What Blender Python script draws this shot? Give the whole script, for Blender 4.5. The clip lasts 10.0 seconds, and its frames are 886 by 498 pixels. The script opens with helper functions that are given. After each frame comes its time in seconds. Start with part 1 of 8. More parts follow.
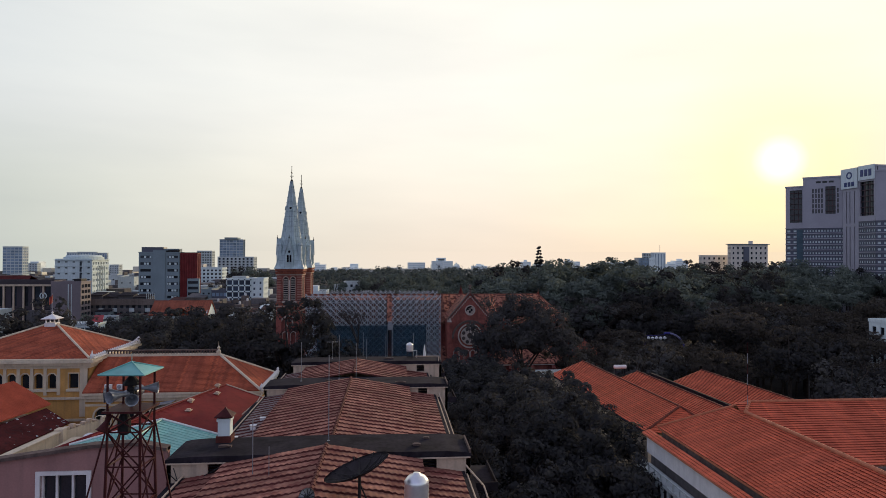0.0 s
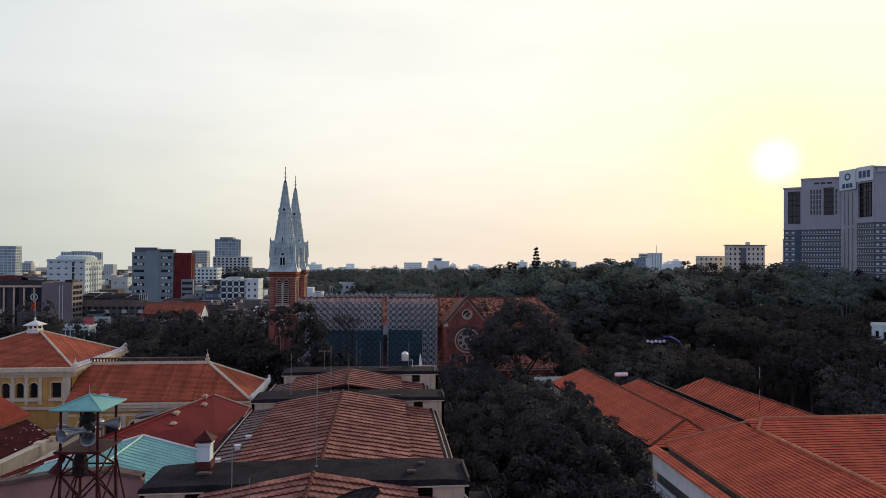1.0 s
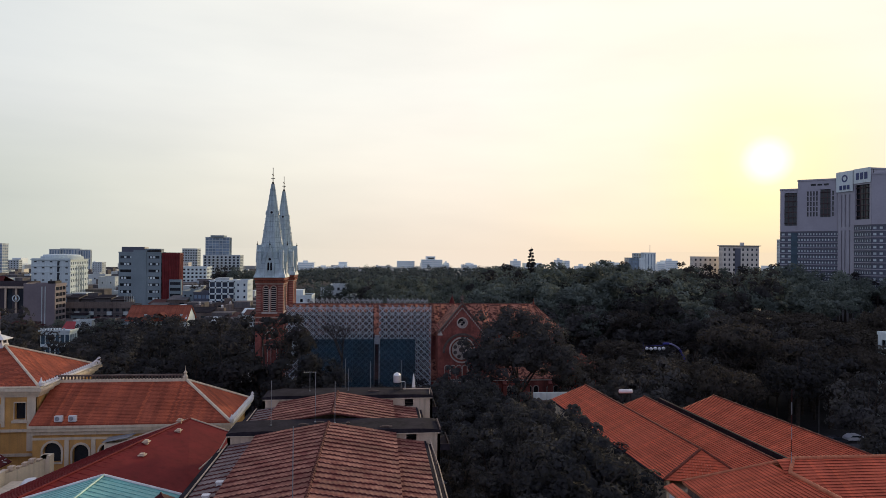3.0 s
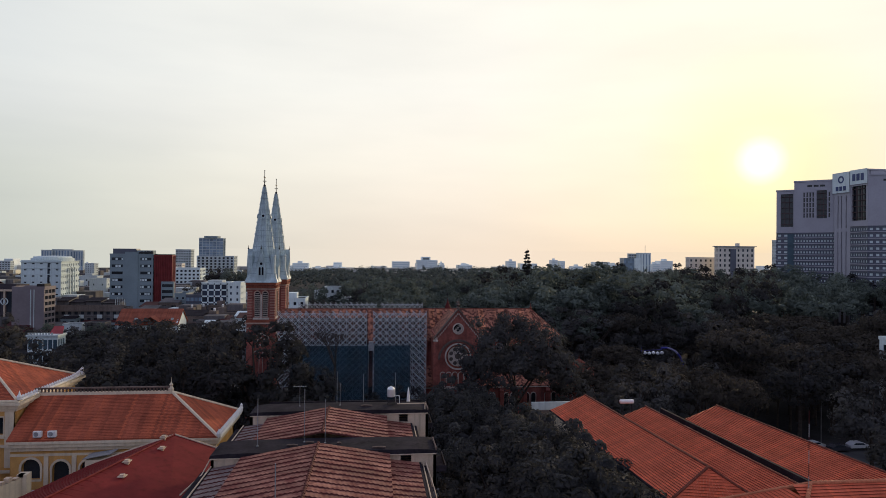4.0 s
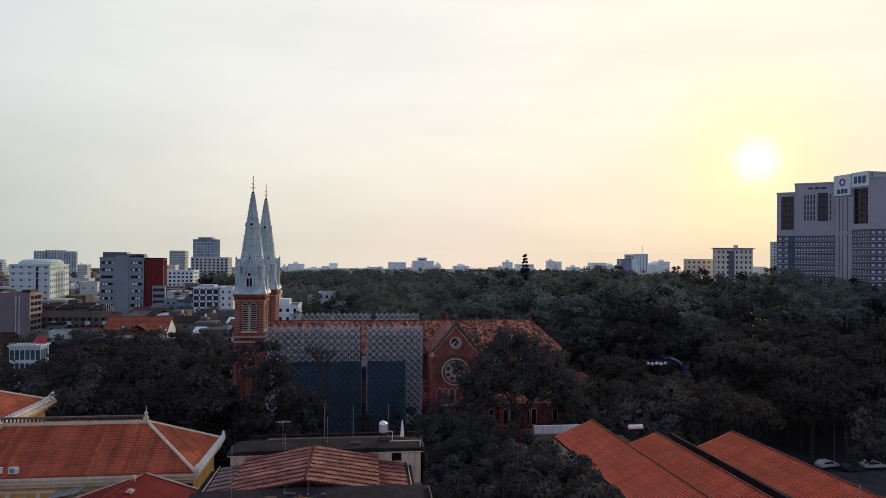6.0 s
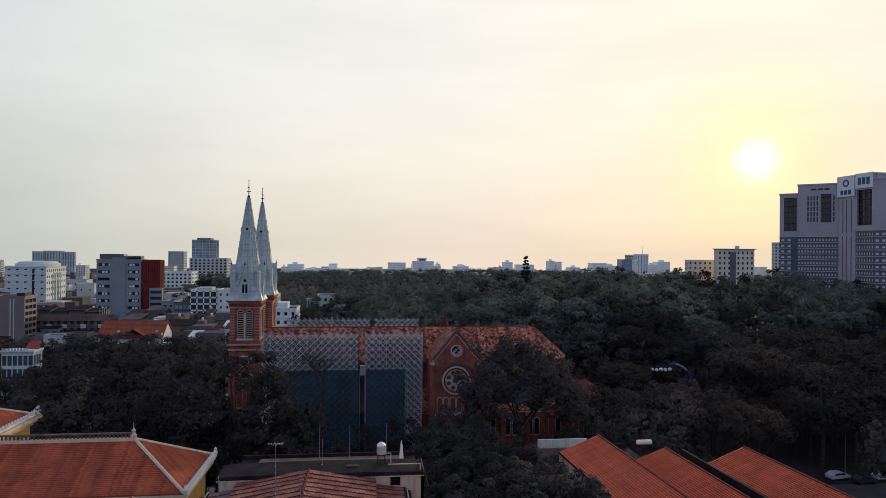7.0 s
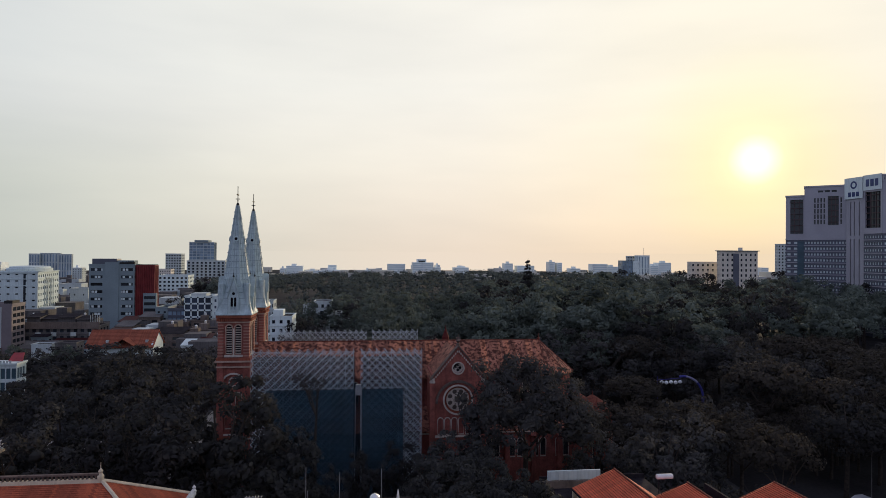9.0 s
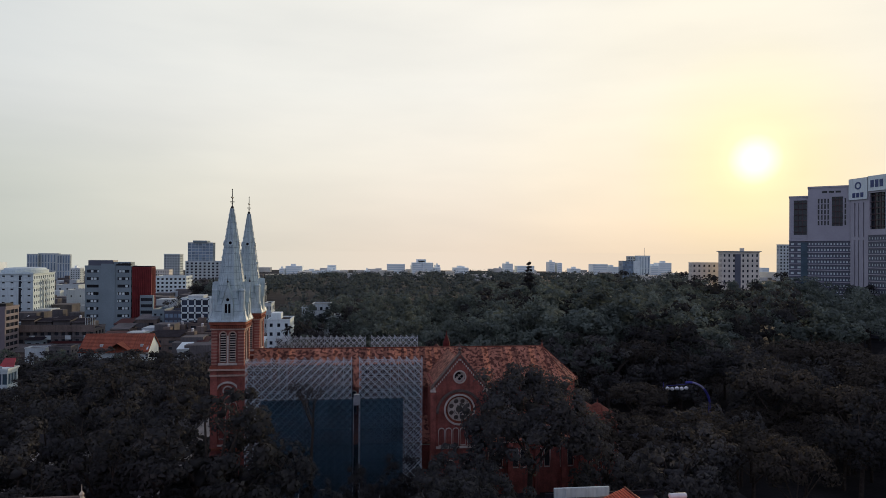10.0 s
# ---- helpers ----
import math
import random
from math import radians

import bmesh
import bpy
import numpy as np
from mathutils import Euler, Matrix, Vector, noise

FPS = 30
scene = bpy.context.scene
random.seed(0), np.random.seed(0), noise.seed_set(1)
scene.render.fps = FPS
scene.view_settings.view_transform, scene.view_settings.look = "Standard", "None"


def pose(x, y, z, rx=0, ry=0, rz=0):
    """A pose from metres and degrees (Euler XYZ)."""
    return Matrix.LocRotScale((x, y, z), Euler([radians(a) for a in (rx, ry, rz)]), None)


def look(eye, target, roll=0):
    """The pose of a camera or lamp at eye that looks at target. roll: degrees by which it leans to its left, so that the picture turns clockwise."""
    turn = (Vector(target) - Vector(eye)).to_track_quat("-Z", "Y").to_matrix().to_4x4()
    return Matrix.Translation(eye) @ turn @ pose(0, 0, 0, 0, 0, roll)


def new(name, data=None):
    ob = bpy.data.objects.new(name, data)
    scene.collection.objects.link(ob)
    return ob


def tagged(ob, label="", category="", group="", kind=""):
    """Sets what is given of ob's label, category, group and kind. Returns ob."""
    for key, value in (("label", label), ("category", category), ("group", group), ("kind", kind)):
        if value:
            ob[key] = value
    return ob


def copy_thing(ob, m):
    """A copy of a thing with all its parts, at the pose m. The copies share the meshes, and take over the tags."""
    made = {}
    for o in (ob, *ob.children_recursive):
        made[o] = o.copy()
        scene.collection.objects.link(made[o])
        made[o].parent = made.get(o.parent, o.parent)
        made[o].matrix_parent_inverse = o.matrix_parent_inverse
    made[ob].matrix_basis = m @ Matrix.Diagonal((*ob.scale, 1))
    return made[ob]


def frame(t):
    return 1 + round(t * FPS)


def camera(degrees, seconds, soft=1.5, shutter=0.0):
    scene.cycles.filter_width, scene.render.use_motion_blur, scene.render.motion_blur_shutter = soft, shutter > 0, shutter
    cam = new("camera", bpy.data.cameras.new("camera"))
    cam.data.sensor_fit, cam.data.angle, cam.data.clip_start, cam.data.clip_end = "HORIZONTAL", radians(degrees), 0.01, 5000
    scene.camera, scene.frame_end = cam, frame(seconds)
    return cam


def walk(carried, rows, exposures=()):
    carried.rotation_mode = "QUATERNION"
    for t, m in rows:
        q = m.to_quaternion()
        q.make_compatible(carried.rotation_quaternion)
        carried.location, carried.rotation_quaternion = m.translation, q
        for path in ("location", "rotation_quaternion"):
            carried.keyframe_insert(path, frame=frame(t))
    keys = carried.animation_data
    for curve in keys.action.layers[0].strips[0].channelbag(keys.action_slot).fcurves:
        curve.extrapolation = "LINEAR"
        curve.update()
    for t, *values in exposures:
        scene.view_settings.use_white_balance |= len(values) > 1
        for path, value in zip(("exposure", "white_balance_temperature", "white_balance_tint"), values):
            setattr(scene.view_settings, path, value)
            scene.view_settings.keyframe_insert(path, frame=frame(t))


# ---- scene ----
cam = camera(70.4, 10.0, soft=0.75)
PATH = [
    (0, (23.404, -152.907, 35.636), (23.574, -150.914, 35.658), 0.2),
    (0.5, (23.472, -151.413, 36.012), (23.649, -149.421, 36.033), 0.3),
    (1, (23.618, -150.04, 36.379), (23.799, -148.049, 36.4), 0.3),
    (1.5, (23.644, -148.589, 36.803), (23.832, -146.598, 36.822), 0.4),
    (2, (23.674, -147.116, 37.268), (23.869, -145.125, 37.285), 0.4),
    (2.5, (23.729, -145.707, 37.698), (23.931, -143.718, 37.714), 0.4),
    (2.7, (23.757, -145.195, 37.878), (23.958, -143.205, 37.892), 0.5),
    (4, (24.007, -141.526, 39.069), (24.226, -139.538, 39.083), 0.5),
    (4.5, (24.108, -140.179, 39.615), (24.334, -138.192, 39.628), 0.5),
    (5, (24.248, -138.68, 40.143), (24.477, -136.693, 40.155), 0.5),
    (5.5, (24.421, -137.209, 40.692), (24.651, -135.222, 40.705), 0.5),
    (7, (24.779, -132.5, 42.422), (25.01, -130.514, 42.434), 0.5),
    (7.5, (24.901, -130.706, 42.963), (25.132, -128.72, 42.974), 0.4),
    (8, (25.085, -129.061, 43.448), (25.317, -127.075, 43.461), 0.4),
    (8.5, (25.323, -127.278, 43.936), (25.554, -125.291, 43.949), 0.4),
    (9, (25.417, -125.391, 44.431), (25.649, -123.405, 44.444), 0.4),
    (9.5, (25.597, -123.562, 45.03), (25.829, -121.575, 45.042), 0.4),
    (10, (25.6, -121.649, 45.353), (25.833, -119.663, 45.365), 0.4),
]
walk(cam, [(t, look(eye, target, roll)) for t, eye, target, roll in PATH],
     [(0.0, 0.08), (4.0, 0.04), (10.0, -0.06)])

# ---------------- world and sun ----------------
SUN_AZ, SUN_EL = radians(33.1), radians(7.75)
SUN_DIR = Vector((math.sin(SUN_AZ) * math.cos(SUN_EL), math.cos(SUN_AZ) * math.cos(SUN_EL), math.sin(SUN_EL)))


def ramp_node(nt, stops, interp="LINEAR"):
    r = nt.nodes.new("ShaderNodeValToRGB")
    r.color_ramp.interpolation = interp
    els = r.color_ramp.elements
    while len(els) > 1:
        els.remove(els[0])
    els[0].position, els[0].color = stops[0][0], (*stops[0][1], 1)
    for p, c in stops[1:]:
        e = els.new(p)
        e.color = (*c, 1)
    return r


def build_world():
    w = bpy.data.worlds.new("hazy_evening_sky")
    scene.world = w
    w.use_nodes = True
    nt = w.node_tree
    nt.nodes.clear()
    out = nt.nodes.new("ShaderNodeOutputWorld")
    sky = nt.nodes.new("ShaderNodeTexSky")
    sky.sky_type = "NISHITA"
    sky.sun_disc = False
    sky.sun_elevation, sky.sun_rotation = SUN_EL, SUN_AZ
    sky.air_density, sky.dust_density, sky.ozone_density = 1.0, 4.0, 1.0
    bg1 = nt.nodes.new("ShaderNodeBackground")
    bg1.inputs["Strength"].default_value = 0.002
    nt.links.new(sky.outputs[0], bg1.inputs["Color"])
    # humid haze: bright round the sun, paler and dimmer away from it
    tc = nt.nodes.new("ShaderNodeTexCoord")
    dot = nt.nodes.new("ShaderNodeVectorMath")
    dot.operation = "DOT_PRODUCT"
    dot.inputs[1].default_value = SUN_DIR
    nt.links.new(tc.outputs["Generated"], dot.inputs[0])
    ac = nt.nodes.new("ShaderNodeMath")
    ac.operation = "ARCCOSINE"
    nt.links.new(dot.outputs["Value"], ac.inputs[0])
    dv = nt.nodes.new("ShaderNodeMath")
    dv.operation = "DIVIDE"
    dv.inputs[1].default_value = math.pi
    nt.links.new(ac.outputs[0], dv.inputs[0])
    a = lambda deg: deg / 180
    rp = ramp_node(nt, HAZE_STOPS(a))
    nt.links.new(dv.outputs[0], rp.inputs[0])
    sep = nt.nodes.new("ShaderNodeSeparateXYZ")
    nt.links.new(tc.outputs["Generated"], sep.inputs[0])
    low = ramp_node(nt, LOW_STOPS)   # peach band along the horizon, strongest below the sun
    nt.links.new(sep.outputs["Z"], low.inputs[0])
    near = ramp_node(nt, [(a(14), (1, 1, 1)), (a(34), (0.75, 0.75, 0.75)), (a(58), (0.22, 0.22, 0.22)), (a(90), (0.05, 0.05, 0.05))])
    nt.links.new(dv.outputs[0], near.inputs[0])
    mul0 = nt.nodes.new("ShaderNodeMix")
    mul0.data_type, mul0.blend_type = "RGBA", "MULTIPLY"
    nt.links.new(near.outputs[0], mul0.inputs["Factor"])
    nt.links.new(rp.outputs[0], mul0.inputs["A"])
    nt.links.new(low.outputs[0], mul0.inputs["B"])
    smog = ramp_node(nt, SMOG_STOPS)   # greyer low air away from the sun
    nt.links.new(sep.outputs["Z"], smog.inputs[0])
    away = ramp_node(nt, [(a(30), (0, 0, 0)), (a(64), (1, 1, 1))])
    nt.links.new(dv.outputs[0], away.inputs[0])
    mul1 = nt.nodes.new("ShaderNodeMix")
    mul1.data_type, mul1.blend_type = "RGBA", "MULTIPLY"
    nt.links.new(away.outputs[0], mul1.inputs["Factor"])
    nt.links.new(mul0.outputs["Result"], mul1.inputs["A"])
    nt.links.new(smog.outputs[0], mul1.inputs["B"])
    mul0 = mul1
    el = ramp_node(nt, ELEV_STOPS)
    nt.links.new(sep.outputs["Z"], el.inputs[0])
    mul = nt.nodes.new("ShaderNodeMix")
    mul.data_type, mul.blend_type = "RGBA", "MULTIPLY"
    mul.inputs["Factor"].default_value = 1.0
    nt.links.new(mul0.outputs["Result"], mul.inputs["A"])
    nt.links.new(el.outputs[0], mul.inputs["B"])
    # faint cloud streaks
    mp = nt.nodes.new("ShaderNodeMapping")
    mp.inputs["Scale"].default_value = (1.0, 1.0, 5.0)
    nt.links.new(tc.outputs["Generated"], mp.inputs[0])
    nz = nt.nodes.new("ShaderNodeTexNoise")
    nz.inputs["Scale"].default_value, nz.inputs["Detail"].default_value = 2.2, 4.0
    nt.links.new(mp.outputs[0], nz.inputs["Vector"])
    cr = ramp_node(nt, [(0.3, (0.94, 0.945, 0.95)), (0.7, (1.06, 1.055, 1.04))])
    nt.links.new(nz.outputs["Fac"], cr.inputs[0])
    mul2 = nt.nodes.new("ShaderNodeMix")
    mul2.data_type, mul2.blend_type = "RGBA", "MULTIPLY"
    mul2.inputs["Factor"].default_value = 1.0
    nt.links.new(mul.outputs["Result"], mul2.inputs["A"])
    nt.links.new(cr.outputs[0], mul2.inputs["B"])
    bg2 = nt.nodes.new("ShaderNodeBackground")
    bg2.inputs["Strength"].default_value = HAZE_STRENGTH
    nt.links.new(mul2.outputs["Result"], bg2.inputs["Color"])
    # the veiled sun itself
    core = ramp_node(nt, [(0.0, (1.0, 0.98, 0.9)), (a(1.15), (1.0, 0.98, 0.9)), (a(1.6), (0.25, 0.22, 0.12)),
                          (a(3.2), (0.06, 0.045, 0.0)), (a(6.0), (0, 0, 0))])
    nt.links.new(dv.outputs[0], core.inputs[0])
    bg3 = nt.nodes.new("ShaderNodeBackground")
    bg3.inputs["Strength"].default_value = 0.6
    nt.links.new(core.outputs[0], bg3.inputs["Color"])
    s1 = nt.nodes.new("ShaderNodeAddShader")
    s2 = nt.nodes.new("ShaderNodeAddShader")
    nt.links.new(bg1.outputs[0], s1.inputs[0])
    nt.links.new(bg2.outputs[0], s1.inputs[1])
    nt.links.new(s1.outputs[0], s2.inputs[0])
    nt.links.new(bg3.outputs[0], s2.inputs[1])
    nt.links.new(s2.outputs[0], out.inputs["Surface"])


HAZE_STRENGTH = 1.0
HAZE_STOPS = lambda a: [(0.0, (1.0, 0.94, 0.62)), (a(4), (0.99, 0.935, 0.68)), (a(10), (0.98, 0.925, 0.79)), (a(24), (0.955, 0.925, 0.855)),
                        (a(45), (0.885, 0.885, 0.845)), (a(62), (0.74, 0.77, 0.775)), (a(80), (0.6, 0.66, 0.78)),
                        (a(115), (0.53, 0.59, 0.83)), (a(180), (0.48, 0.54, 0.78))]
LOW_STOPS = [(0.0, (1.0, 0.855, 0.765)), (0.06, (1.0, 0.905, 0.845)), (0.14, (1.0, 0.96, 0.93)), (0.25, (1, 1, 1))]
ELEV_STOPS = [(0.0, (0.94, 0.935, 0.91)), (0.12, (0.985, 0.98, 0.96)), (0.25, (1, 1, 1)), (0.4, (1, 1, 1)), (0.62, (0.61, 0.61, 0.72)), (1.0, (0.49, 0.5, 0.65))]
SMOG_STOPS = [(0.0, (0.79, 0.825, 0.78)), (0.1, (0.84, 0.86, 0.82)), (0.2, (0.95, 0.95, 0.95)), (0.3, (1, 1, 1))]
build_world()
sun = new("sun", bpy.data.lights.new("sun", "SUN"))
sun.data.energy, sun.data.angle, sun.data.color = 2.0, radians(2.0), (1.0, 0.78, 0.5)
sun.matrix_world = look(SUN_DIR * 300, (0, 0, 0))


# ---------------- materials ----------------
def mat(name, col, rough=0.8, metal=0.0, vary=0.25, scale=0.6, fine=8.0, bump=0.0, bump_scale=20.0, dark=None, stain=0.0, coords="Object",
        obj_vary=0.0, island_vary=0.0, spec=None, wave=None, streak=0.0, edge=(0.5, 0.68)):
    m = bpy.data.materials.new(name)
    m.use_nodes = True
    nt = m.node_tree
    b = nt.nodes["Principled BSDF"]
    b.inputs["Roughness"].default_value = rough
    b.inputs["Metallic"].default_value = metal
    b.inputs["Specular IOR Level"].default_value = spec if spec is not None else (0.12 if rough >= 0.55 and not metal else 0.5)
    tc = nt.nodes.new("ShaderNodeTexCoord")
    geo = nt.nodes.new("ShaderNodeNewGeometry")
    vec = geo.outputs["Position"]

    def noise_tex(sc, detail=4.0, v=vec):
        n = nt.nodes.new("ShaderNodeTexNoise")
        n.inputs["Scale"].default_value, n.inputs["Detail"].default_value = sc, detail
        nt.links.new(v, n.inputs["Vector"])
        return n.outputs["Fac"]

    def mix(a, bcol, fac, mode="MIX"):
        x = nt.nodes.new("ShaderNodeMix")
        x.data_type, x.blend_type = "RGBA", mode
        for sock, val in (("A", a), ("B", bcol), ("Factor", fac)):
            if isinstance(val, tuple):
                x.inputs[sock].default_value = (*val, 1)
            elif isinstance(val, float):
                x.inputs[sock].default_value = val
            else:
                nt.links.new(val, x.inputs[sock])
        return x.outputs["Result"]

    c1 = tuple(v * (1 - vary) for v in col)
    c2 = tuple(min(1, v * (1 + vary)) for v in col)
    r = ramp_node(nt, [(0.3, c1), (0.7, c2)])
    nt.links.new(noise_tex(scale), r.inputs[0])
    f = ramp_node(nt, [(0.3, (1 - vary * 0.6,) * 3), (0.7, (1 + vary * 0.4,) * 3)])
    nt.links.new(noise_tex(fine, 6.0), f.inputs[0])
    cur = mix(r.outputs[0], f.outputs[0], 1.0, "MULTIPLY")
    if stain:
        s = ramp_node(nt, [(edge[0], (0, 0, 0)), (edge[1], (stain,) * 3)])
        nt.links.new(noise_tex(scale * 2.7, 8.0), s.inputs[0])
        cur = mix(cur, dark or tuple(v * 0.3 for v in col), s.outputs[0])
    if streak:
        mp = nt.nodes.new("ShaderNodeMapping")
        mp.inputs["Scale"].default_value = (2.2, 2.2, 0.12)
        nt.links.new(vec, mp.inputs[0])
        s = ramp_node(nt, [(0.48, (0, 0, 0)), (0.75, (streak,) * 3)])
        nt.links.new(noise_tex(1.0, 6.0, mp.outputs[0]), s.inputs[0])
        cur = mix(cur, dark or tuple(v * 0.4 for v in col), s.outputs[0])
    if obj_vary:
        oi = nt.nodes.new("ShaderNodeObjectInfo")
        o = ramp_node(nt, [(0.0, (1 - obj_vary,) * 3), (1.0, (1 + obj_vary,) * 3)])
        nt.links.new(oi.outputs["Random"], o.inputs[0])
        cur = mix(cur, o.outputs[0], 1.0, "MULTIPLY")
    if island_vary:
        o = ramp_node(nt, [(0.0, (1 - island_vary, 1 - island_vary, 1 - island_vary)), (0.5, (1.0, 1.0, 1.0)), (1.0, (1 + island_vary * 1.3, 1 + island_vary, 1 + island_vary * 0.3))])
        nt.links.new(geo.outputs["Random Per Island"], o.inputs[0])
        cur = mix(cur, o.outputs[0], 1.0, "MULTIPLY")
    nt.links.new(cur, b.inputs["Base Color"])
    h = None
    if wave:
        axis, period, depth = wave
        wv = nt.nodes.new("ShaderNodeTexWave")
        wv.wave_type, wv.bands_direction, wv.wave_profile = "BANDS", axis, "SAW"
        wv.inputs["Scale"].default_value = 0.314159 / period
        wv.inputs["Distortion"].default_value = 0.6
        wv.inputs["Detail Scale"].default_value = 3.0
        nt.links.new(vec, wv.inputs["Vector"])
        w2 = ramp_node(nt, [(0.0, (0.55, 0.55, 0.55)), (0.25, (1, 1, 1)), (1.0, (1.08, 1.08, 1.08))])
        nt.links.new(wv.outputs["Fac"], w2.inputs[0])
        cur = mix(cur, w2.outputs[0], depth, "MULTIPLY")
        nt.links.new(cur, b.inputs["Base Color"])
        h = wv.outputs["Fac"]
    if bump:
        bp = nt.nodes.new("ShaderNodeBump")
        bp.inputs["Strength"].default_value, bp.inputs["Distance"].default_value = bump, 0.05
        nt.links.new(h or noise_tex(bump_scale, 5.0), bp.inputs["Height"])
        nt.links.new(bp.outputs[0], b.inputs["Normal"])
    return m


BRICK = mat("red_brick", (0.275, 0.088, 0.068), 0.85, vary=0.32, scale=0.5, fine=4, bump=0.4, bump_scale=12, streak=0.7, stain=0.45, edge=(0.5, 0.72), dark=(0.11, 0.045, 0.04))
BRICK2 = mat("dark_brick", (0.26, 0.08, 0.05), 0.85, vary=0.25, scale=0.5, fine=6, bump=0.4, streak=0.4)
STONE = mat("pale_stone", (0.5, 0.42, 0.36), 0.8, vary=0.15, fine=4, streak=0.4)
LEAD = mat("pale_blue_lead", (0.42, 0.51, 0.51), 0.5, vary=0.18, scale=0.8, fine=5, streak=0.55, dark=(0.2, 0.25, 0.28), bump=0.2)
LEAD_DARK = mat("grimy_lead_seam", (0.27, 0.335, 0.335), 0.6, vary=0.3, scale=1.5)
IRON = mat("dark_iron", (0.03, 0.028, 0.028), 0.6, vary=0.3)
RUST = mat("rusty_painted_steel", (0.06, 0.014, 0.014), 0.6, vary=0.4, scale=3, fine=20)
CHURCH_TILE = mat("old_church_tile", (0.36, 0.15, 0.1), 0.8, vary=0.36, scale=0.6, fine=2.2, stain=0.9, edge=(0.5, 0.55), dark=(0.07, 0.026, 0.02), island_vary=0.42)
SCAFF = mat("galvanised_tube", (0.42, 0.47, 0.5), 0.55, vary=0.2, scale=2)
NET = mat("teal_debris_netting", (0.034, 0.076, 0.104), 0.9, vary=0.35, scale=0.35, fine=3, streak=0.5)
ORANGE = mat("orange_roof_tile", (0.6, 0.128, 0.067), 0.75, vary=0.14, scale=0.5, fine=7, obj_vary=0.09, island_vary=0.12, stain=0.22, edge=(0.52, 0.75), dark=(0.28, 0.07, 0.04))
VILLA_TILE = mat("dull_orange_roof_tile", (0.29, 0.09, 0.055), 0.8, vary=0.18, scale=0.4, fine=3, island_vary=0.14, stain=0.3, edge=(0.5, 0.75), dark=(0.22, 0.07, 0.04))
LEAN_TILE = mat("red_orange_roll_tile", (0.47, 0.105, 0.055), 0.75, vary=0.16, scale=0.5, fine=6, stain=0.25, edge=(0.52, 0.75), dark=(0.2, 0.05, 0.03))
# dark course fronts: shadow under each step plus joint dirt, put into the colour
JOINT_SHADE = mat("tile_joint_shade_and_dirt", (0.2, 0.048, 0.03), 0.9, vary=0.3, scale=1.5, fine=8)
ORANGE_CAP = mat("orange_ridge_tile", (0.48, 0.17, 0.09), 0.75, vary=0.18, scale=2)
PO_TILE = mat("brick_orange_tile", (0.36, 0.09, 0.048), 0.8, vary=0.2, scale=0.5, fine=5, stain=0.4, edge=(0.5, 0.75), dark=(0.15, 0.045, 0.03), island_vary=0.22)
OLD_TILE = mat("weathered_wavy_tile", (0.272, 0.12, 0.087), 0.85, vary=0.34, scale=0.45, fine=3.2, obj_vary=0.14, stain=0.85, edge=(0.46, 0.62), dark=(0.15, 0.04, 0.034))
OLD_TILE_DARK = mat("dark_wavy_tile", (0.1, 0.03, 0.025), 0.85, vary=0.3, scale=1, fine=5)
BITUMEN = mat("dark_bitumen", (0.024, 0.02, 0.025), 0.9, vary=0.4, scale=0.5, fine=4, stain=0.3, dark=(0.05, 0.047, 0.046), spec=0.05)
DARKSTONE = mat("dark_stone_cladding", (0.06, 0.05, 0.055), 0.7, vary=0.15, scale=0.1, fine=2)
BEIGE = mat("beige_plaster", (0.57, 0.44, 0.32), 0.85, vary=0.12, scale=0.6, streak=0.5, dark=(0.16, 0.13, 0.11))
YELLOW = mat("ochre_plaster", (0.61, 0.335, 0.11), 0.85, vary=0.14, scale=0.6, streak=0.4, dark=(0.28, 0.18, 0.09))
CREAM = mat("cream_stucco", (0.66, 0.55, 0.4), 0.8, vary=0.1, scale=0.8, streak=0.4, dark=(0.3, 0.24, 0.17))
WHITE = mat("white_paint", (0.74, 0.72, 0.69), 0.6, vary=0.08, scale=1.2, streak=0.3, dark=(0.4, 0.37, 0.34))
PINK = mat("dusty_pink_plaster", (0.34, 0.185, 0.165), 0.85, vary=0.12, scale=0.5, streak=0.4, dark=(0.2, 0.13, 0.12))
TEAL = mat("teal_sheet_metal", (0.16, 0.42, 0.38), 0.5, vary=0.14, scale=0.6, fine=3, stain=0.25, dark=(0.1, 0.2, 0.18))
DRED = mat("dark_red_sheet_metal", (0.175, 0.02, 0.019), 0.7, vary=0.13, scale=0.5, fine=3, stain=0.3, spec=0.08)
STEEL = mat("stainless_steel", (0.8, 0.79, 0.77), 0.34, metal=0.7, vary=0.06, scale=3)
GREYMET = mat("grey_metal", (0.3, 0.31, 0.33), 0.45, metal=0.5, vary=0.2, scale=2)
DARKGLASS = mat("dark_window_glass", (0.02, 0.025, 0.032), 0.12, vary=0.3, scale=0.3, obj_vary=0.5)
ROSEGLASS = mat("dull_leaded_glass", (0.085, 0.062, 0.05), 0.5, vary=0.4, scale=1.5)
NAVYGLASS = mat("navy_window_glass", (0.03, 0.042, 0.065), 0.3, vary=0.25, scale=0.3, obj_vary=0.4, spec=0.3)
TEALGLASS = mat("dark_teal_glass", (0.055, 0.095, 0.12), 0.3, vary=0.25, scale=0.2, spec=0.3)
# near-black colour standing for the unlit inside of openings
SHADOW = mat("interior_shade", (0.014, 0.012, 0.014), 0.9, vary=0.3)
BLUEGLASS = mat("blue_curtain_glass", (0.2, 0.27, 0.34), 0.15, vary=0.25, scale=0.05, obj_vary=0.25)
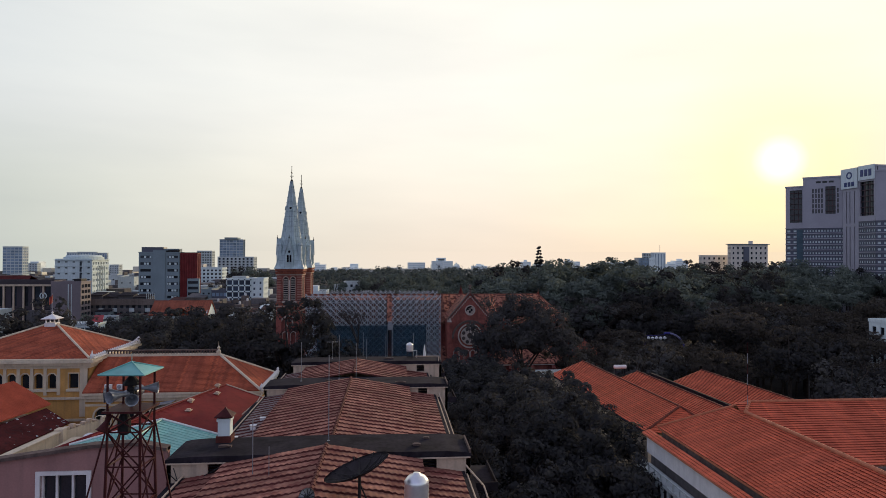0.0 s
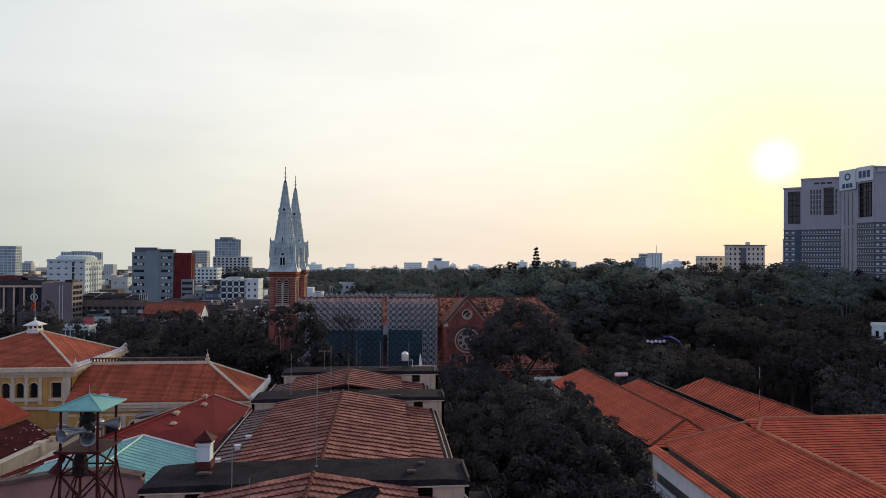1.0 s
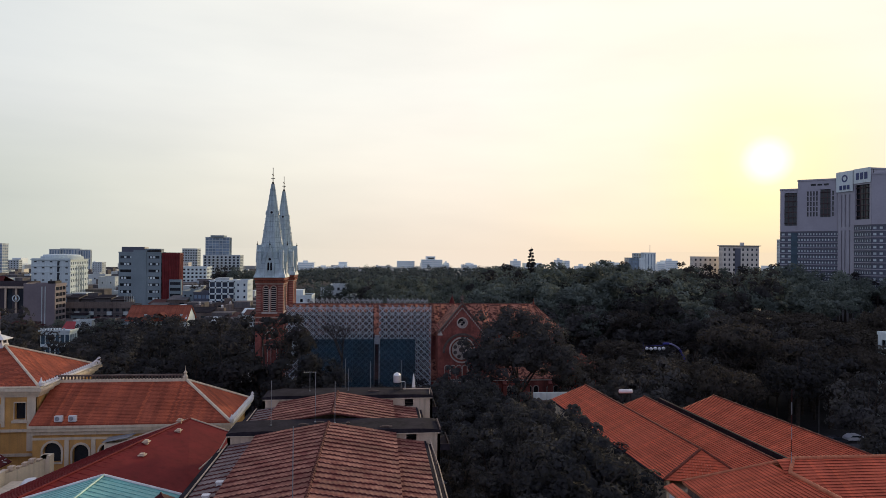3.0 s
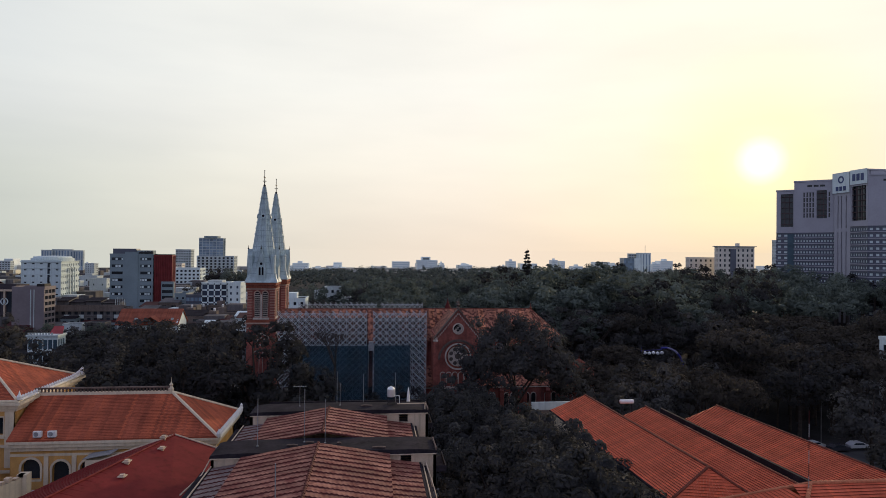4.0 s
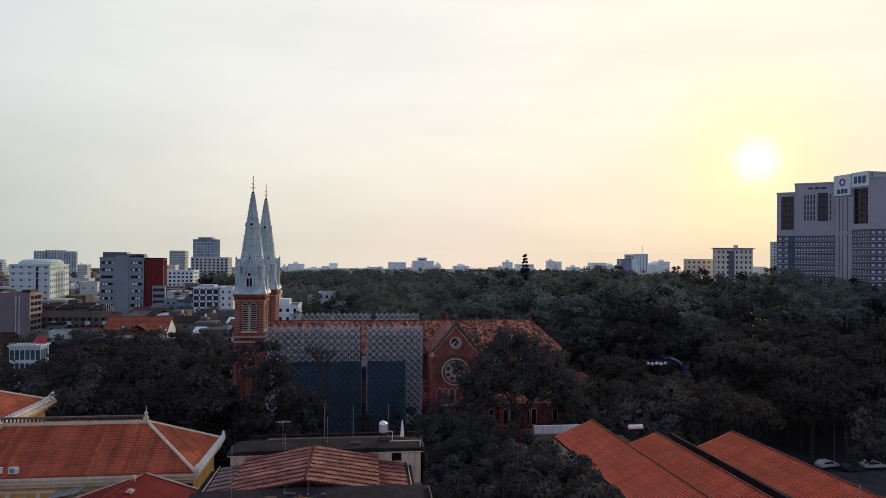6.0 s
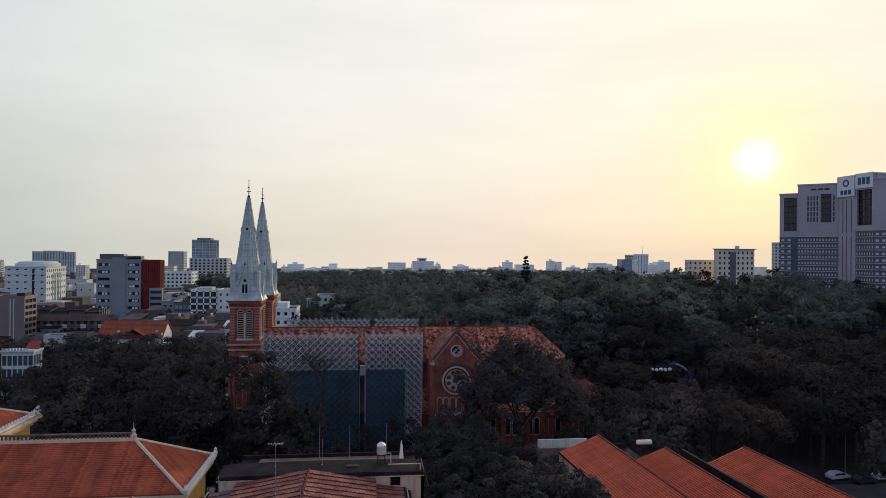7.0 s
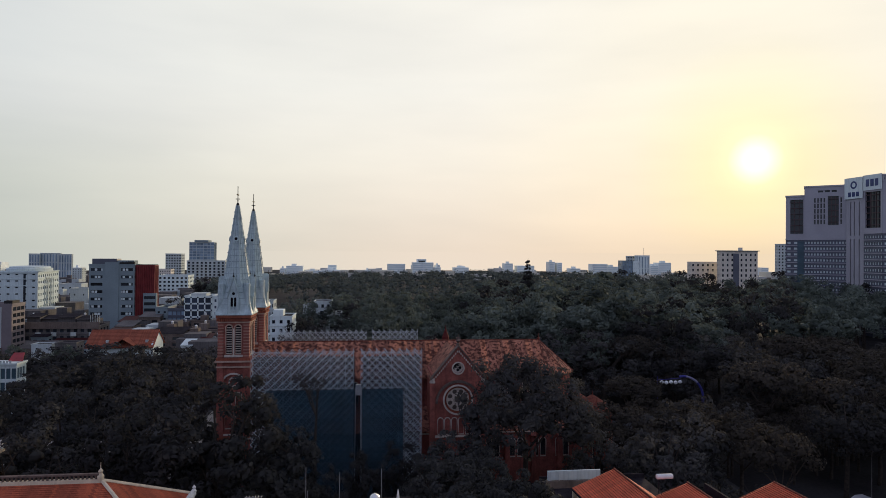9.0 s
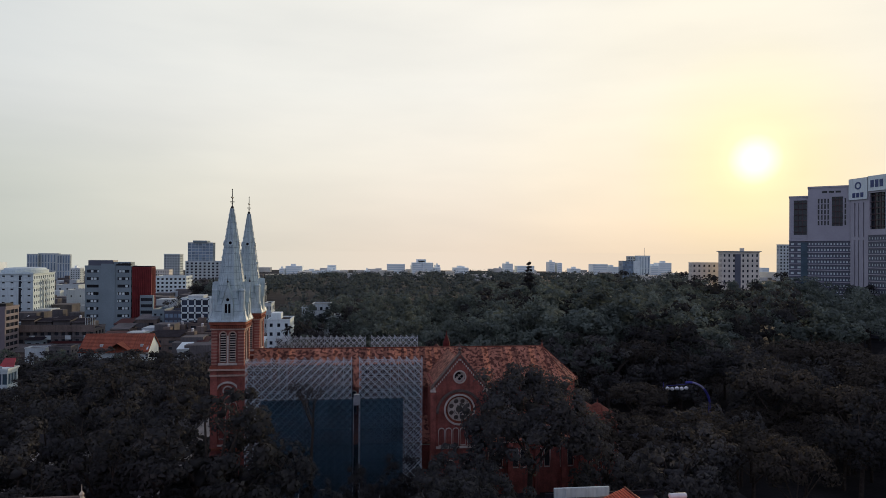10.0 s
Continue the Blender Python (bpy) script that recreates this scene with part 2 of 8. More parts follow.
CONC = mat("pale_concrete", (0.5, 0.545, 0.535), 0.85, vary=0.12, scale=0.1, fine=1.5, streak=0.35)
CONCW = mat("white_render", (0.66, 0.73, 0.715), 0.8, vary=0.08, scale=0.1, fine=1.5, streak=0.3)
DIRTY = mat("sooty_concrete", (0.13, 0.12, 0.118), 0.9, vary=0.25, scale=0.2, fine=2, streak=0.5)
CONCD = mat("grey_facade_panel", (0.215, 0.265, 0.28), 0.7, vary=0.12, scale=0.1, fine=2)
MAUVE = mat("mauve_grey_cladding", (0.375, 0.36, 0.385), 0.6, vary=0.08, scale=0.08, fine=1.0)
MAUVE2 = mat("brown_mauve_cladding", (0.2, 0.168, 0.172), 0.6, vary=0.12, scale=0.1, fine=1.0)
BLUEBAND = mat("slate_blue_spandrel", (0.085, 0.092, 0.12), 0.4, vary=0.15, scale=0.1)
HOTEL = mat("bluish_white_render", (0.54, 0.62, 0.62), 0.8, vary=0.08, scale=0.1, fine=1.5, streak=0.35)
PALE = mat("pale_warm_render", (0.68, 0.62, 0.53), 0.8, vary=0.1, scale=0.1, fine=1.5, streak=0.3)
REDFACADE = mat("dark_red_louvre", (0.2, 0.035, 0.035), 0.6, vary=0.2, scale=0.3)
LEAF = mat("dark_green_foliage", (0.065, 0.064, 0.064), 0.85, vary=0.24, scale=0.12, fine=1.2, island_vary=0.18, obj_vary=0.34, spec=0.04)
LEAF_YARD = mat("glossy_garden_foliage", (0.07, 0.07, 0.07), 0.8, vary=0.24, scale=0.12, fine=1.2, island_vary=0.28, obj_vary=0.2, spec=0.06)
LEAF_Y = mat("olive_foliage", (0.068, 0.06, 0.052), 0.85, vary=0.24, scale=0.12, fine=1.2, island_vary=0.2, obj_vary=0.2, spec=0.04)
# park and far foliage paler than LEAF: distance haze put into the colour
LEAF_PARK = mat("park_foliage", (0.126, 0.149, 0.129), 0.85, vary=0.46, scale=0.055, fine=1.0, island_vary=0.12, spec=0.04)
LEAF_FAR = mat("haze_paled_foliage", (0.112, 0.13, 0.122), 0.9, vary=0.24, scale=0.06, fine=0.6, island_vary=0.15, spec=0.0)
BARK = mat("grey_brown_bark", (0.05, 0.04, 0.033), 0.9, vary=0.3, scale=2, fine=12)
ASPHALT = mat("worn_asphalt", (0.06, 0.06, 0.065), 0.85, vary=0.2, scale=0.3, fine=8)
PAVING = mat("pale_paving", (0.3, 0.28, 0.26), 0.85, vary=0.18, scale=0.4, fine=5)
# near-black soil and grass: the trees' shade is put into the colour
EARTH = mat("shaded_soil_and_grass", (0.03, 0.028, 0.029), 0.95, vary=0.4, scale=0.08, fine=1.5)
GRASS = mat("mown_grass", (0.07, 0.09, 0.035), 0.9, vary=0.3, scale=0.2, fine=4)
BLUETENT = mat("blue_tarpaulin", (0.06, 0.06, 0.27), 0.6, vary=0.2)
REDSIGN = mat("red_sign_board", (0.3, 0.03, 0.03), 0.5)
MESHDARK = mat("dark_wire_mesh", (0.05, 0.042, 0.048), 0.7, vary=0.2, scale=2)
CAPDARK = mat("mossy_ridge_tile", (0.16, 0.05, 0.035), 0.85, vary=0.3, scale=2)
COPING = mat("grimy_brown_coping", (0.14, 0.1, 0.085), 0.9, vary=0.3, scale=1.2, fine=8, stain=0.5, dark=(0.05, 0.04, 0.035))
DRED_OLD = mat("old_dark_red_sheet", (0.085, 0.02, 0.019), 0.85, vary=0.3, scale=0.7, fine=4, stain=0.7, dark=(0.045, 0.02, 0.02), spec=0.06)
GREY_SHEET = mat("weathered_grey_tile", (0.2, 0.15, 0.14), 0.8, vary=0.25, scale=0.6, fine=5, stain=0.5, dark=(0.12, 0.05, 0.045))
BROWNWALL = mat("brown_stained_wall", (0.17, 0.135, 0.115), 0.9, vary=0.3, scale=0.2, fine=2, streak=0.5)
STONE_WARM = mat("pale_brick_voussoir", (0.4, 0.27, 0.21), 0.85, vary=0.2, scale=1.0, fine=5, streak=0.35)
QUOIN = mat("weathered_pale_brick", (0.33, 0.17, 0.13), 0.85, vary=0.2, scale=1.0, fine=5, streak=0.35)
PALEBLUE = mat("pale_blue_paint", (0.28, 0.27, 0.42), 0.6, vary=0.2)
RECESS = mat("brown_balcony_screen", (0.09, 0.06, 0.06), 0.6, vary=0.3, scale=0.3, fine=2)
LETTER = mat("white_letter", (0.8, 0.8, 0.8), 0.5)
LOGOBLUE = mat("navy_logo", (0.03, 0.05, 0.15), 0.5)

for m in (LEAF, LEAF_YARD, LEAF_Y, LEAF_PARK, LEAF_FAR):   # thin leaves let some light through
    nt = m.node_tree
    thin, both = nt.nodes.new("ShaderNodeBsdfTranslucent"), nt.nodes.new("ShaderNodeMixShader")
    both.inputs[0].default_value = 0.35
    nt.links.new(nt.nodes["Principled BSDF"].inputs["Base Color"].links[0].from_socket, thin.inputs["Color"])
    nt.links.new(nt.nodes["Principled BSDF"].outputs[0], both.inputs[1])
    nt.links.new(thin.outputs[0], both.inputs[2])
    nt.links.new(both.outputs[0], nt.nodes["Material Output"].inputs["Surface"])

nt = NET.node_tree
see = nt.nodes.new("ShaderNodeBsdfTransparent")
weave = nt.nodes.new("ShaderNodeMixShader")
weave.inputs[0].default_value = 0.5
nt.links.new(nt.nodes["Principled BSDF"].outputs[0], weave.inputs[1])
nt.links.new(see.outputs[0], weave.inputs[2])
nt.links.new(weave.outputs[0], nt.nodes["Material Output"].inputs["Surface"])


# ---------------- building tools ----------------
def part(name, bm, material, parent=None, label="", smooth=False):
    me = bpy.data.meshes.new(name)
    bm.normal_update()
    bm.to_mesh(me)
    bm.free()
    me.materials.append(material)
    if smooth:
        for p in me.polygons:
            p.use_smooth = True
    ob = new(name, me)
    ob.parent = parent
    if label:
        tagged(ob, label)
    return ob


def raw(name, verts, faces, material, parent=None, label=""):
    me = bpy.data.meshes.new(name)
    me.from_pydata(verts, [], faces)
    me.materials.append(material)
    ob = new(name, me)
    ob.parent = parent
    if label:
        tagged(ob, label)
    return ob


def share(name, me, parent, m):
    ob = new(name, me)
    ob.parent = parent
    ob.matrix_local = m
    return ob


def thing(name, label, category, group="", at=(0, 0, 0), kind=""):
    e = new(name)
    e.location = at
    tagged(e, label, category, group, kind)
    return e


def B(bm, x0, y0, z0, x1, y1, z1, M=None):
    vs = [bm.verts.new(p) for p in ((x0, y0, z0), (x1, y0, z0), (x1, y1, z0), (x0, y1, z0), (x0, y0, z1), (x1, y0, z1), (x1, y1, z1), (x0, y1, z1))]
    fs = [bm.faces.new([vs[i] for i in f]) for f in ((3, 2, 1, 0), (4, 5, 6, 7), (0, 1, 5, 4), (1, 2, 6, 5), (2, 3, 7, 6), (3, 0, 4, 7))]
    if M is not None:
        for v in vs:
            v.co = M @ v.co
    return vs


def box(*a, **k):
    bm = bmesh.new()
    B(bm, *a, **k)
    return bm


def T(bm, p0, p1, r0, r1=None, n=6):
    """A tapered tube from p0 to p1."""
    r1 = r0 if r1 is None else r1
    p0, p1 = Vector(p0), Vector(p1)
    q = (p1 - p0).to_track_quat("Z", "Y")
    a = [bm.verts.new(p0 + q @ Vector((r0 * math.cos(2 * math.pi * i / n), r0 * math.sin(2 * math.pi * i / n), 0))) for i in range(n)]
    b = [bm.verts.new(p1 + q @ Vector((r1 * math.cos(2 * math.pi * i / n), r1 * math.sin(2 * math.pi * i / n), 0))) for i in range(n)]
    for i in range(n):
        bm.faces.new((a[i], a[(i + 1) % n], b[(i + 1) % n], b[i]))
    bm.faces.new(a[::-1])
    bm.faces.new(b)


def L(bm, prof, c=(0, 0, 0), n=12, M=None, start=0.0):
    """A turned shape: prof is rows of radius, height."""
    rings = []
    for r, z in prof:
        rings.append([bm.verts.new(Vector((c[0] + r * math.cos(start + 2 * math.pi * i / n), c[1] + r * math.sin(start + 2 * math.pi * i / n), c[2] + z))) for i in range(n)])
    for a, b in zip(rings, rings[1:]):
        for i in range(n):
            bm.faces.new((a[i], a[(i + 1) % n], b[(i + 1) % n], b[i]))
    bm.faces.new(rings[0][::-1])
    bm.faces.new(rings[-1])
    if M is not None:
        for ring in rings:
            for v in ring:
                v.co = M @ v.co


def P(bm, pts, thick, d=(0, 0, -1)):
    """A slab: the polygon pts, and a copy of it shifted by thick along d."""
    d = Vector(d) * thick
    a = [bm.verts.new(p) for p in pts]
    b = [bm.verts.new(Vector(p) + d) for p in pts]
    bm.faces.new(a)
    bm.faces.new(b[::-1])
    n = len(a)
    for i in range(n):
        bm.faces.new((a[(i + 1) % n], a[i], b[i], b[(i + 1) % n]))


def arch(cx, z0, w, h, n=8, pointed=0.0):
    """An outline with a round head: feet at z0, w wide, h high in all."""
    r = w / 2
    pts = [(cx - r, z0), (cx + r, z0)]
    zc = z0 + h - r
    for i in range(n + 1):
        a = math.pi * i / n
        pts.append((cx + r * math.cos(a), zc + r * math.sin(a)))
    return pts


def circ(cx, cz, r, n=24):
    return [(cx + r * math.cos(2 * math.pi * i / n), cz + r * math.sin(2 * math.pi * i / n)) for i in range(n)]


def rect(x0, z0, x1, z1):
    return [(x0, z0), (x1, z0), (x1, z1), (x0, z1)]


def holed(bm, outer, holes, thick, M):
    """A wall of that thickness in the plane u, v with openings through it; M takes (u, depth, v) to its place."""
    tb = bmesh.new()
    loops = []
    for pts in [outer] + list(holes):
        vs = [tb.verts.new((u, 0, v)) for u, v in pts]
        for i in range(len(vs)):
            tb.edges.new((vs[i], vs[(i + 1) % len(vs)]))
        loops.append(len(vs))
    bmesh.ops.triangle_fill(tb, use_beauty=True, use_dissolve=False, edges=tb.edges[:])
    tb.verts.index_update()
    co = [v.co.copy() for v in tb.verts]
    tris = [[v.index for v in f.verts] for f in tb.faces]
    tb.free()
    fr = [bm.verts.new(M @ c) for c in co]
    bk = [bm.verts.new(M @ (c + Vector((0, thick, 0)))) for c in co]
    for t in tris:
        a, b, c = (co[i] for i in t)
        if (b - a).cross(c - a).y > 0:
            t = t[::-1]
        bm.faces.new([fr[i] for i in t])
        bm.faces.new([bk[i] for i in t[::-1]])
    k = 0
    for n in loops:
        for i in range(n):
            a, b = k + i, k + (i + 1) % n
            try:
                bm.faces.new((fr[a], bk[a], bk[b], fr[b]))
            except ValueError:
                pass
        k += n


def ring(bm, outline, grow, thick, M):
    """A moulding round an opening, standing proud by thick."""
    cx = sum(p[0] for p in outline) / len(outline)
    cz = sum(p[1] for p in outline) / len(outline)
    out = []
    for u, v in outline:
        d = Vector((u - cx, v - cz))
        d.normalize()
        out.append((u + d.x * grow, v + d.y * grow))
    n = len(outline)
    A = [bm.verts.new(M @ Vector((u, -thick, v))) for u, v in outline]
    Bv = [bm.verts.new(M @ Vector((u, -thick, v))) for u, v in out]
    C = [bm.verts.new(M @ Vector((u, 0.01, v))) for u, v in outline]
    D = [bm.verts.new(M @ Vector((u, 0.01, v))) for u, v in out]
    for i in range(n):
        j = (i + 1) % n
        bm.faces.new((A[i], A[j], Bv[j], Bv[i]))
        bm.faces.new((Bv[i], Bv[j], D[j], D[i]))
        bm.faces.new((C[i], C[j], A[j], A[i]))


def FACE(x, y, deg):
    """Frame of a wall face: u runs along it, depth goes inwards; deg 0 faces -y, 90 faces +x, 180 +y, 270 -x."""
    return Matrix.Translation((x, y, 0)) @ Matrix.Rotation(radians(deg), 4, "Z")


TILE_W = .34


def courses(name, parent, material, p_eave0, p_eave1, p_ridge0, p_ridge1, step, lift=0.08, label="", width=TILE_W, joint=JOINT_SHADE):
    """Overlapping tile courses between an eave and a ridge, each a strip of its own, with real steps."""
    e0, e1, r0, r1 = (Vector(p) for p in (p_eave0, p_eave1, p_ridge0, p_ridge1))
    n = max(1, round(((r0 + r1) / 2 - (e0 + e1) / 2).length / step))
    nor = (e1 - e0).cross(r0 - e0).normalized() if (r0 - e0).length > 1e-6 else (e1 - e0).cross(r1 - e0).normalized()
    if nor.z < 0:
        nor = -nor
    rnd = random.Random(n * 7 + round(e0.x))
    for i in range(n):
        a, b = i / n, min(1, (i + 1.12) / n)
        lo0, lo1, hi0, hi1 = e0.lerp(r0, a), e1.lerp(r1, a), e0.lerp(r0, b), e1.lerp(r1, b)
        k = max(2, round((lo1 - lo0).length / width))
        V, F = [], []
        for j in range(k):
            s, u = j / k, (j + .97) / k
            w = nor * (lift + rnd.uniform(-.014, .014) + .03 * noise.noise((lo0.lerp(lo1, s) * .35)))
            v = w + nor * rnd.uniform(-.008, .008)
            q = len(V)
            V += [lo0.lerp(lo1, s) - nor * .02, lo0.lerp(lo1, u) - nor * .02, lo0.lerp(lo1, u) + v, lo0.lerp(lo1, s) + w, hi0.lerp(hi1, s) + nor * .004, hi0.lerp(hi1, u) + nor * .004]
            F += [(q + 3, q + 2, q + 5, q + 4), (q, q + 1, q + 2, q + 3)]
        ob = raw("tile_course", V, F, material, parent, label)
        ob.data.materials.append(joint)
        ob.data.polygons.foreach_set("material_index", [q % 2 for q in range(len(F))])


def caps(name, parent, material, p0, p1, r=0.16, step=0.4):
    """A row of half-round ridge tiles in one mesh, each overlapping the next."""
    p0, p1 = Vector(p0), Vector(p1)
    n = max(1, round((p1 - p0).length / step))
    bm = bmesh.new()
    for i in range(n):
        T(bm, p0.lerp(p1, i / n), p0.lerp(p1, min(1, (i + 1.1) / n)), r * 1.15, r * 0.9, 7)
    return part(name, bm, material, parent)


# ---------------- trees ----------------
def ico(sub):
    bm = bmesh.new()
    bmesh.ops.create_icosphere(bm, subdivisions=sub, radius=1.0)
    bm.verts.index_update()
    v = np.array([x.co[:] for x in bm.verts])
    f = np.array([[y.index for y in x.verts] for x in bm.faces])
    bm.free()
    return v, f


ICO1, ICO2 = ico(1), ico(2)


def crown_arrays(rng, R, H, zc, lumps, leaves, leaf, core=ICO1, shape=0.9, flat=0.8, skirt=0.25, size=(0.2, 0.36), ragged=0.4):
    """Billows of foliage: uneven masses set about a dome, clothed with small leaf sprays that turn to the light as their billow does."""
    V, N, F3, F4, n = [], [], [], [], 0
    for q in range(lumps):
        d = rng.normal(size=3)
        d[2] = abs(d[2]) - skirt if rng.random() < 0.75 else rng.uniform(-skirt, 0.3)
        d /= np.linalg.norm(d)
        inner = q < lumps // 6
        k = rng.uniform(0.05, 0.38) if inner else rng.uniform(0.42, 1.0) ** 0.5 * rng.uniform(0.8, 0.98)
        c = np.array([d[0] * R * k, d[1] * R * k, zc + d[2] * H * k])
        r = R * (0.34 if inner else rng.uniform(*size)) * shape
        squash = np.array([1, 1, flat])
        cv = core[0] * (r * rng.uniform(0.3, 0.52, size=(len(core[0]), 1))) * squash + c
        V.append(cv)
        N.append(core[0] + rng.normal(size=core[0].shape) * 0.45)
        F3.append(core[1] + n)
        n += len(cv)
        if inner:
            continue
        dirs = rng.normal(size=(leaves, 3)) + d * 0.5 + np.array([0, 0, 0.35])
        dirs /= np.linalg.norm(dirs, axis=1)[:, None]
        swell = 1 + 0.16 * np.sin(dirs @ rng.normal(size=3) * 5.0 + rng.uniform(0, 6))
        p = dirs * (r * swell * rng.uniform(0.78, 1.1, size=leaves))[:, None] * squash + c
        nor = dirs + rng.normal(size=(leaves, 3)) * ragged
        nor /= np.linalg.norm(nor, axis=1)[:, None]
        t1 = np.cross(nor, rng.normal(size=(leaves, 3)))
        t1 /= np.linalg.norm(t1, axis=1)[:, None]
        t2 = np.cross(nor, t1)
        s = leaf * rng.uniform(0.5, 1.35, size=(leaves, 1))
        w = np.stack([p - t1 * s * 0.58, p - t2 * s * 0.36 + nor * s * 0.1, p + t1 * s * 0.58, p + t2 * s * 0.38 + nor * s * 0.08], 1).reshape(-1, 3)
        V.append(w)
        N.append(np.repeat(dirs * 0.6 + nor * 0.4 + d * 0.45, 4, axis=0))
        F4.append(np.arange(leaves * 4).reshape(-1, 4) + n)
        n += leaves * 4
    return np.concatenate(V), np.concatenate(F3), np.concatenate(F4), np.concatenate(N)


def join_crowns(crowns):
    """Several crowns with their offsets, as one set of arrays."""
    V, N, F3, F4, n = [], [], [], [], 0
    for (v, a, b, m), at in crowns:
        V.append(v + np.array(at))
        N.append(m)
        F3.append(a + n)
        F4.append(b + n)
        n += len(v)
    return np.concatenate(V), np.concatenate(F3), np.concatenate(F4), np.concatenate(N)


def mesh_from(name, V, F3, F4, N, material):
    me = bpy.data.meshes.new(name)
    me.from_pydata(V.tolist(), [], F3.tolist() + F4.tolist())
    me.materials.append(material)
    me.polygons.foreach_set("use_smooth", [True] * (len(F3) + len(F4)))
    me.normals_split_custom_set_from_vertices((N / np.linalg.norm(N, axis=1)[:, None]).tolist())
    return me


def trunk_bm(rng, height, r, spread, limbs=6, twigs=3):
    bm = bmesh.new()
    p, top = Vector((0, 0, -0.3)), Vector((rng.uniform(-0.4, 0.4), rng.uniform(-0.4, 0.4), height * 0.5))
    T(bm, p, top, r * 1.3, r * 0.8, 9)
    for i in range(limbs):
        a = 2 * math.pi * i / limbs + rng.uniform(-0.4, 0.4)
        b = top + Vector((math.cos(a), math.sin(a), 0)) * spread * rng.uniform(0.35, 0.6) + Vector((0, 0, height * rng.uniform(0.14, 0.3)))
        s = top + Vector((0, 0, -height * rng.uniform(0, 0.14)))
        T(bm, s, b, r * 0.5, r * 0.26, 6)
        for _ in range(twigs):
            c = b + Vector((rng.uniform(-1, 1), rng.uniform(-1, 1), rng.uniform(0.3, 1.0))) * spread * 0.35
            T(bm, b, c, r * 0.22, r * 0.06, 5)
    return bm


CROWNS = {}


def make_tree(seed, R, H, height, lumps, leaves, leaf, leaf_mat=None, label="", flat=0.8, skirt=0.25, size=(0.2, 0.36), limbs=6, twigs=3):
    rng = np.random.default_rng(seed)
    e = thing("tree", label or "broad dark green street tree with a billowing crown", "tree", "park trees")
    part("trunk", trunk_bm(rng, height, 0.035 * height ** 0.9 / 1.6, R, limbs, twigs), BARK, e)
    arrays = CROWNS[e] = crown_arrays(rng, R, H, height - H * 0.95, lumps, leaves, leaf, flat=flat, skirt=skirt, size=size)
    ob = new("crown", mesh_from("crown", *arrays, leaf_mat or LEAF))
    ob.parent = e
    return e


# ---------------- ground and streets ----------------
def build_ground():
    bm = bmesh.new()
    bmesh.ops.create_circle(bm, cap_ends=True, radius=4600, segments=64)
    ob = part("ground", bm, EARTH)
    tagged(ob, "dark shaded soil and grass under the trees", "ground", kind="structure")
    for nm, x0, y0, x1, y1 in (("road", -260, -37, 330, -25), ("road", 82, -25, 96, 140), ("road", -30, -25, -18, 140), ("road", 82, -140, 94, -37)):
        tagged(part(nm, box(x0, y0, -0.2, x1, y1, 0.02), ASPHALT), "worn grey asphalt street beside the church", "road", kind="structure")
    for x0, y0, x1, y1 in ((-15, -24.6, 81, -16), (-17.6, -15.99, -13, 60), (-120, -24.6, -30.4, 30), (-260, -41, 330, -37.4)):
        tagged(part("pavement", box(x0, y0, -0.2, x1, y1, 0.15), PAVING), "pale paved walk with a raised kerb", "pavement", kind="structure")
    tagged(part("lawn", box(-95, -18, 0.0, -44, 6, 0.2), GRASS), "mown lawn in the square before the church", "lawn", kind="structure")


build_ground()


# ---------------- the cathedral ----------------
church = thing("cathedral", "red brick cathedral with twin pale blue spires, under repair", "cathedral")
HW = 2.72   # half the width of a tower


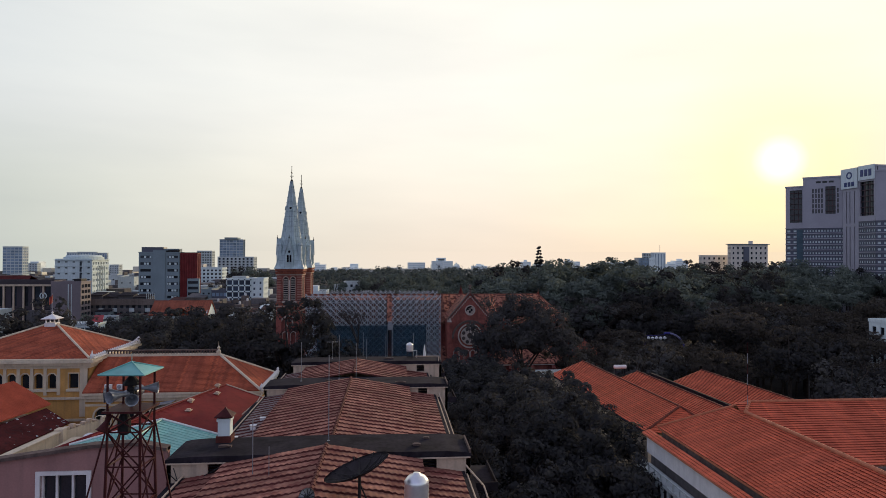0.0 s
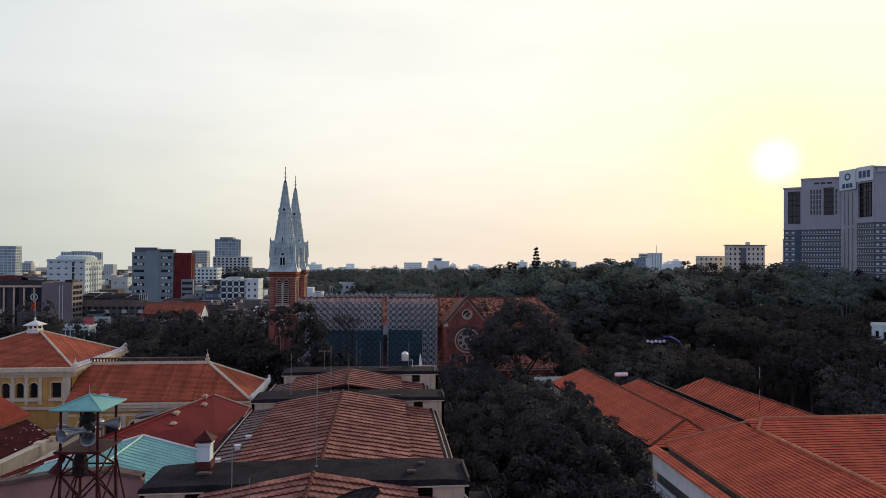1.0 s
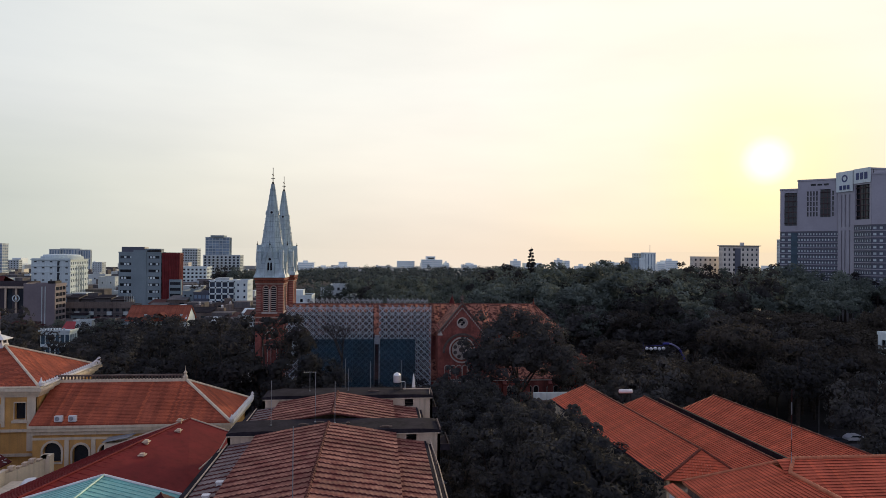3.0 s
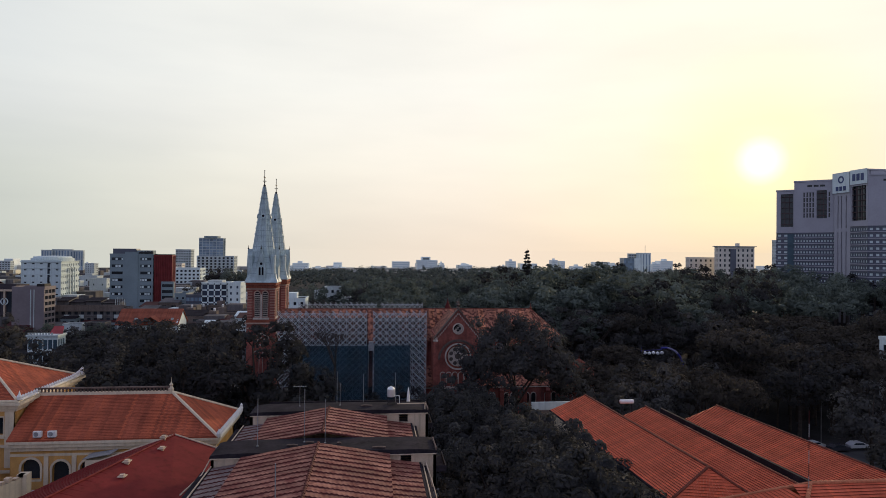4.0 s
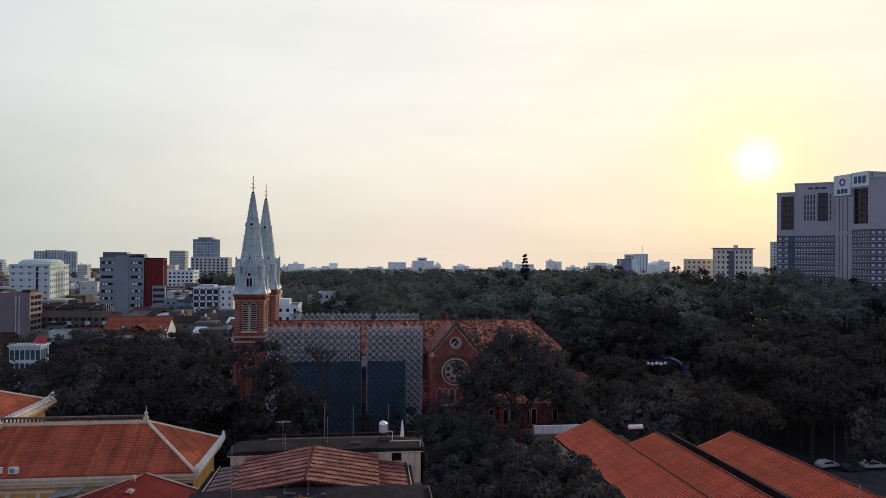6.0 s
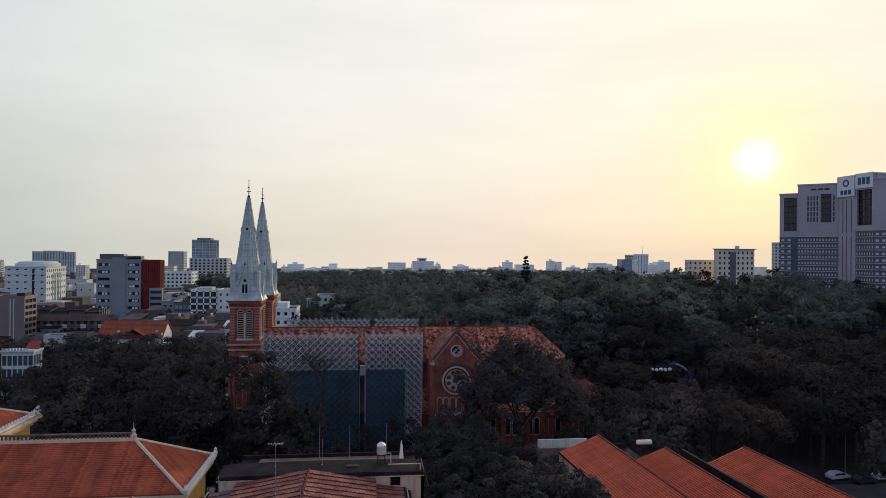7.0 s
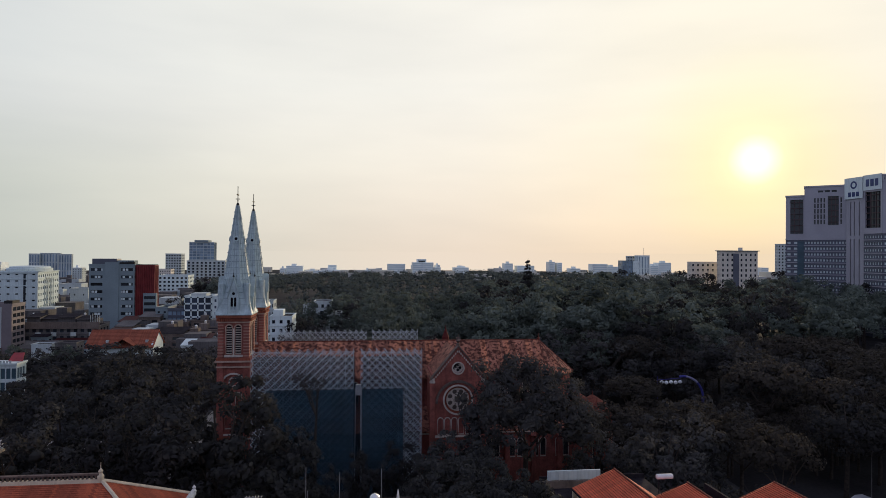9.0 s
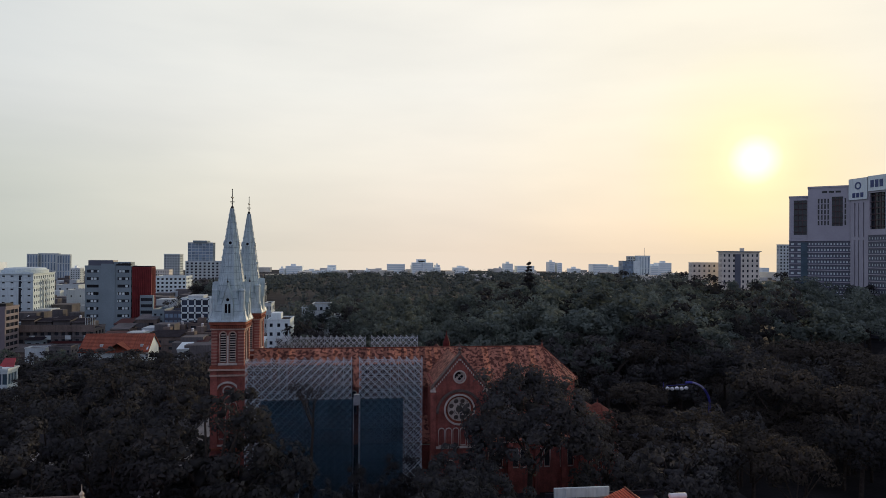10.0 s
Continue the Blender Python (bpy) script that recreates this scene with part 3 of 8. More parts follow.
def build_tower(cx, cy):
    bm = bmesh.new()
    belfry = [arch(-0.83, 24.95, 1.1, 5.55), arch(0.83, 24.95, 1.1, 5.55)]
    big = [arch(0, 10.0, 3.9, 11.2, 12)]
    for deg in (0, 90, 180, 270):
        M = Matrix.Translation((cx, cy, 0)) @ Matrix.Rotation(radians(deg), 4, "Z") @ Matrix.Translation((0, -HW, 0))
        holed(bm, rect(-HW, 0, HW, 32.0), belfry + big, 0.6, M)
    B(bm, cx - HW + .62, cy - HW + .62, 8, cx + HW - .62, cy + HW - .62, 31.9)
    corners = []
    for sx in (-1, 1):
        for sy in (-1, 1):
            x, y = cx + sx * (HW - 0.35), cy + sy * (HW - 0.35)
            corners.append((x, y))
    t = part("tower", bm, BRICK, church, "square red brick bell tower")
    for x, y in corners:
        bm = bmesh.new()
        B(bm, x - .62, y - .62, 0, x + .62, y + .62, 23.6)
        B(bm, x - .5, y - .5, 23.6, x + .5, y + .5, 30.9)
        part("buttress", bm, BRICK, t)
        for k in range(11):   # paler quoins down the corner
            q = .53 if k % 2 else .56
            part("quoin", box(x - q, y - q, 24.6 + k * .58, x + q, y + q, 24.6 + k * .58 + .26), QUOIN, t)
    # bands, cornices
    for z, h, o in ((22.5, 0.3, 0.42), (23.55, 0.3, 0.62), (23.86, 0.5, 0.4), (9.0, 0.5, 0.4), (30.95, 0.25, 0.36), (31.9, 0.65, 0.5)):
        part("string_course", box(cx - HW - o, cy - HW - o, z, cx + HW + o, cy + HW + o, z + h), STONE_WARM if h < .4 else BRICK2, t)
    first = None
    for k in range(15):   # corbels under the eave
        u = -HW + 0.2 + k * (2 * HW - 0.4) / 14
        for deg in (0, 90, 180, 270):
            M = Matrix.Translation((cx, cy, 0)) @ Matrix.Rotation(radians(deg), 4, "Z") @ Matrix.Translation((u, -HW, 31.25))
            if first is None:
                first = part("corbel", box(-.12, -.5, 0, .12, .1, .49), BRICK2, t)
                first.matrix_local = M
            else:
                share("corbel", first.data, t, M)
    for deg in (0, 90, 180, 270):
        M = Matrix.Translation((cx, cy, 0)) @ Matrix.Rotation(radians(deg), 4, "Z") @ Matrix.Translation((0, -HW, 0))
        for u in (-0.83, 0.83):
            bm = bmesh.new()
            for k in range(12):
                z = 25.1 + k * 0.44
                w = 0.54 if z < 29.9 else 0.4
                B(bm, u - w, 0.05, z, u + w, 0.2, z + 0.17, M)
            lv = part("louvre", bm, STONE, t, "pale louvre slats in a round-arched opening")
            # dark sheet: the shade behind the louvres, put into colour
            part("opening", box(u - .56, .5, 24.9, u + .56, .56, 30.5, M=M), SHADOW, t)
            bm = bmesh.new()
            ring(bm, arch(u, 24.95, 1.1, 5.55), 0.26, 0.12, M)
            part("arch_surround", bm, STONE_WARM, t)
        bm = bmesh.new()
        B(bm, -0.14, -0.1, 24.9, 0.14, 0.1, 29.9, M)
        B(bm, -1.7, -0.22, 24.5, 1.7, 0.1, 24.9, M)
        part("sill", bm, STONE, t)
        bm = bmesh.new()
        ring(bm, arch(0, 10.0, 3.9, 11.2, 12), 0.34, 0.16, M)
        part("arch_surround", bm, STONE, t, "pale stone arch round a recessed window")
        bm = bmesh.new()
        holed(bm, arch(0, 10.0, 3.9, 11.2, 12), [circ(0, 19.75, 0.68, 16), arch(-.95, 11, 1.1, 6.6), arch(.95, 11, 1.1, 6.6)], 0.12, M @ Matrix.Translation((0, 0.3, 0)))
        part("tracery", bm, BRICK, t)
        bm = bmesh.new()
        ring(bm, circ(0, 19.75, 0.68, 16), 0.26, 0.1, M @ Matrix.Translation((0, 0.3, 0)))
        for u in (-.95, .95):
            ring(bm, arch(u, 11, 1.1, 6.6), 0.18, 0.1, M @ Matrix.Translation((0, 0.3, 0)))
        part("window_ring", bm, STONE, t)
    # spire: square at the eave, drawn in to eight sides, then straight to the cross
    bm = bmesh.new()
    prof = [(3.36, 32.6), (3.05, 33.5), (2.75, 35.4), (2.48, 37.5), (2.25, 39.6), (1.95, 41.6), (0.3, 53.4)]
    rings = []
    for r, z in prof:
        k = min(1.0, (z - 32.6) / 6.5)
        row = []
        for i in range(8):
            a = math.pi / 8 + i * math.pi / 4
            octo = Vector((math.cos(a), math.sin(a), 0)) * r * 1.06
            sq = Vector((math.copysign(r, octo.x) if abs(octo.x) > 0.3 * r else octo.x, math.copysign(r, octo.y) if abs(octo.y) > 0.3 * r else octo.y, 0))
            row.append(bm.verts.new(sq.lerp(octo, k) + Vector((cx, cy, z))))
        rings.append(row)
    for a, b in zip(rings, rings[1:]):
        for i in range(8):
            bm.faces.new((a[i], a[(i + 1) % 8], b[(i + 1) % 8], b[i]))
    bm.faces.new(rings[-1])
    B(bm, cx - 3.42, cy - 3.42, 32.45, cx + 3.42, cy + 3.42, 32.62)
    sp = part("spire", bm, LEAD, church, "pale blue-grey lead spire with a stained surface")
    bm = bmesh.new()   # rolls on the arrises
    for i in range(8):
        for a, b in zip(rings_at(cx, cy, prof)[i], rings_at(cx, cy, prof)[i][1:]):
            T(bm, a, b, 0.085, 0.07, 5)
    for k in range(1, 9):   # crockets climbing the arrises
        s = k / 9
        r, z = 1.95 + (0.3 - 1.95) * s, 41.6 + (53.4 - 41.6) * s
        for i in range(8):
            a = math.pi / 8 + i * math.pi / 4
            x, y = cx + math.cos(a) * r * 1.1, cy + math.sin(a) * r * 1.1
            B(bm, x - .1, y - .1, z - .12, x + .1, y + .1, z + .14)
    part("arris_roll", bm, LEAD, sp)
    cols = rings_at(cx, cy, prof)
    for k in range(1, 17):   # lapped joints of the lead sheets
        z = 33.2 + k * 1.17
        seg = max(q for q in range(len(prof) - 1) if prof[q][1] <= z)
        f = (z - prof[seg][1]) / (prof[seg + 1][1] - prof[seg][1])
        pts = [c[seg].lerp(c[seg + 1], f) for c in cols]
        bm = bmesh.new()
        for i in range(8):
            T(bm, pts[i], pts[(i + 1) % 8], .05, n=4)
        part("seam", bm, LEAD_DARK, sp)
    bm = bmesh.new()
    for i in range(8):
        for u in (.33, .67):
            for q in range(len(prof) - 1):
                a = cols[i][q].lerp(cols[(i + 1) % 8][q], u)
                b = cols[i][q + 1].lerp(cols[(i + 1) % 8][q + 1], u)
                T(bm, a, b, .05, .03, 4)
    part("standing_seam", bm, LEAD_DARK, sp)
    for deg in (0, 90, 180, 270):
        M = Matrix.Translation((cx, cy, 0)) @ Matrix.Rotation(radians(deg), 4, "Z")
        bm = bmesh.new()   # gabled lucarne
        out = [(-.95, 32.7), (.95, 32.7), (.95, 36.0), (0, 39.4), (-.95, 36.0)]
        holed(bm, out, [arch(0, 33.4, 1.1, 4.0)], 0.25, M @ Matrix.Translation((0, -3.3, 0)))
        for s in (-1, 1):
            P(bm, [M @ Vector(p) for p in ((s * 1.06, -3.42, 35.9), (0, -3.42, 39.7), (0, -1.4, 39.7), (s * 1.06, -1.7, 35.9))], 0.14)
            P(bm, [M @ Vector(p) for p in ((s * .95, -3.05, 32.7), (s * .95, -3.05, 36.0), (s * .95, -2, 36.0), (s * .95, -2, 32.7))], 0.2, M.to_3x3() @ Vector((-s, 0, 0)))
        part("lucarne", bm, LEAD, sp)
        # dark slab standing for the shade inside the lucarne
        bm = bmesh.new()
        B(bm, -.56, -2.95, 33.3, .56, -2.86, 37.5, M)
        part("lucarne_opening", bm, SHADOW, sp)
        bm = bmesh.new()
        holed(bm, arch(0, 33.4, 1.1, 4.0), [arch(-.3, 33.5, .42, 2.3), arch(.3, 33.5, .42, 2.3), circ(0, 36.5, .3, 10)], 0.1, M @ Matrix.Translation((0, -3.22, 0)))
        part("lucarne_tracery", bm, LEAD, sp)
        bm = bmesh.new()
        L(bm, [(0.1, 39.6), (0.2, 39.8), (0.06, 40.0), (0.03, 40.5)], n=6, M=M @ Matrix.Translation((0, -3.3, 0)))
        part("finial", bm, IRON, sp)
        bm = bmesh.new()   # small round light high up
        ring(bm, circ(0, 0, 0.3, 12), 0.22, 0.16, M @ Matrix.Translation((0, -1.3, 46.9)) @ Matrix.Rotation(radians(-8), 4, "X"))
        part("oculus", bm, LEAD, sp)
        # dark disc standing for the shade inside the round light
        bm = bmesh.new()
        L(bm, [(0.3, -0.05), (0.3, 0.12)], n=12, M=M @ Matrix.Translation((0, -1.22, 46.9)) @ Matrix.Rotation(radians(82), 4, "X"))
        part("oculus_opening", bm, SHADOW, sp)
    for sx in (-1, 1):
        for sy in (-1, 1):
            x, y = cx + sx * 2.35, cy + sy * 2.35
            bm = bmesh.new()
            L(bm, [(0.55, 32.6), (0.55, 37.9), (0.62, 38.0), (0.62, 38.3), (0.5, 38.4), (0.45, 38.5)], (x, y, 0), 8)
            for q in range(4):
                a = q * math.pi / 2 + .78
                L(bm, [(0.07, 38.3), (0.09, 38.8), (0.02, 39.7)], (x + .45 * math.cos(a), y + .45 * math.sin(a), 0), 5)
            part("pinnacle", bm, LEAD, sp)
    bm = bmesh.new()
    T(bm, (cx, cy, 53.3), (cx, cy, 57.0), 0.09, 0.06, 6)
    L(bm, [(0.05, -.3), (.28, -.12), (.3, 0), (.2, .2), (.05, .32)], (cx, cy, 53.6), 10)
    B(bm, cx - .09, cy - .75, 55.35, cx + .09, cy + .75, 55.55)
    B(bm, cx - .4, cy - .07, 54.55, cx + .4, cy + .07, 54.7)
    L(bm, [(0.03, -.15), (.16, 0), (.03, .15)], (cx, cy, 54.3), 8)
    L(bm, [(0.03, -.12), (.13, 0), (.03, .12)], (cx, cy, 56.95), 8)
    part("cross", bm, IRON, sp, "dark iron cross on the spire's tip")


def rings_at(cx, cy, prof):
    cols = []
    for i in range(8):
        col = []
        for r, z in prof:
            k = min(1.0, (z - 32.6) / 6.5)
            a = math.pi / 8 + i * math.pi / 4
            octo = Vector((math.cos(a), math.sin(a), 0)) * r * 1.06
            sq = Vector((math.copysign(r, octo.x) if abs(octo.x) > 0.3 * r else octo.x, math.copysign(r, octo.y) if abs(octo.y) > 0.3 * r else octo.y, 0))
            col.append(sq.lerp(octo, k) + Vector((cx, cy, z)))
        cols.append(col)
    return cols


build_tower(0.0, 0.0)
build_tower(0.0, 16.5)


def build_nave():
    RY, RZ, EZ = 7.9, 25.8, 19.6
    y0, y1 = 1.0, 14.8
    # west front between the towers, clerestory, aisles
    bm = bmesh.new()
    B(bm, -2.6, 3.3, 0, -1.9, 13.2, 20)
    P(bm, [(-2.6, 3.3, 20), (-2.6, 13.2, 20), (-2.6, 8.25, 26.4)], 0.7, (1, 0, 0))
    part("west_front", bm, BRICK, church)
    bm = bmesh.new()
    cl = [arch(8 + 5.2 * k + d, 14.2, 1.0, 4.2) for k in range(6) for d in (-.75, .75)] + [arch(49 + 4.6 * k + d, 14.2, 1.0, 4.2) for k in range(3) for d in (-.7, .7)]
    holed(bm, rect(3.2, 11, 62, EZ), cl, 0.5, FACE(0, y0 + .4, 0))
    B(bm, 3.2, y1 - .9, 11, 62, y1 - .4, EZ)
    w = part("nave_wall", bm, BRICK, church)
    part("nave_glass", box(3.4, y0 + .75, 11.2, 61.8, y0 + .8, EZ - .2), DARKGLASS, church)
    bm = bmesh.new()
    for o in cl:
        ring(bm, o, 0.16, 0.08, FACE(0, y0 + .4, 0))
    B(bm, 3.2, y0 + .1, EZ - .55, 62, y0 + .42, EZ - .15)
    part("nave_trim", bm, STONE, church)
    bm = bmesh.new()
    P(bm, [(3.0, y0 - .3, EZ - .25), (62.0, y0 - .3, EZ - .25), (62, RY, RZ), (3.0, RY, RZ)], 0.3)
    P(bm, [(62.0, y1 + .3, EZ - .25), (3.0, y1 + .3, EZ - .25), (3.0, RY, RZ), (62, RY, RZ)], 0.3)
    # five-sided apse roof
    ap = [(62, y0 - .3), (66.5, 2.6), (69.2, 6.0), (69.2, 9.8), (66.5, 13.2), (62, y1 + .3)]
    for a, b in zip(ap, ap[1:]):
        P(bm, [(a[0], a[1], EZ - .25), (b[0], b[1], EZ - .25), (62, RY, RZ)], 0.25)
    nr = part("nave_roof", bm, CHURCH_TILE, church, "steep mottled red tile roof")
    courses("nave_roof", nr, CHURCH_TILE, (3.0, y0 - .3, EZ - .22), (62, y0 - .3, EZ - .22), (3.0, RY, RZ + .03), (62, RY, RZ + .03), .42, .03, width=.62, joint=CHURCH_TILE)
    for a, b in zip(ap[:3], ap[1:4]):
        courses("nave_roof", nr, CHURCH_TILE, (*a, EZ - .22), (*b, EZ - .22), (62, RY, RZ + .03), (62, RY, RZ + .03), .42, .03, width=.62, joint=CHURCH_TILE)
    bm = bmesh.new()
    T(bm, (3, RY, RZ + .02), (62, RY, RZ + .02), 0.14, n=6)
    for a in ap:
        T(bm, (62, RY, RZ), (a[0], a[1], EZ - .22), 0.11, n=5)
    L(bm, [(.2, 25.7), (.3, 26.1), (.1, 26.4), (.04, 27.2)], (62, RY, 0), 6)
    part("ridge_roll", bm, CAPDARK, church)
    bm = bmesh.new()
    api = [(61.8, y0 + .4), (66.1, 3.2), (68.6, 6.3), (68.6, 9.6), (66.1, 12.7), (61.8, y1 - .4)]
    P(bm, [(x, y, EZ - .3) for x, y in api], 19)
    part("apse", bm, BRICK, church)
    # lean-to aisles and ring of chapels
    bm = bmesh.new()
    awin = [arch(8 + 5.2 * k + d, 3.6, 1.1, 4.4) for k in range(6) for d in (-.8, .8)] + [arch(49.5 + 4.6 * k + d, 5.0, 1.0, 3.4) for k in range(4) for d in (-.75, .75)]
    holed(bm, rect(3.2, 0, 66, 10.2), awin, 0.6, FACE(0, -5.2, 0))
    B(bm, 3.2, 20.5, 0, 66, 21.1, 10.2)
    for k in range(13):
        x = 5.4 + k * 5.2
        if not 35 < x < 48:
            B(bm, x - .45, -6.1, 0, x + .45, -5.0, 9.0)
            P(bm, [(x - .45, -6.1, 9), (x + .45, -6.1, 9), (x + .45, -5.1, 10.1), (x - .45, -5.1, 10.1)], 0.3)
    part("aisle_wall", bm, BRICK, church)
    bm = bmesh.new()
    for o in awin:
        ring(bm, o, 0.2, 0.1, FACE(0, -5.2, 0))
    B(bm, 3.2, -5.55, 9.7, 66, -5.2, 10.15)
    part("aisle_trim", bm, STONE, church)
    part("aisle_glass", box(3.4, -4.85, 0.3, 65.8, -4.8, 10), DARKGLASS, church)
    bm = bmesh.new()
    P(bm, [(3.0, -5.6, 10.2), (66.5, -5.6, 10.2), (62.5, y0 + .5, 13.6), (3.0, y0 + .5, 13.6)], 0.25)
    P(bm, [(66.5, 21.4, 10.2), (3.0, 21.4, 10.2), (3.0, y1 - .5, 13.6), (62.5, y1 - .5, 13.6)], 0.25)
    part("aisle_roof", bm, CHURCH_TILE, church)
    for k, (x, y) in enumerate(((68.5, -3.5), (73.0, 2.2), (74.6, 9.0), (72.0, 16))):
        bm = bmesh.new()
        L(bm, [(3.4, 0), (3.4, 10.6), (3.7, 10.7), (3.7, 11.1)], (x, y, 0), 10)
        c = part("chapel", bm, BRICK, church, "rounded brick apse chapel")
        bm = bmesh.new()
        L(bm, [(3.85, 11.1), (0.12, 13.4), (0.05, 14.2)], (x, y, 0), 10)
        part("chapel_roof", bm, CAPDARK, c)
        for a in (-110, -74, -38, 0):
            M = Matrix.Translation((x, y, 0)) @ Matrix.Rotation(radians(a + 90), 4, "Z") @ Matrix.Translation((0, -3.28, 0))
            bm = bmesh.new()
            ring(bm, arch(0, 4.8, 0.9, 3.6), 0.18, 0.12, M)
            part("arch_surround", bm, STONE, c)
            bm = bmesh.new()
            P(bm, [M @ Vector((u, -0.03, v)) for u, v in arch(0, 4.8, .9, 3.6)], 0.05, M.to_3x3() @ Vector((0, 1, 0)))
            part("pane", bm, DARKGLASS, c)


build_nave()


def build_transept():
    X, Y, HWT = 41.75, -10.9, 4.6
    M = FACE(X, Y, 0)
    rose, eye = circ(0, 17.5, 2.5, 32), circ(0, 23.3, 0.95, 20)
    arc = [arch(-3.2 + 1.28 * k, 11.3, 0.92, 2.9) for k in range(6)]
    lanc = [arch(-1.6, 3.5, 1.3, 5.0), arch(1.6, 3.5, 1.3, 5.0)]
    bm = bmesh.new()
    holed(bm, [(-HWT, 0), (HWT, 0), (HWT, 21.8), (0, 27.2), (-HWT, 21.8)], [rose, eye] + arc + lanc, 0.7, M)
    B(bm, X - HWT, Y + .7, 0, X - HWT + .7, 2, 21.6)
    B(bm, X + HWT - .7, Y + .7, 0, X + HWT, 2, 21.6)
    for s in (-1, 1):
        B(bm, X + s * (HWT + .1) - .5, Y - .35, 0, X + s * (HWT + .1) + .5, Y + .9, 20.6)
    tr = part("transept", bm, BRICK, church, "gabled brick transept front with a rose window")
    bm = bmesh.new()
    for o, g, t in ((rose, .3, .2), (eye, .24, .16)):
        ring(bm, o, g, t, M)
    for o in arc + lanc:
        ring(bm, o, .15, .1, M)
    B(bm, X - HWT - .2, Y - .3, 10.7, X + HWT + .2, Y, 11.05)
    for s in (-1, 1):
        L(bm, [(.55, 20.6), (.62, 20.8), (.5, 20.9), (.36, 21.3), (.05, 21.7)], (X + s * (HWT + .1), Y + .2, 0), 8)
        n = 14
        for k in range(n):   # stepped corbels under the coping
            u, z = s * HWT * (k + .5) / n, 27.2 - 5.4 * (k + .5) / n - 0.6
            B(bm, X + u - .1, Y - .16, z - .22, X + u + .1, Y, z + .12)
    part("stone_dressing", bm, STONE, tr)
    bm = bmesh.new()
    L(bm, [(.3, 27.4), (.35, 27.7), (.12, 27.9), (.42, 28.3), (.12, 28.6), (.06, 29.4)], (X, Y + .3, 0), 8)
    B(bm, X - .45, Y + .22, 28.7, X + .45, Y + .38, 28.95)
    part("cross_finial", bm, COPING, tr, "dark weathered stone cross")
    bm = bmesh.new()   # hood over the rose
    outer = [(4.2 * math.cos(math.pi * i / 20), 16.9 + 4.2 * math.sin(math.pi * i / 20)) for i in range(21)]
    inner = [(3.75 * math.cos(math.pi * i / 20), 16.9 + 3.75 * math.sin(math.pi * i / 20)) for i in range(20, -1, -1)]
    holed(bm, outer + inner, [], 0.3, M @ Matrix.Translation((0, -.28, 0)))
    part("hood_arch", bm, COPING, tr)
    bm = bmesh.new()   # rose tracery
    petals = [circ(1.53 * math.cos((k + .5) * math.pi / 4), 17.5 + 1.53 * math.sin((k + .5) * math.pi / 4), .43, 14) for k in range(8)]
    holed(bm, circ(0, 17.5, 2.12, 32), petals + [circ(0, 17.5, .64, 14)], .2, M @ Matrix.Translation((0, .22, 0)))
    for p in petals + [circ(0, 17.5, .64, 14)]:
        rim = bmesh.new()
        ring(rim, p, .08, .07, M @ Matrix.Translation((0, .2, 0)))
        part("tracery_ring", rim, STONE, tr)
    part("rose_tracery", bm, STONE, tr, "pale stone rose tracery with eight round lights")
    bm = bmesh.new()
    holed(bm, circ(0, 23.3, .95, 20), [circ(.36 * math.cos(k * math.pi / 2), 23.3 + .36 * math.sin(k * math.pi / 2), .32, 8) for k in range(4)], .15, M @ Matrix.Translation((0, .3, 0)))
    part("eye_tracery", bm, STONE, tr)
    bm = bmesh.new()
    holed(bm, rose, [circ(0, 17.5, 2.14, 32)], .3, M @ Matrix.Translation((0, .3, 0)))
    part("rose_reveal", bm, BRICK2, tr)
    part("blind_arcade", box(X - 4, Y + .16, 11.2, X + 4, Y + .3, 14.4), BRICK, tr)
    part("rose_glass", box(X - 2.4, Y + .43, 15.2, X + 2.4, Y + .445, 19.8), ROSEGLASS, tr, "dull leaded glass")
    bm = box(X - 4, Y + .45, 3, X + 4, Y + .5, 20.6)
    B(bm, X - 1.1, Y + .45, 22.4, X + 1.1, Y + .5, 24.6)
    part("transept_glass", bm, DARKGLASS, tr)
    bm = bmesh.new()
    for s in (-1, 1):
        P(bm, [(X + s * (HWT + .4), Y + .5, 20.9), (X, Y + .5, 26.3), (X, 8, 25.6), (X + s * (HWT + .4), 8, 20.9)], .3)
    part("transept_roof", bm, CHURCH_TILE, tr)
    bm = bmesh.new()
    for s in (-1, 1):
        P(bm, [(X + s * (HWT + .45), Y - .3, 21.45), (X, Y - .3, 27.6), (X, Y + 1.1, 27.6), (X + s * (HWT + .45), Y + 1.1, 21.45)], .34)
    part("gable_coping", bm, COPING, tr)
    bm = bmesh.new()   # far arm
    B(bm, X - HWT, 14, 0, X + HWT, 28, 19.4)
    for s in (-1, 1):
        P(bm, [(X + s * (HWT + .3), 8, 19.5), (X, 8, 23.6), (X, 28, 23.6), (X + s * (HWT + .3), 28, 19.5)], .3)
    L(bm, [(.8, 22.0), (.8, 25.0), (.1, 26.9), (.05, 27.6)], (X + 1.4, 20, 0), 8)
    part("far_transept", bm, DRED_OLD, church)


build_transept()


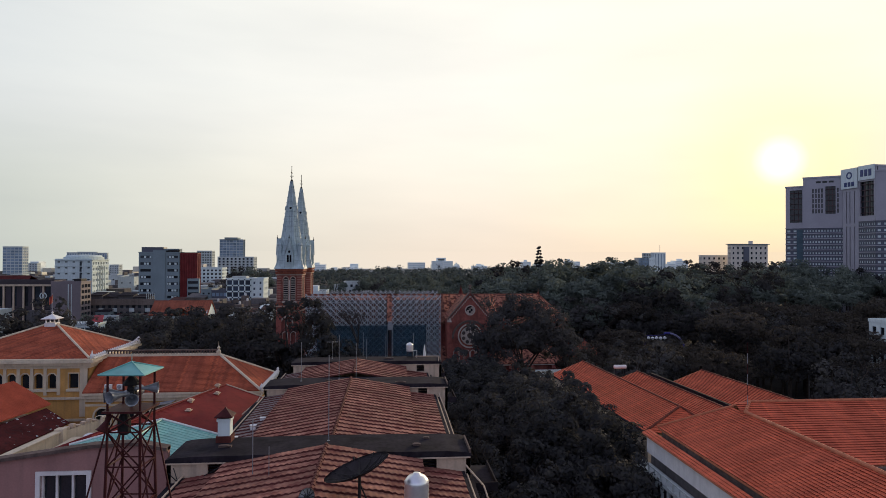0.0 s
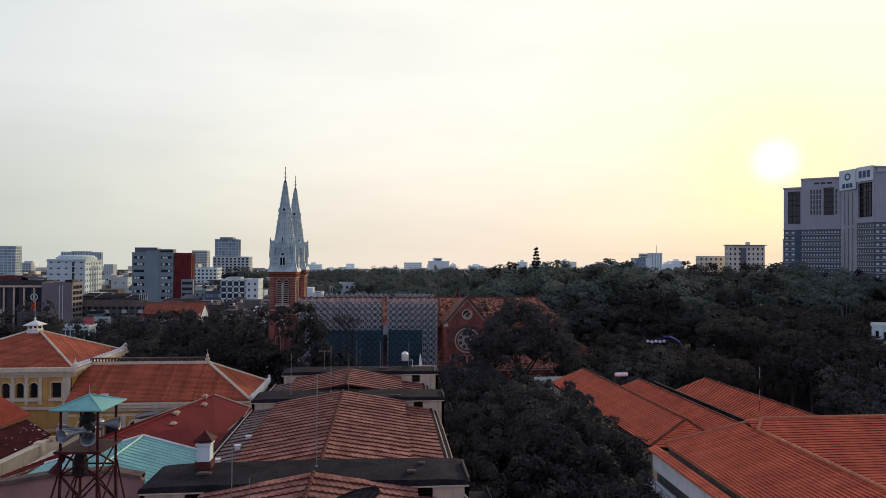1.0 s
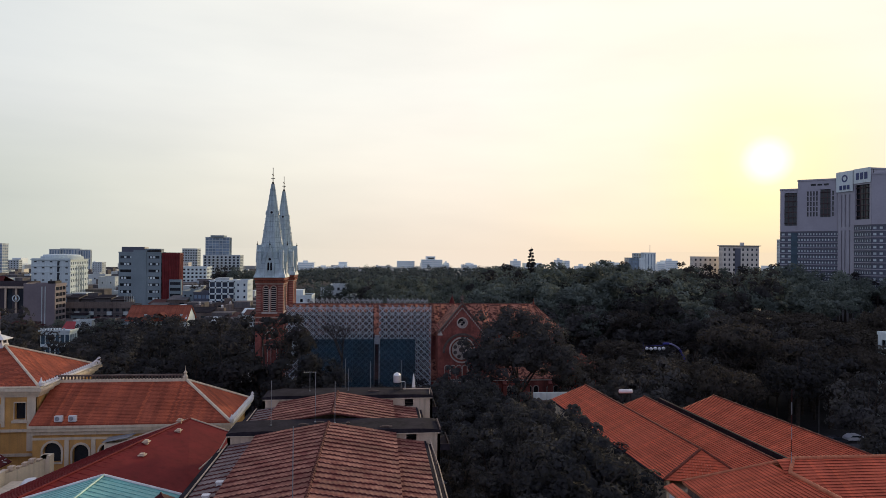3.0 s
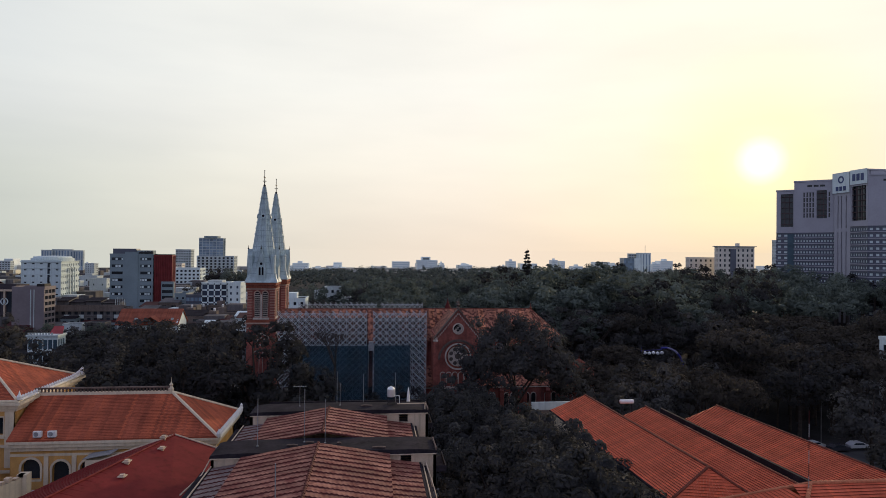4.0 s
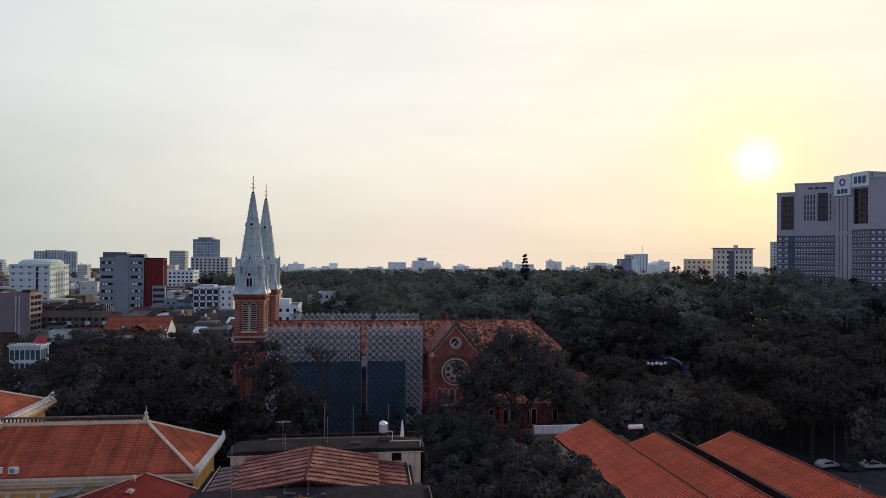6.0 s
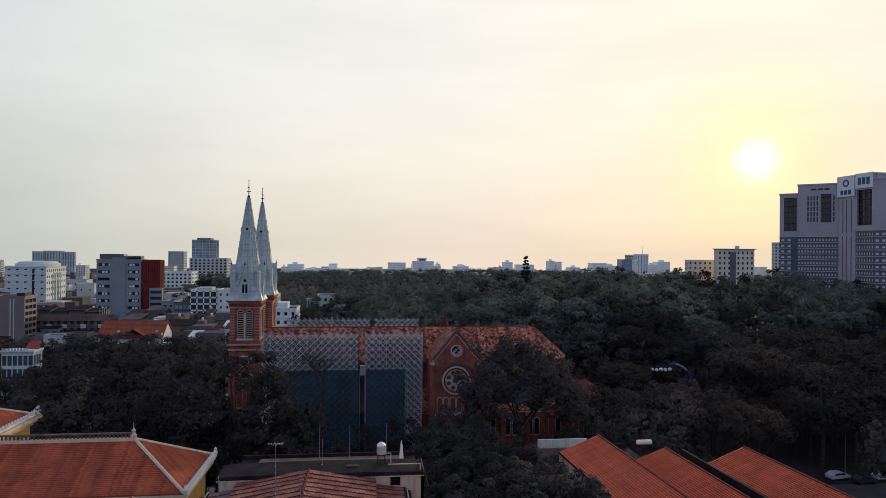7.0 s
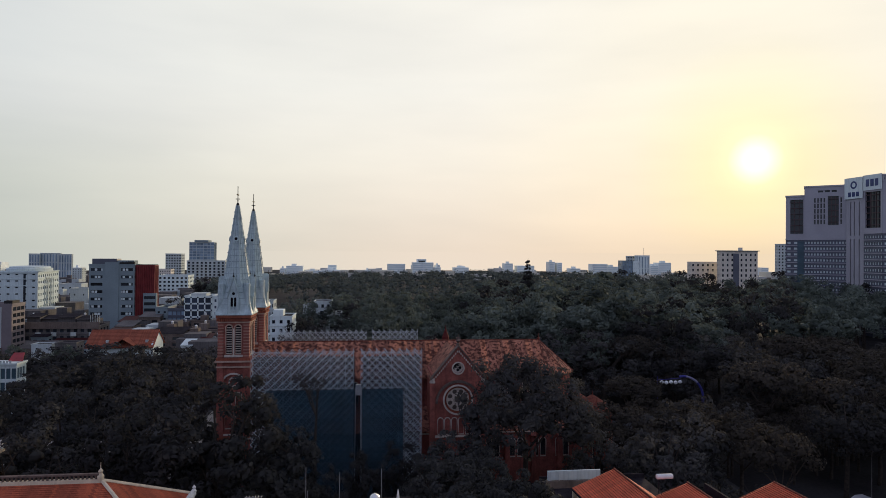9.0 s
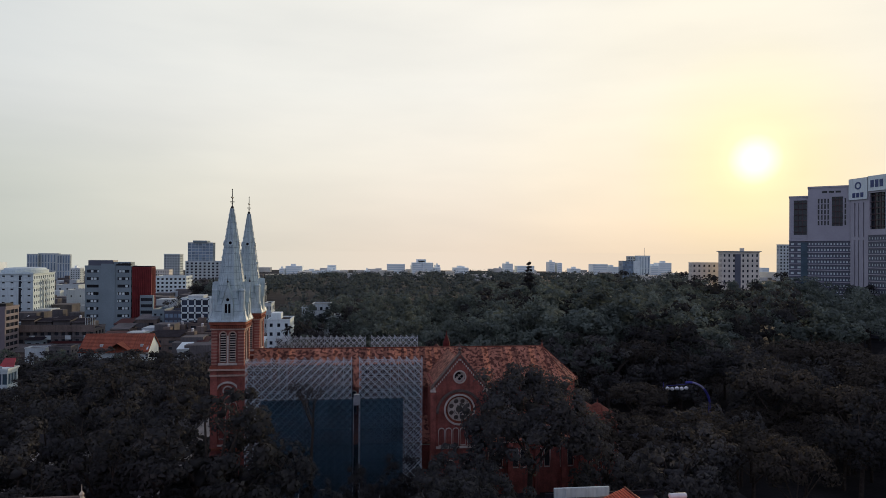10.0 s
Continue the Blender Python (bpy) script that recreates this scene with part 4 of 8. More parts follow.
# ---------------- scaffold on the long side ----------------
def build_scaffold(label, y0, depth, layers, x0, x1, z0, z1, gap, full):
    e = thing("scaffold", label, "scaffold")
    bay, lift = 1.36, 1.32
    nx, nz = round((x1 - x0) / bay), round((z1 - z0) / lift)
    post = bmesh.new()
    T(post, (0, 0, 0), (0, 0, z1 + .5), .03, n=5)
    pm = part("post", post, SCAFF, e)
    pm.location = (x0, y0, 0)
    for l in range(layers):
        y = y0 + l * depth / max(1, layers - 1)
        for i in range(nx + 1):
            if (l, i) != (0, 0):
                share("post", pm.data, e, Matrix.Translation((x0 + i * bay, y, 0)))
        for j in range(nz + 1):
            z = z1 - j * lift
            for a, b in ((x0, gap[0]), (gap[1], x1)):
                bm = bmesh.new()
                T(bm, (a, y, z), (b, y, z), .026, n=4)
                part("ledger", bm, SCAFF, e)
        bm = bmesh.new()
        tube = .06 if l == 0 else .04
        for i in range(nx):
            xa, xb = x0 + i * bay, x0 + (i + 1) * bay
            if gap[0] - .3 < (xa + xb) / 2 < gap[1] + .3:
                continue
            for j in range(nz):
                zt = z1 - j * lift
                zb = zt - lift
                if not full(xa, zb):
                    continue
                f = 1 if (i + j) % 2 else -1
                s = .06 * f
                T(bm, (xa, y - .06, zb), (xb, y - .06, zt + .06), tube, n=4)
                T(bm, (xa, y - .1, zt + .06), (xb, y - .1, zb), tube, n=4)
                if j == 0:   # loose tops
                    T(bm, ((xa + xb) / 2, y - .08, zt - .2), (xa + .1 * f, y - .08, zt + .55), .04, n=4)
        tagged(part("cross_brace", bm, SCAFF, e), kind="stuff")
    for j in range(0, nz, 2):
        z = z1 - (j + 1) * lift
        for a, b in ((x0, gap[0]), (gap[1], x1)):
            part("walk_board", box(a, y0 + .1, z - .05, b, y0 + depth - .1, z), BARK, e)
    return e


sc = build_scaffold("galvanised tube scaffold with crossed braces along the nave", -12.6, 1.5, 2, 5.0, 34.9, 0.0, 26.6, (22.9, 24.4), lambda x, z: True)
bm = bmesh.new()
T(bm, (23.1, -12.9, 0), (23.1, -12.9, 20.4), .05)
T(bm, (24.2, -12.9, 0), (24.2, -12.9, 20.4), .05)
B(bm, 23.15, -13.3, 19.2, 24.15, -12.5, 21.0)
part("hoist_mast", bm, GREYMET, sc, "grey hoist mast in the gap of the scaffold")
build_scaffold("galvanised tube scaffold behind the far eave of the nave", 26.6, 1.2, 2, 4.5, 37.2, 18.0, 25.3, (24.6, 25.8), lambda x, z: True)


def build_net():
    e = thing("netting", "dark teal debris netting hung on the scaffold", "netting")
    # back sheets at y -9.9 stand for net and deep shade behind the lattice
    for a, b, yb, top in ((7.6, 15.2, -12.86, 20.2), (15.2, 23.0, -12.86, 20.2), (24.3, 31.6, -12.86, 20.2), (22.6, 24.6, -10.2, 20.4), (5.0, 14, -9.9, 25.6), (14, 22.9, -9.9, 25.6), (24.4, 34.8, -9.9, 25.6)):
        nx, nz = 24, 40
        V = []
        for j in range(nz + 1):
            for i in range(nx + 1):
                x, z = a + (b - a) * i / nx, 0.4 + (top - .4) * j / nz
                V.append((x, yb - .12 * noise.noise((x * .8, z * .35, a)) - .05 * abs(math.sin(x * 2.3)), z))
        n = len(V)
        V += [(x, y + .02, z) for x, y, z in V]
        F = []
        for j in range(nz):
            for i in range(nx):
                k = j * (nx + 1) + i
                F.append((k, k + 1, k + nx + 2, k + nx + 1))
                F.append((n + k + nx + 1, n + k + nx + 2, n + k + 1, n + k))
        raw("net_sheet", V, F, NET, e)


build_net()


# ---------------- the long tiled row house with raised cross slabs ----------------
AX = 19.6   # ridge line of the row


def wavy_slope(parent, y0, y1, side, xa, xb, za, zb, material, pitch=.96):
    """Overlapping tile rows across a slope, each a strip of small rolls with a dark stepped front."""
    n = max(1, round(abs(y1 - y0) / pitch))
    nu, nv = max(8, round(abs(xb - xa) / .085)), 3
    for k in range(n):
        a, b = y0 + (y1 - y0) * k / n, y0 + (y1 - y0) * (k + 1) / n
        V, F = [], []
        for i in range(nu + 1):
            s = i / nu
            x = xa + (xb - xa) * s
            z = za + (zb - za) * s + .05 * noise.noise((x * .25, (a + b) * .1, 5.0))
            roll = .02 * math.cos(x * 18.5) + .035 * noise.noise((x * 1.1, k * 3.0, side * 7.0))
            jag = .026 * math.cos(x * 18.5) + .08 * noise.noise((x * .9, k * 2.0, 3.0))
            V.append((x, a + jag, z - .05))
            for v in (0, .12, .55, 1):
                V.append((x, a + jag * (1 - v) + (b - a) * v * 1.05, z + .02 + .085 * (1 - v) ** .9 + roll * (1 - .6 * v)))
        w = 5
        for i in range(nu):
            for q in range(w - 1):
                p = i * w + q
                f = (p, p + 1, p + w + 1, p + w)
                F.append(f if side < 0 else f[::-1])
        ob = raw("roof_strip", V, F, material, parent)
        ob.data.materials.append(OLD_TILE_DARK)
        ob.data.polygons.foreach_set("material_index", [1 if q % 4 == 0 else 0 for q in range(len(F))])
        ob.data.polygons.foreach_set("use_smooth", [True] * len(F))


def build_row():
    e = thing("row_house", "long row house under weathered wavy tiles with raised dark slabs", "house")
    bm = bmesh.new()
    holes = [rect(y, z, y + 1.3, z + 1.9) for y in np.arange(-122, -72, 3.4) for z in (3, 7, 11, 15.5)]
    holed(bm, [(-124, 0), (-72, 0), (-72, 20.0), (-124, 20.0)], holes, .3, FACE(28.6, 0, 90))
    holed(bm, [(72, 0), (124, 0), (124, 20.2), (72, 20.2)], [], .3, FACE(11.2, 0, 270))
    B(bm, 11.2, -72.3, 0, 28.6, -72, 20.2)
    P(bm, [(11.52, -123.95, 0), (28.28, -123.95, 0), (28.28, -123.95, 20.2), (27.9, -123.95, 22.0), (25.5, -123.95, 22.9), (AX, -123.95, 23.9), (13.4, -123.95, 22.9), (11.52, -123.95, 22.0)], .3, (0, 1, 0))
    part("wall", bm, BEIGE, e)
    part("pane", box(28.2, -123.5, .5, 28.3, -72.5, 19.8), DARKGLASS, e)
    for (ya, yb, zt, zr, ze, x0, x1) in ((-113.8, -109.9, 23.45, 23.9, 21.2, 10.0, 28.6), (-88.8, -85.1, 22.6, 23.15, 20.6, 10.9, 29.5), (-76.0, -72.5, 22.75, 22.9, 20.7, 11.6, 29.9)):
        bm = bmesh.new()   # the raised slab: dark top with a rounded edge, plastered ends with a black opening
        top = [(x0, zt - .34), (x0 + .05, zt - .14), (x0 + .45, zt - .05), (x0 + 1.5, zt + .02), (AX - 1, zt + .08), (AX + 1, zt + .08), (x1 - 1.5, zt + .02), (x1 - .45, zt - .05), (x1 - .05, zt - .14), (x1, zt - .34)]
        P(bm, [(x, ya, z) for x, z in top], yb - ya, (0, 1, 0))
        sl = part("raised_slab", bm, BITUMEN, e, "flat dark bitumen roof slab, stained")
        bm = bmesh.new()
        wins = [rect(x0 + 2.5, zt - 1.3, x0 + 3.4, zt - .4), rect(x1 - 3.1, zt - 1.3, x1 - 2.2, zt - .4)]
        holed(bm, rect(x0 + .1, 19.4, x1 - .1, zt - .25), wins, .25, FACE(0, ya + .1, 0))
        holed(bm, rect(-(x1 - .1), 19.4, -(x0 + .1), zt - .25), [], .25, FACE(0, yb - .1, 180))
        B(bm, x0 + .1, ya + .1, 19.4, x0 + .35, yb - .1, zt - .25)
        B(bm, x1 - .35, ya + .1, 19.4, x1 - .1, yb - .1, zt - .25)
        part("slab_wall", bm, BEIGE, sl)
        for w in wins:
            (u0, v0), (u1, v1) = w[0], w[2]
            # slats in the same near-black, for the shade inside the vent
            for q in range(5):
                part("vent_slat", box(u0, ya + .28, v0 + .05 + q * .18, u1, ya + .32, v0 + .12 + q * .18), SHADOW, sl)
        bm = bmesh.new()   # ridge flashing plug
        B(bm, AX - .25, ya - .2, zt - .2, AX + .25, ya + .5, zt + .12)
        part("ridge_plug", bm, OLD_TILE_DARK, sl)
    # slopes between the slabs
    for ya, yb, zr, ze in ((-124.0, -113.7, 24.0, 21.7), (-109.9, -88.7, 23.3, 21.1), (-85.0, -75.9, 23.15, 20.95)):
        low = zr - 1.0
        for side, xs, xe in ((-1, 13.4, 11.2), (1, 25.5, 27.95)):
            wavy_slope(e, ya, yb, side, AX, xs, zr, low, OLD_TILE)
            strip = GREY_SHEET if side < 0 and ya > -112 else OLD_TILE
            wavy_slope(e, ya, yb, side, xs, xe, low - .5, low - .85, strip)   # lower strip behind a step
            bm = bmesh.new()
            B(bm, min(xs, xs - .1 * side), ya, low - .75, max(xs, xs - .1 * side), yb, low - .02)
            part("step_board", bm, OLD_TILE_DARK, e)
        bm = bmesh.new()
        n = round((yb - ya) / .45)
        for k in range(n):
            a, b = ya + (yb - ya) * k / n, ya + (yb - ya) * (k + 1.1) / n
            T(bm, (AX + .02 * math.sin(k * 2.1), a, zr + .04), (AX, min(b, yb), zr + .03), .15, .13, 7)
        part("ridge_tile", bm, OLD_TILE_DARK, e)
        bm = bmesh.new()   # gutter and pipes
        B(bm, 27.96, ya, low - 1.05, 28.15, yb, low - .82)
        part("gutter", bm, BITUMEN, e)
        part("gutter", box(10.9, ya, low - 1.05, 11.19, yb, low - .82), BITUMEN, e)
        part("ledge", box(28.15, ya, low - 1.4, 28.6, yb, low - 1.1), BITUMEN, e)
        part("ledge", box(10.3, ya, low - 1.4, 10.9, yb, low - 1.1), BITUMEN, e)
        for x, z in ((28.3, low - 1.0), (11.05, low - .7)):
            bm = bmesh.new()
            T(bm, (x, ya, z), (x, yb, z), .06, n=6)
            part("pipe", bm, BEIGE, e)
    # terraces on the tree side
    for ya, yb, z in ((-113.5, -109.2, 21.0), (-88.6, -84.8, 20.8), (-75.5, -71.8, 20.9)):
        bm = bmesh.new()
        B(bm, 28.9, ya, z - .18, 30.3, yb, z)
        B(bm, 30.2, ya, z, 30.3, yb, z + .35)
        B(bm, 28.9, ya, z, 30.2, ya + .12, z + .35)
        part("balcony", bm, BITUMEN, e)
    for x, y in ((12.9, -99.0), (12.6, -101.4), (11.9, -104.6)):
        bm = bmesh.new()
        B(bm, x - .2, y - .16, 21.4, x + .2, y + .16, 22.0)
        B(bm, x - .25, y - .2, 22.0, x + .25, y + .2, 22.06)
        part("roof_box", bm, WHITE, e, "small white box on the lower tiles")
    for pts in (((26.6, -75.6, 23.3), (29.5, -75.6, 23.3), (29.5, -75.6, 21.0)), ((10.9, -86, 22.4), (10.5, -89.5, 21.2), (9.6, -92, 20.6)), ((28.5, -88.9, 21.6), (28.9, -92.5, 20.6), (28.9, -108, 20.4)), ((28.2, -113.9, 22.6), (29.3, -114.2, 21.4), (29.3, -120, 20.9))):
        bm = bmesh.new()
        for a, b in zip(pts, pts[1:]):
            T(bm, a, b, .06, n=6)
        part("drain_pipe", bm, BEIGE, e, "pale plastic drain pipe")
    for x, y, z, dx in ((17.3, -87.2, 22.68, .9), (18.7, -86.6, 22.7, .7), (24.6, -88.3, 22.66, 1.1), (13.1, -112.0, 23.5, .8), (23.4, -74.4, 22.82, 1.2), (25.2, -112.5, 23.5, .5), (21.2, -86.9, 22.68, .35), (25.9, -111.0, 23.47, .4)):
        bm = bmesh.new()
        B(bm, x - dx / 2, y - .14, z, x + dx / 2, y + .14, z + .1)
        B(bm, x - dx / 3, y - .2, z + .1, x + dx / 4, y + .05, z + .15)
        part("loose_board", bm, COPING, e, "loose weathered board on the slab")
    for pts in (((10.3, -114.0, 22.6), (11.1, -114.15, 21.9), (12.0, -114.1, 22.2), (13.3, -114.05, 22.9)), ((10.6, -114.0, 22.9), (10.9, -114.2, 22.2), (10.7, -114.1, 21.6), (10.4, -114.05, 22.0))):
        bm = bmesh.new()
        for a, b in zip(pts, pts[1:]):
            T(bm, a, b, .03, n=5)
        part("cable", bm, IRON, e, "slack black cable on the wall")
    for x0, x1, ya, zt in ((10.0, 28.6, -113.8, 23.45), (10.9, 29.5, -88.8, 22.6), (11.6, 29.9, -76.0, 22.75)):
        part("upstand", box(x1 - .16, ya + .05, zt - .25, x1 - .06, ya + 3.2, zt + .1), COPING, e)
        part("drip_mould", box(x0 + .1, ya - .06, zt - .42, x0 + 3.6, ya + .08, zt - .34), BEIGE, e)
        part("drip_mould", box(x1 - 4.2, ya - .06, zt - .42, x1 - .1, ya + .08, zt - .34), BEIGE, e)
    # flat roof past the last slab
    bm = bmesh.new()
    B(bm, 12.2, -72.45, 20.2, 29.6, -66.5, 21.2)
    B(bm, 12.2, -66.7, 21.2, 29.6, -66.5, 21.6)
    part("end_roof", bm, BITUMEN, e)
    bm = bmesh.new()
    P(bm, [(14, -71.8, 21.75), (28, -71.8, 21.75), (28, -67, 21.35), (14, -67, 21.35)], .08)
    part("sheet_roof", bm, COPING, e)
    return e


build_row()


def mast(x, y, z, h, mats=(GREYMET,), yagi=False, label="thin grey aerial mast on the roof"):
    e = thing("aerial_mast", label, "mast", "aerials on the roofs", (x, y, z))
    n = len(mats)
    for k in range(n):
        bm = bmesh.new()
        T(bm, (0, 0, h * k / n - (.05 if k == 0 else 0)), (0, 0, h * (k + 1) / n), .026 if h > 3 else .02, n=6)
        part("pole", bm, mats[k], e)
    bm = bmesh.new()
    B(bm, -.08, -.08, -.06, .08, .08, .05)
    part("foot", bm, GREYMET, e)
    if yagi:
        bm = bmesh.new()
        T(bm, (-.7, 0, h - .1), (.7, 0, h - .1), .02, n=5)
        for q in range(6):
            u = -.6 + q * .24
            T(bm, (u, -.35, h - .1), (u, .35, h - .1), .012, n=4)
        part("aerial", bm, GREYMET, e)
    return e


mast(19.5, -111.2, 23.5, 5.6)
mast(15.9, -117.2, 23.3, 3.2)
mast(16.9, -117.8, 23.5, 1.7)
mast(14.4, -87.0, 22.65, 4.0)
mast(18.2, -86.2, 22.65, 4.6)
mast(20.0, -86.6, 22.65, 3.8)
mast(20.6, -73.8, 22.8, 2.4)
mast(16.4, -73.9, 22.8, 2.2, yagi=True)
for x, y in ((23.0, -70.5), (20.0, -69.0), (26.6, -70.0)):
    mast(x, y, 21.3, 4.2)


def folded_parasol(x, y, z):
    e = thing("parasol", "tall white folded parasol standing on the flat roof", "parasol", at=(x, y, z))
    bm = bmesh.new()
    L(bm, [(.1, .35), (.24, .5), (.2, 1.4), (.1, 2.5), (.03, 2.9)], n=9)
    part("canopy", bm, WHITE, e)
    bm = bmesh.new()
    T(bm, (0, 0, 0), (0, 0, .5), .04, n=6)
    part("pole", bm, GREYMET, e)
    part("base", box(-.25, -.25, -.02, .25, .25, .08), CONC, e)


folded_parasol(28.0, -71.2, 21.2)


def tank(x, y, z, s=1.0):
    e = thing("water_tank", "shiny stainless steel water tank on a dark frame", "water tank", "roof tanks", (x, y, z))
    bm = bmesh.new()
    for sx in (-1, 1):
        for sy in (-1, 1):
            lb = bmesh.new()
            T(lb, (sx * .42 * s, sy * .42 * s, 0), (sx * .36 * s, sy * .36 * s, 1.0 * s), .04, n=5)
            part("leg", lb, IRON, e)
    for z0 in (.15, .95):
        for a in range(4):
            p = [(.42, .42), (-.42, .42), (-.42, -.42), (.42, -.42)]
            T(bm, (p[a][0] * s, p[a][1] * s, z0 * s), (p[(a + 1) % 4][0] * s, p[(a + 1) % 4][1] * s, z0 * s), .03, n=5)
    part("brace_ring", bm, IRON, e)
    bm = bmesh.new()
    prof = [(.3, .98)] + [(.5 + (.025 if k % 2 else 0), 1.02 + k * .09) for k in range(12)] + [(.46, 2.12), (.34, 2.25), (.16, 2.31), (.14, 2.37), (.02, 2.38)]
    L(bm, [(r * s, h * s) for r, h in prof], n=20)
    part("drum", bm, STEEL, e, smooth=True)
    bm = bmesh.new()
    T(bm, (.5 * s, 0, 1.1 * s), (1.1 * s, 0, 1.1 * s), .03)
    T(bm, (1.1 * s, 0, 1.1 * s), (1.1 * s, 0, 0), .03)
    part("pipe", bm, WHITE, e)


tank(26.0, -73.6, 22.78, .82)
tank(24.8, -121.6, 22.02, 1.2)


def dish(x, y, z, r, deg, tilt, label):
    e = thing("satellite_dish", label, "satellite dish", "", (x, y, z))
    M = Matrix.Rotation(radians(deg), 4, "Y") @ Matrix.Rotation(radians(tilt), 4, "X")
    bm = bmesh.new()
    rings = []
    for k in range(9):
        q = k / 8
        rings.append([bm.verts.new(M @ Vector((r * q * math.cos(a * math.pi / 12), r * q * math.sin(a * math.pi / 12), .26 * r * q * q)) + Vector((0, 0, 1.3))) for a in range(24)] if k else [bm.verts.new(M @ Vector((0, 0, 0)) + Vector((0, 0, 1.3)))])
    for a in range(24):
        bm.faces.new((rings[0][0], rings[1][a], rings[1][(a + 1) % 24]))
    for k in range(1, 8):
        for a in range(24):
            bm.faces.new((rings[k][a], rings[k + 1][a], rings[k + 1][(a + 1) % 24], rings[k][(a + 1) % 24]))
    bmesh.ops.solidify(bm, geom=bm.faces[:], thickness=.03)
    part("reflector", bm, MESHDARK if r > 1 else GREYMET, e, smooth=True)
    bm = bmesh.new()
    for a in range(12):
        for k in range(6):
            p = [M @ Vector((r * q * math.cos(a * math.pi / 6), r * q * math.sin(a * math.pi / 6), .26 * r * q * q + .035)) + Vector((0, 0, 1.3)) for q in (k / 6, (k + 1) / 6)]
            T(bm, p[0], p[1], .018, n=4)
    part("rib", bm, IRON, e)
    bm = bmesh.new()
    T(bm, (0, 0, -.3), (0, 0, 1.25), .09, .07, 8)
    T(bm, (.5, .2, -.3), (0, 0, .9), .04, n=5)
    part("post", bm, IRON, e)
    bm = bmesh.new()
    tip = M @ Vector((0, 0, r * .5)) + Vector((0, 0, 1.3))
    for a in range(3):
        T(bm, M @ Vector((r * .95 * math.cos(a * 2.09), r * .95 * math.sin(a * 2.09), .24 * r)) + Vector((0, 0, 1.3)), tip, .008, n=4)
    L(bm, [(.04, -.08), (.06, 0), (.03, .1)], tip, 8)
    part("feed_horn", bm, IRON, e)


dish(22.0, -121.9, 23.62, 1.67, -20, -3, "large dark mesh satellite dish tilted over the tiles")
dish(19.7, -123.5, 23.2, 0.42, -35, 50, "small pale satellite dish near the ridge")


def chimney():
    e = thing("chimney", "white plastered chimney with a dark hipped cap", "chimney", at=(12.75, -110.6, 0))
    bm = bmesh.new()
    B(bm, -.38, -.4, 20.5, .38, .4, 25.0)
    B(bm, -.44, -.46, 24.85, .44, .46, 25.02)
    part("shaft", bm, CONCW, e)
    bm = bmesh.new()
    B(bm, -.48, -.5, 21, .48, .5, 23.9)
    part("base", bm, OLD_TILE_DARK, e)
    bm = bmesh.new()
    L(bm, [(.8, 25.1), (.78, 25.18), (.1, 25.6), (.03, 25.7)], n=4, start=math.pi / 4)
    B(bm, -.34, -.34, 24.95, .34, .34, 25.15)
    part("cap", bm, RUST, e)


chimney()


